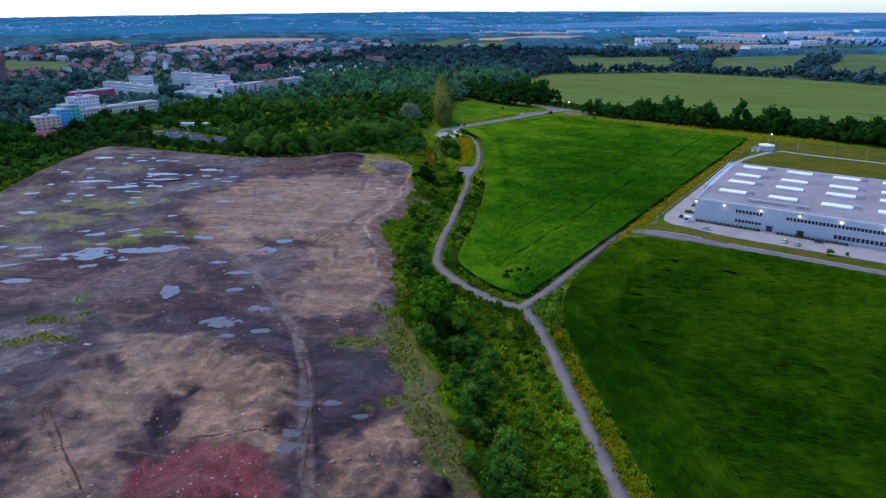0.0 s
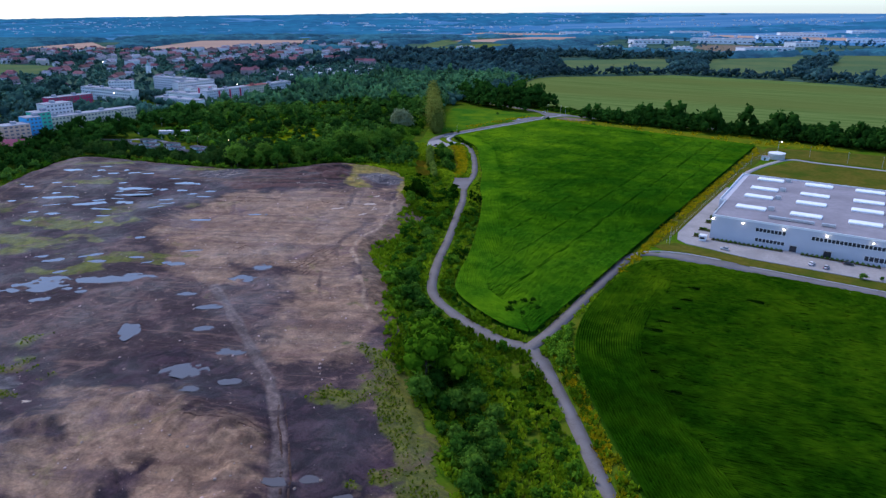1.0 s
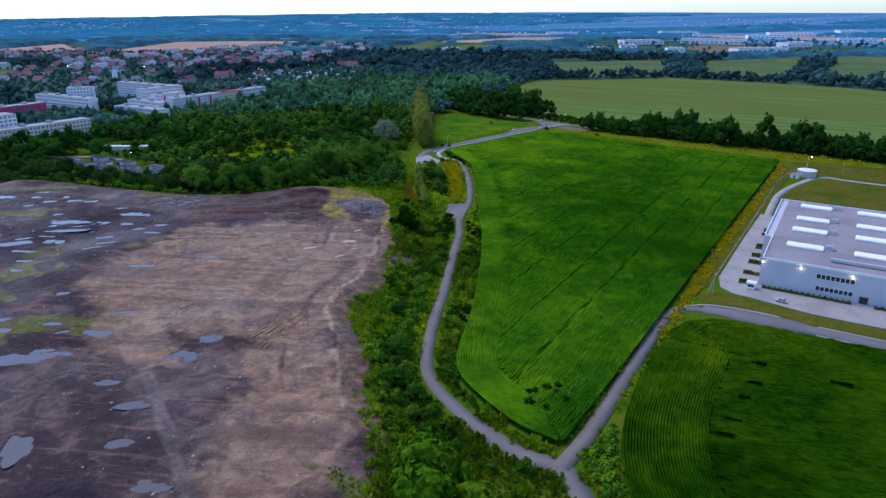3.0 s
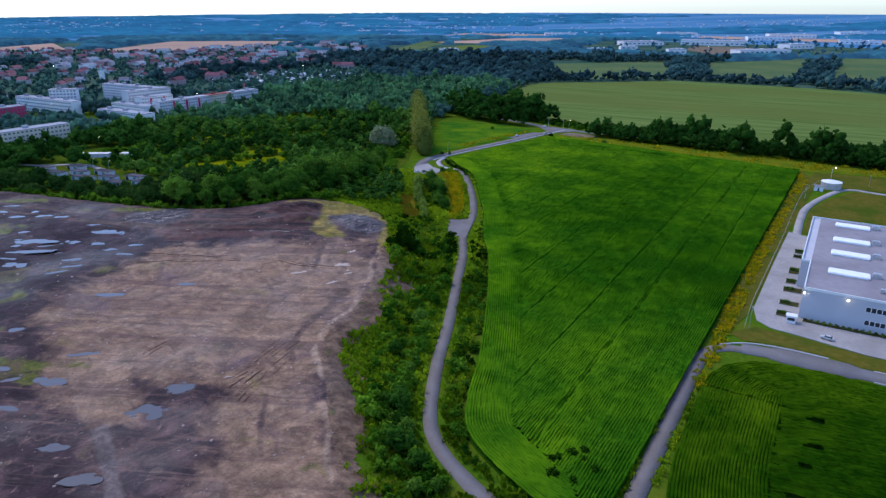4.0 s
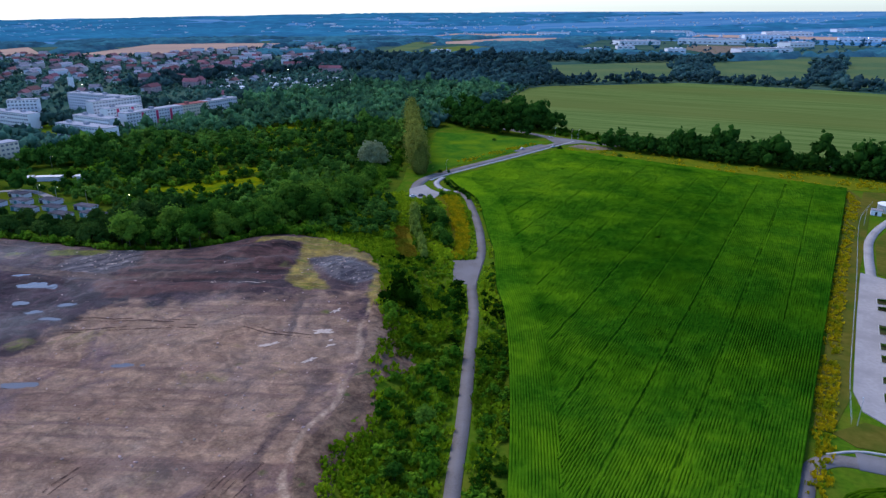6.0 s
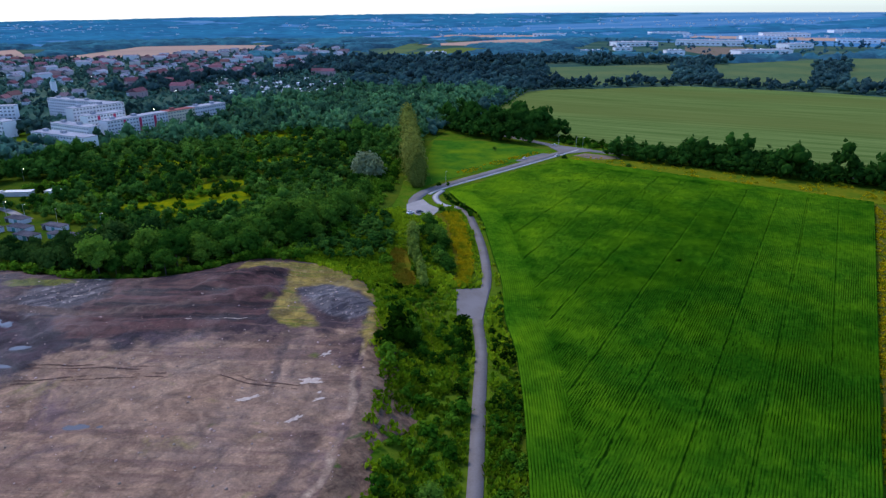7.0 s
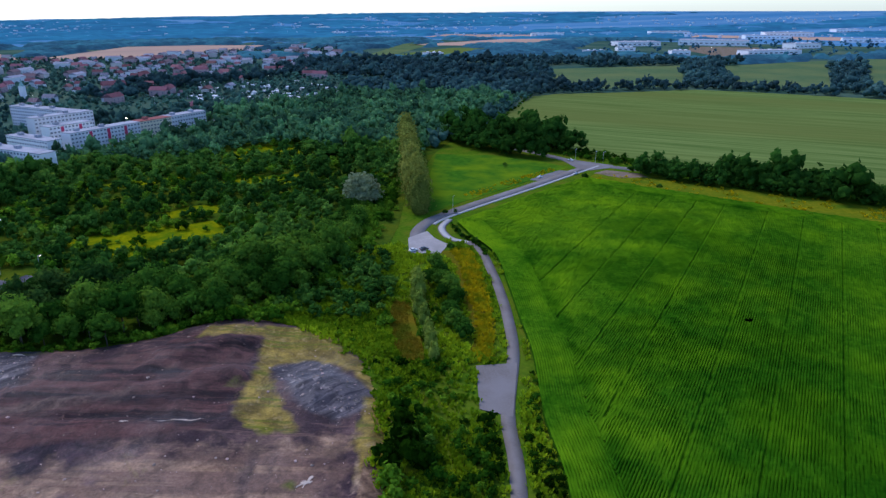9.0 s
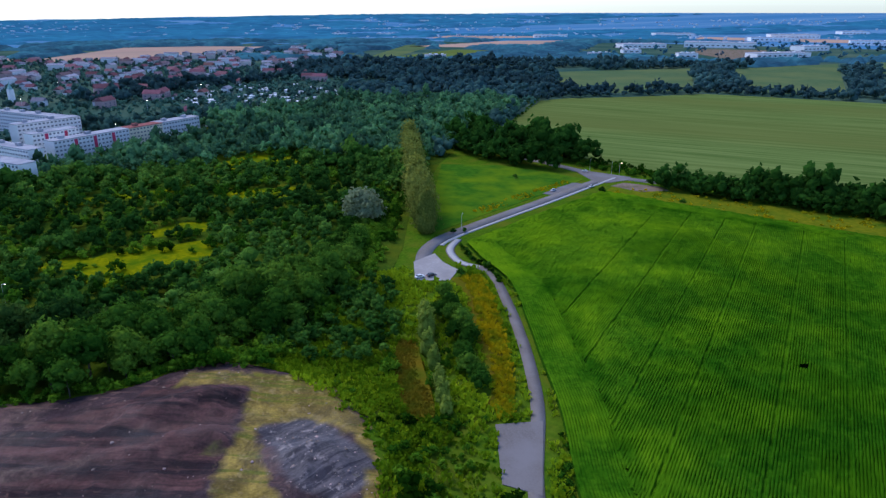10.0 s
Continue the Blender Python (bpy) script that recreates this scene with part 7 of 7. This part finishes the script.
for k, (px, py) in enumerate(spots):
    m = pose(px, py, 0, 0, 0, 25 + 90 * hr.randint(0, 1) + hr.uniform(-12, 12))
    s = hr.uniform(0.8, 1.05)
    o = kinds[k] if k < len(kinds) else copy_thing(kinds[hr.randint(0, 4)], m)
    o.matrix_basis = m
    o.scale = (s, s, s)
PLAIN_KINDS = []
for w, d, h, rise, wall_m, roof_m, label in ((13, 10, 6, 4.0, PLASTER[0], TILE[0], "white house with a dull red gable roof"), (24, 11, 8, 3.6, PLASTER[2], TILE[2], "long rose terrace with a brown roof"), (18, 12, 9, 3.0, PLASTER[1], TILE[3], "tall cream house with a grey roof"), (30, 12, 9, 2.5, PLASTER[0], TILE[3], "long white terrace with a grey roof")):
    PLAIN_KINDS.append(house_kind(w, d, h, rise, wall_m, roof_m, label, False))
tries, extra = 0, 0
while extra < 105 and tries < 9000:
    tries += 1
    px, py = hr.uniform(-1900, -1000), hr.uniform(700, 1800)
    core = math.hypot(px + 1420, py - 1030) < 330
    if not (inside(TOWN_EDGE, np.float64(px), np.float64(py)) or (core and inside(TOWN, np.float64(px), np.float64(py)))) or any(abs(px - a) + abs(py - b) < (22 if core else 30) for a, b in spots) or any(inside(f[0], np.float64(px), np.float64(py)) for f in FAR_FIELDS):
        continue
    spots.append((px, py))
    m = pose(px, py, 0, 0, 0, 25 + 90 * hr.randint(0, 1) + hr.uniform(-12, 12))
    o = PLAIN_KINDS[extra] if extra < 4 else copy_thing(PLAIN_KINDS[hr.randint(0, 3)], m)
    o.matrix_basis = m
    extra += 1
big_house = copy_thing(kinds[3], pose(-1006, 838, 0, 0, 0, 65))
big_house.scale = (1.3, 1.3, 1.2)
copy_thing(kinds[1], pose(-697, 728, 0, 0, 0, 100))
rose_house = house_kind(15, 11, 5, 4.5, PLASTER[2], plain("magenta_tile", (0.30, 0.05, 0.10), 0.8), "rose house with a deep magenta roof")
rose_house.matrix_basis = pose(-587, 295, 0, 0, 0, 40)
church = thing("church_tower", "white church tower with a green copper cap", "church", at=pose(-1022, 725, 0))
church.scale = (0.7, 0.7, 0.7)
part("shaft", box_mesh("shaft", -4, 4, -4, 4, -0.5, 24, PLASTER[0], 0.1), church)
bm = bmesh.new()
bmesh.ops.create_cone(bm, cap_ends=True, segments=8, radius1=4.6, radius2=2.2, depth=5, matrix=Matrix.Translation((0, 0, 26.5)))
bmesh.ops.create_cone(bm, cap_ends=True, segments=8, radius1=2.2, radius2=0.1, depth=8, matrix=Matrix.Translation((0, 0, 33)))
part("cap", bm_mesh("cap", bm, plain("copper_green", (0.25, 0.42, 0.38), 0.7)), church)
stack = thing("brick_tower", "tall brown brick tower above the trees", "tower", at=pose(-1003, 463, 0))
bm = bmesh.new()
tube_bm(bm, (0, 0, -0.5), (0, 0, 34), 4.5, 3.6, 16)
part("shaft", bm_mesh("shaft", bm, TILE[2]), stack)
bm = bmesh.new()
tube_bm(bm, (0, 0, 34), (0, 0, 42), 5.2, 5.2, 16)
tube_bm(bm, (0, 0, 42), (0, 0, 47), 5.4, 0.4, 16)
part("head", bm_mesh("head", bm, TILE[0]), stack)
hut = thing("garden_hut", "small pale allotment hut among trees", "hut", "allotment huts")
part("wall", box_mesh("wall", -2.5, 2.5, -2, 2, -0.3, 2.6, PLASTER[0]), hut)
part("roof", box_mesh("roof", -2.9, 2.9, -2.4, 2.4, 2.6, 2.9, WHITE_METAL, 0.05), hut)
for k in range(120):
    px, py = hr.uniform(-980, -690), hr.uniform(805, 1065)
    while not inside(GARDENS, np.float64(px), np.float64(py)):
        px, py = hr.uniform(-980, -690), hr.uniform(805, 1065)
    m = pose(px, py, 0.4 + hr.uniform(0, 3.0), 0, 0, hr.uniform(0, 180))
    o = copy_thing(hut, m) if k else hut
    m.translation.z = 0
    o.matrix_basis = m
    o.scale = (hr.uniform(0.6, 1.25),) * 3

# ---- works and far buildings ----
def hall(px, py, w, d, h, turn, label):
    o = thing("factory_hall", label, "factory hall", "works beyond the fields", at=pose(px, py, float(height(px, py)), 0, 0, turn))
    part("wall", box_mesh("wall", 0, w, 0, d, -1, h, WHITE_METAL), o)
    part("roof", box_mesh("roof", -0.4, w + 0.4, -0.4, d + 0.4, h, h + 0.8, BLOCK_ROOF, 0.1), o)
    win = box_mesh("window", 0, 7, -0.08, 0.1, 0, 2.2, GLASS_DARK)
    for k in range(int(w / 14)):
        part("window", win, o, "", pose(4 + 14 * k, 0, h * 0.35))
    for k in range(3):
        part("roof_unit", box_mesh("roof_unit", w * (0.2 + 0.28 * k), w * (0.2 + 0.28 * k) + 6, d * 0.4, d * 0.4 + 6, h + 0.8, h + 2.6, WHITE_METAL, 0.1), o)


sheet("works_yard_pavement", [(-515, 2290), (-340, 2330), (-300, 1960), (-365, 1885), (-480, 2090)], 0.3, BARE_EARTH, "pale pinkish yard between the factory halls", "yard")
for px, py, w, d, h, turn in ((-694, 2215, 128, 55, 11, 38), (-560, 2370, 190, 70, 14, 7), (-332, 1990, 150, 40, 10, 45), (-484, 1893, 44, 25, 11, 31), (-390, 3120, 170, 60, 14, 20), (-160, 3500, 110, 50, 14, 30), (-140, 2760, 120, 50, 12, 5),
                              (-430, 2850, 150, 50, 12, 20), (-680, 1850, 52, 22, 8, 20), (-640, 2010, 46, 24, 8, 31), (-1150, 2700, 120, 50, 11, 25), (-972, 1600, 48, 18, 8, 30), (-250, 2330, 90, 45, 12, 50), (-790, 3050, 150, 60, 12, 28)):
    hall(px, py, w, d, h, turn, "long white factory hall with a flat roof")
for k in range(9):
    hall(hr.uniform(-2900, -1400), hr.uniform(2300, 3800), hr.uniform(25, 60), 25, hr.uniform(6, 10), hr.uniform(10, 50), "distant pale hall on the plain")
GLOW_FAR = bmesh.new()
bmesh.ops.create_icosphere(GLOW_FAR, subdivisions=1, radius=0.28)
GLOW_FAR = bm_mesh("bulb", GLOW_FAR, LAMP_GLOW)
for px, py, z in ((-300, 2080, 9), (-420, 2050, 9), (-120, 2600, 12), (-60, 2660, 12), (-10, 2700, 12), (-640, 2230, 10), (-900, 900, 9), (-830, 760, 9), (-1080, 820, 9), (-960, 700, 9), (-700, 780, 9), (-880, 1000, 9), (-1200, 760, 9), (-720, 640, 9), (-770, 500, 9)):
    o = thing("mast_lamp", "lit lamp on a tall mast", "street lamp", "mast lamps", at=pose(px, py, 0))
    bm = bmesh.new()
    tube_bm(bm, (0, 0, -0.5), (0, 0, z + 3), 0.2, 0.1, 6)
    part("pole", bm_mesh("pole", bm, METAL), o)
    part("bulb", GLOW_FAR, o, "glowing bulb", pose(0, 0, z + 3.5))

# ---- distant settlement ----
V, F, base = [], [], 0
dr = np.random.default_rng(77)
for c in range(60):
    a, r = math.radians(dr.uniform(-36, 36) + 33), dr.uniform(3000, 4350)
    cx, cy = -r * math.sin(a), r * math.cos(a)
    for k in range(int(dr.integers(6, 24))):
        along, back = dr.normal() * 190, dr.normal() * 60
        px, py = cx + along * 0.84 - back * 0.54, cy + along * 0.54 + back * 0.84
        w, d, h = dr.uniform(3, 7), dr.uniform(3, 5), dr.uniform(4, 7)
        z = float(height(px, py))
        V.append(np.array([(px + i * w, py + j * d, z + q * h) for q in (0, 1) for j in (-1, 1) for i in (-1, 1)]))
        F.append(np.array([(0, 1, 5, 4), (1, 3, 7, 5), (3, 2, 6, 7), (2, 0, 4, 6), (4, 5, 7, 6)]) + base)
        base += 8
# Whitish walls coloured blue: the distance haze is in the wall colour.
HAZED_WALL = material("hazed_house_wall", (0.26, 0.36, 0.46), (0.52, 0.60, 0.68), 30.0, 0.9)
thing("distant_houses", "tiny pale houses scattered over the far plain", "houses", kind="stuff", data=mesh_of("distant_houses", np.concatenate(V), np.concatenate(F), HAZED_WALL))
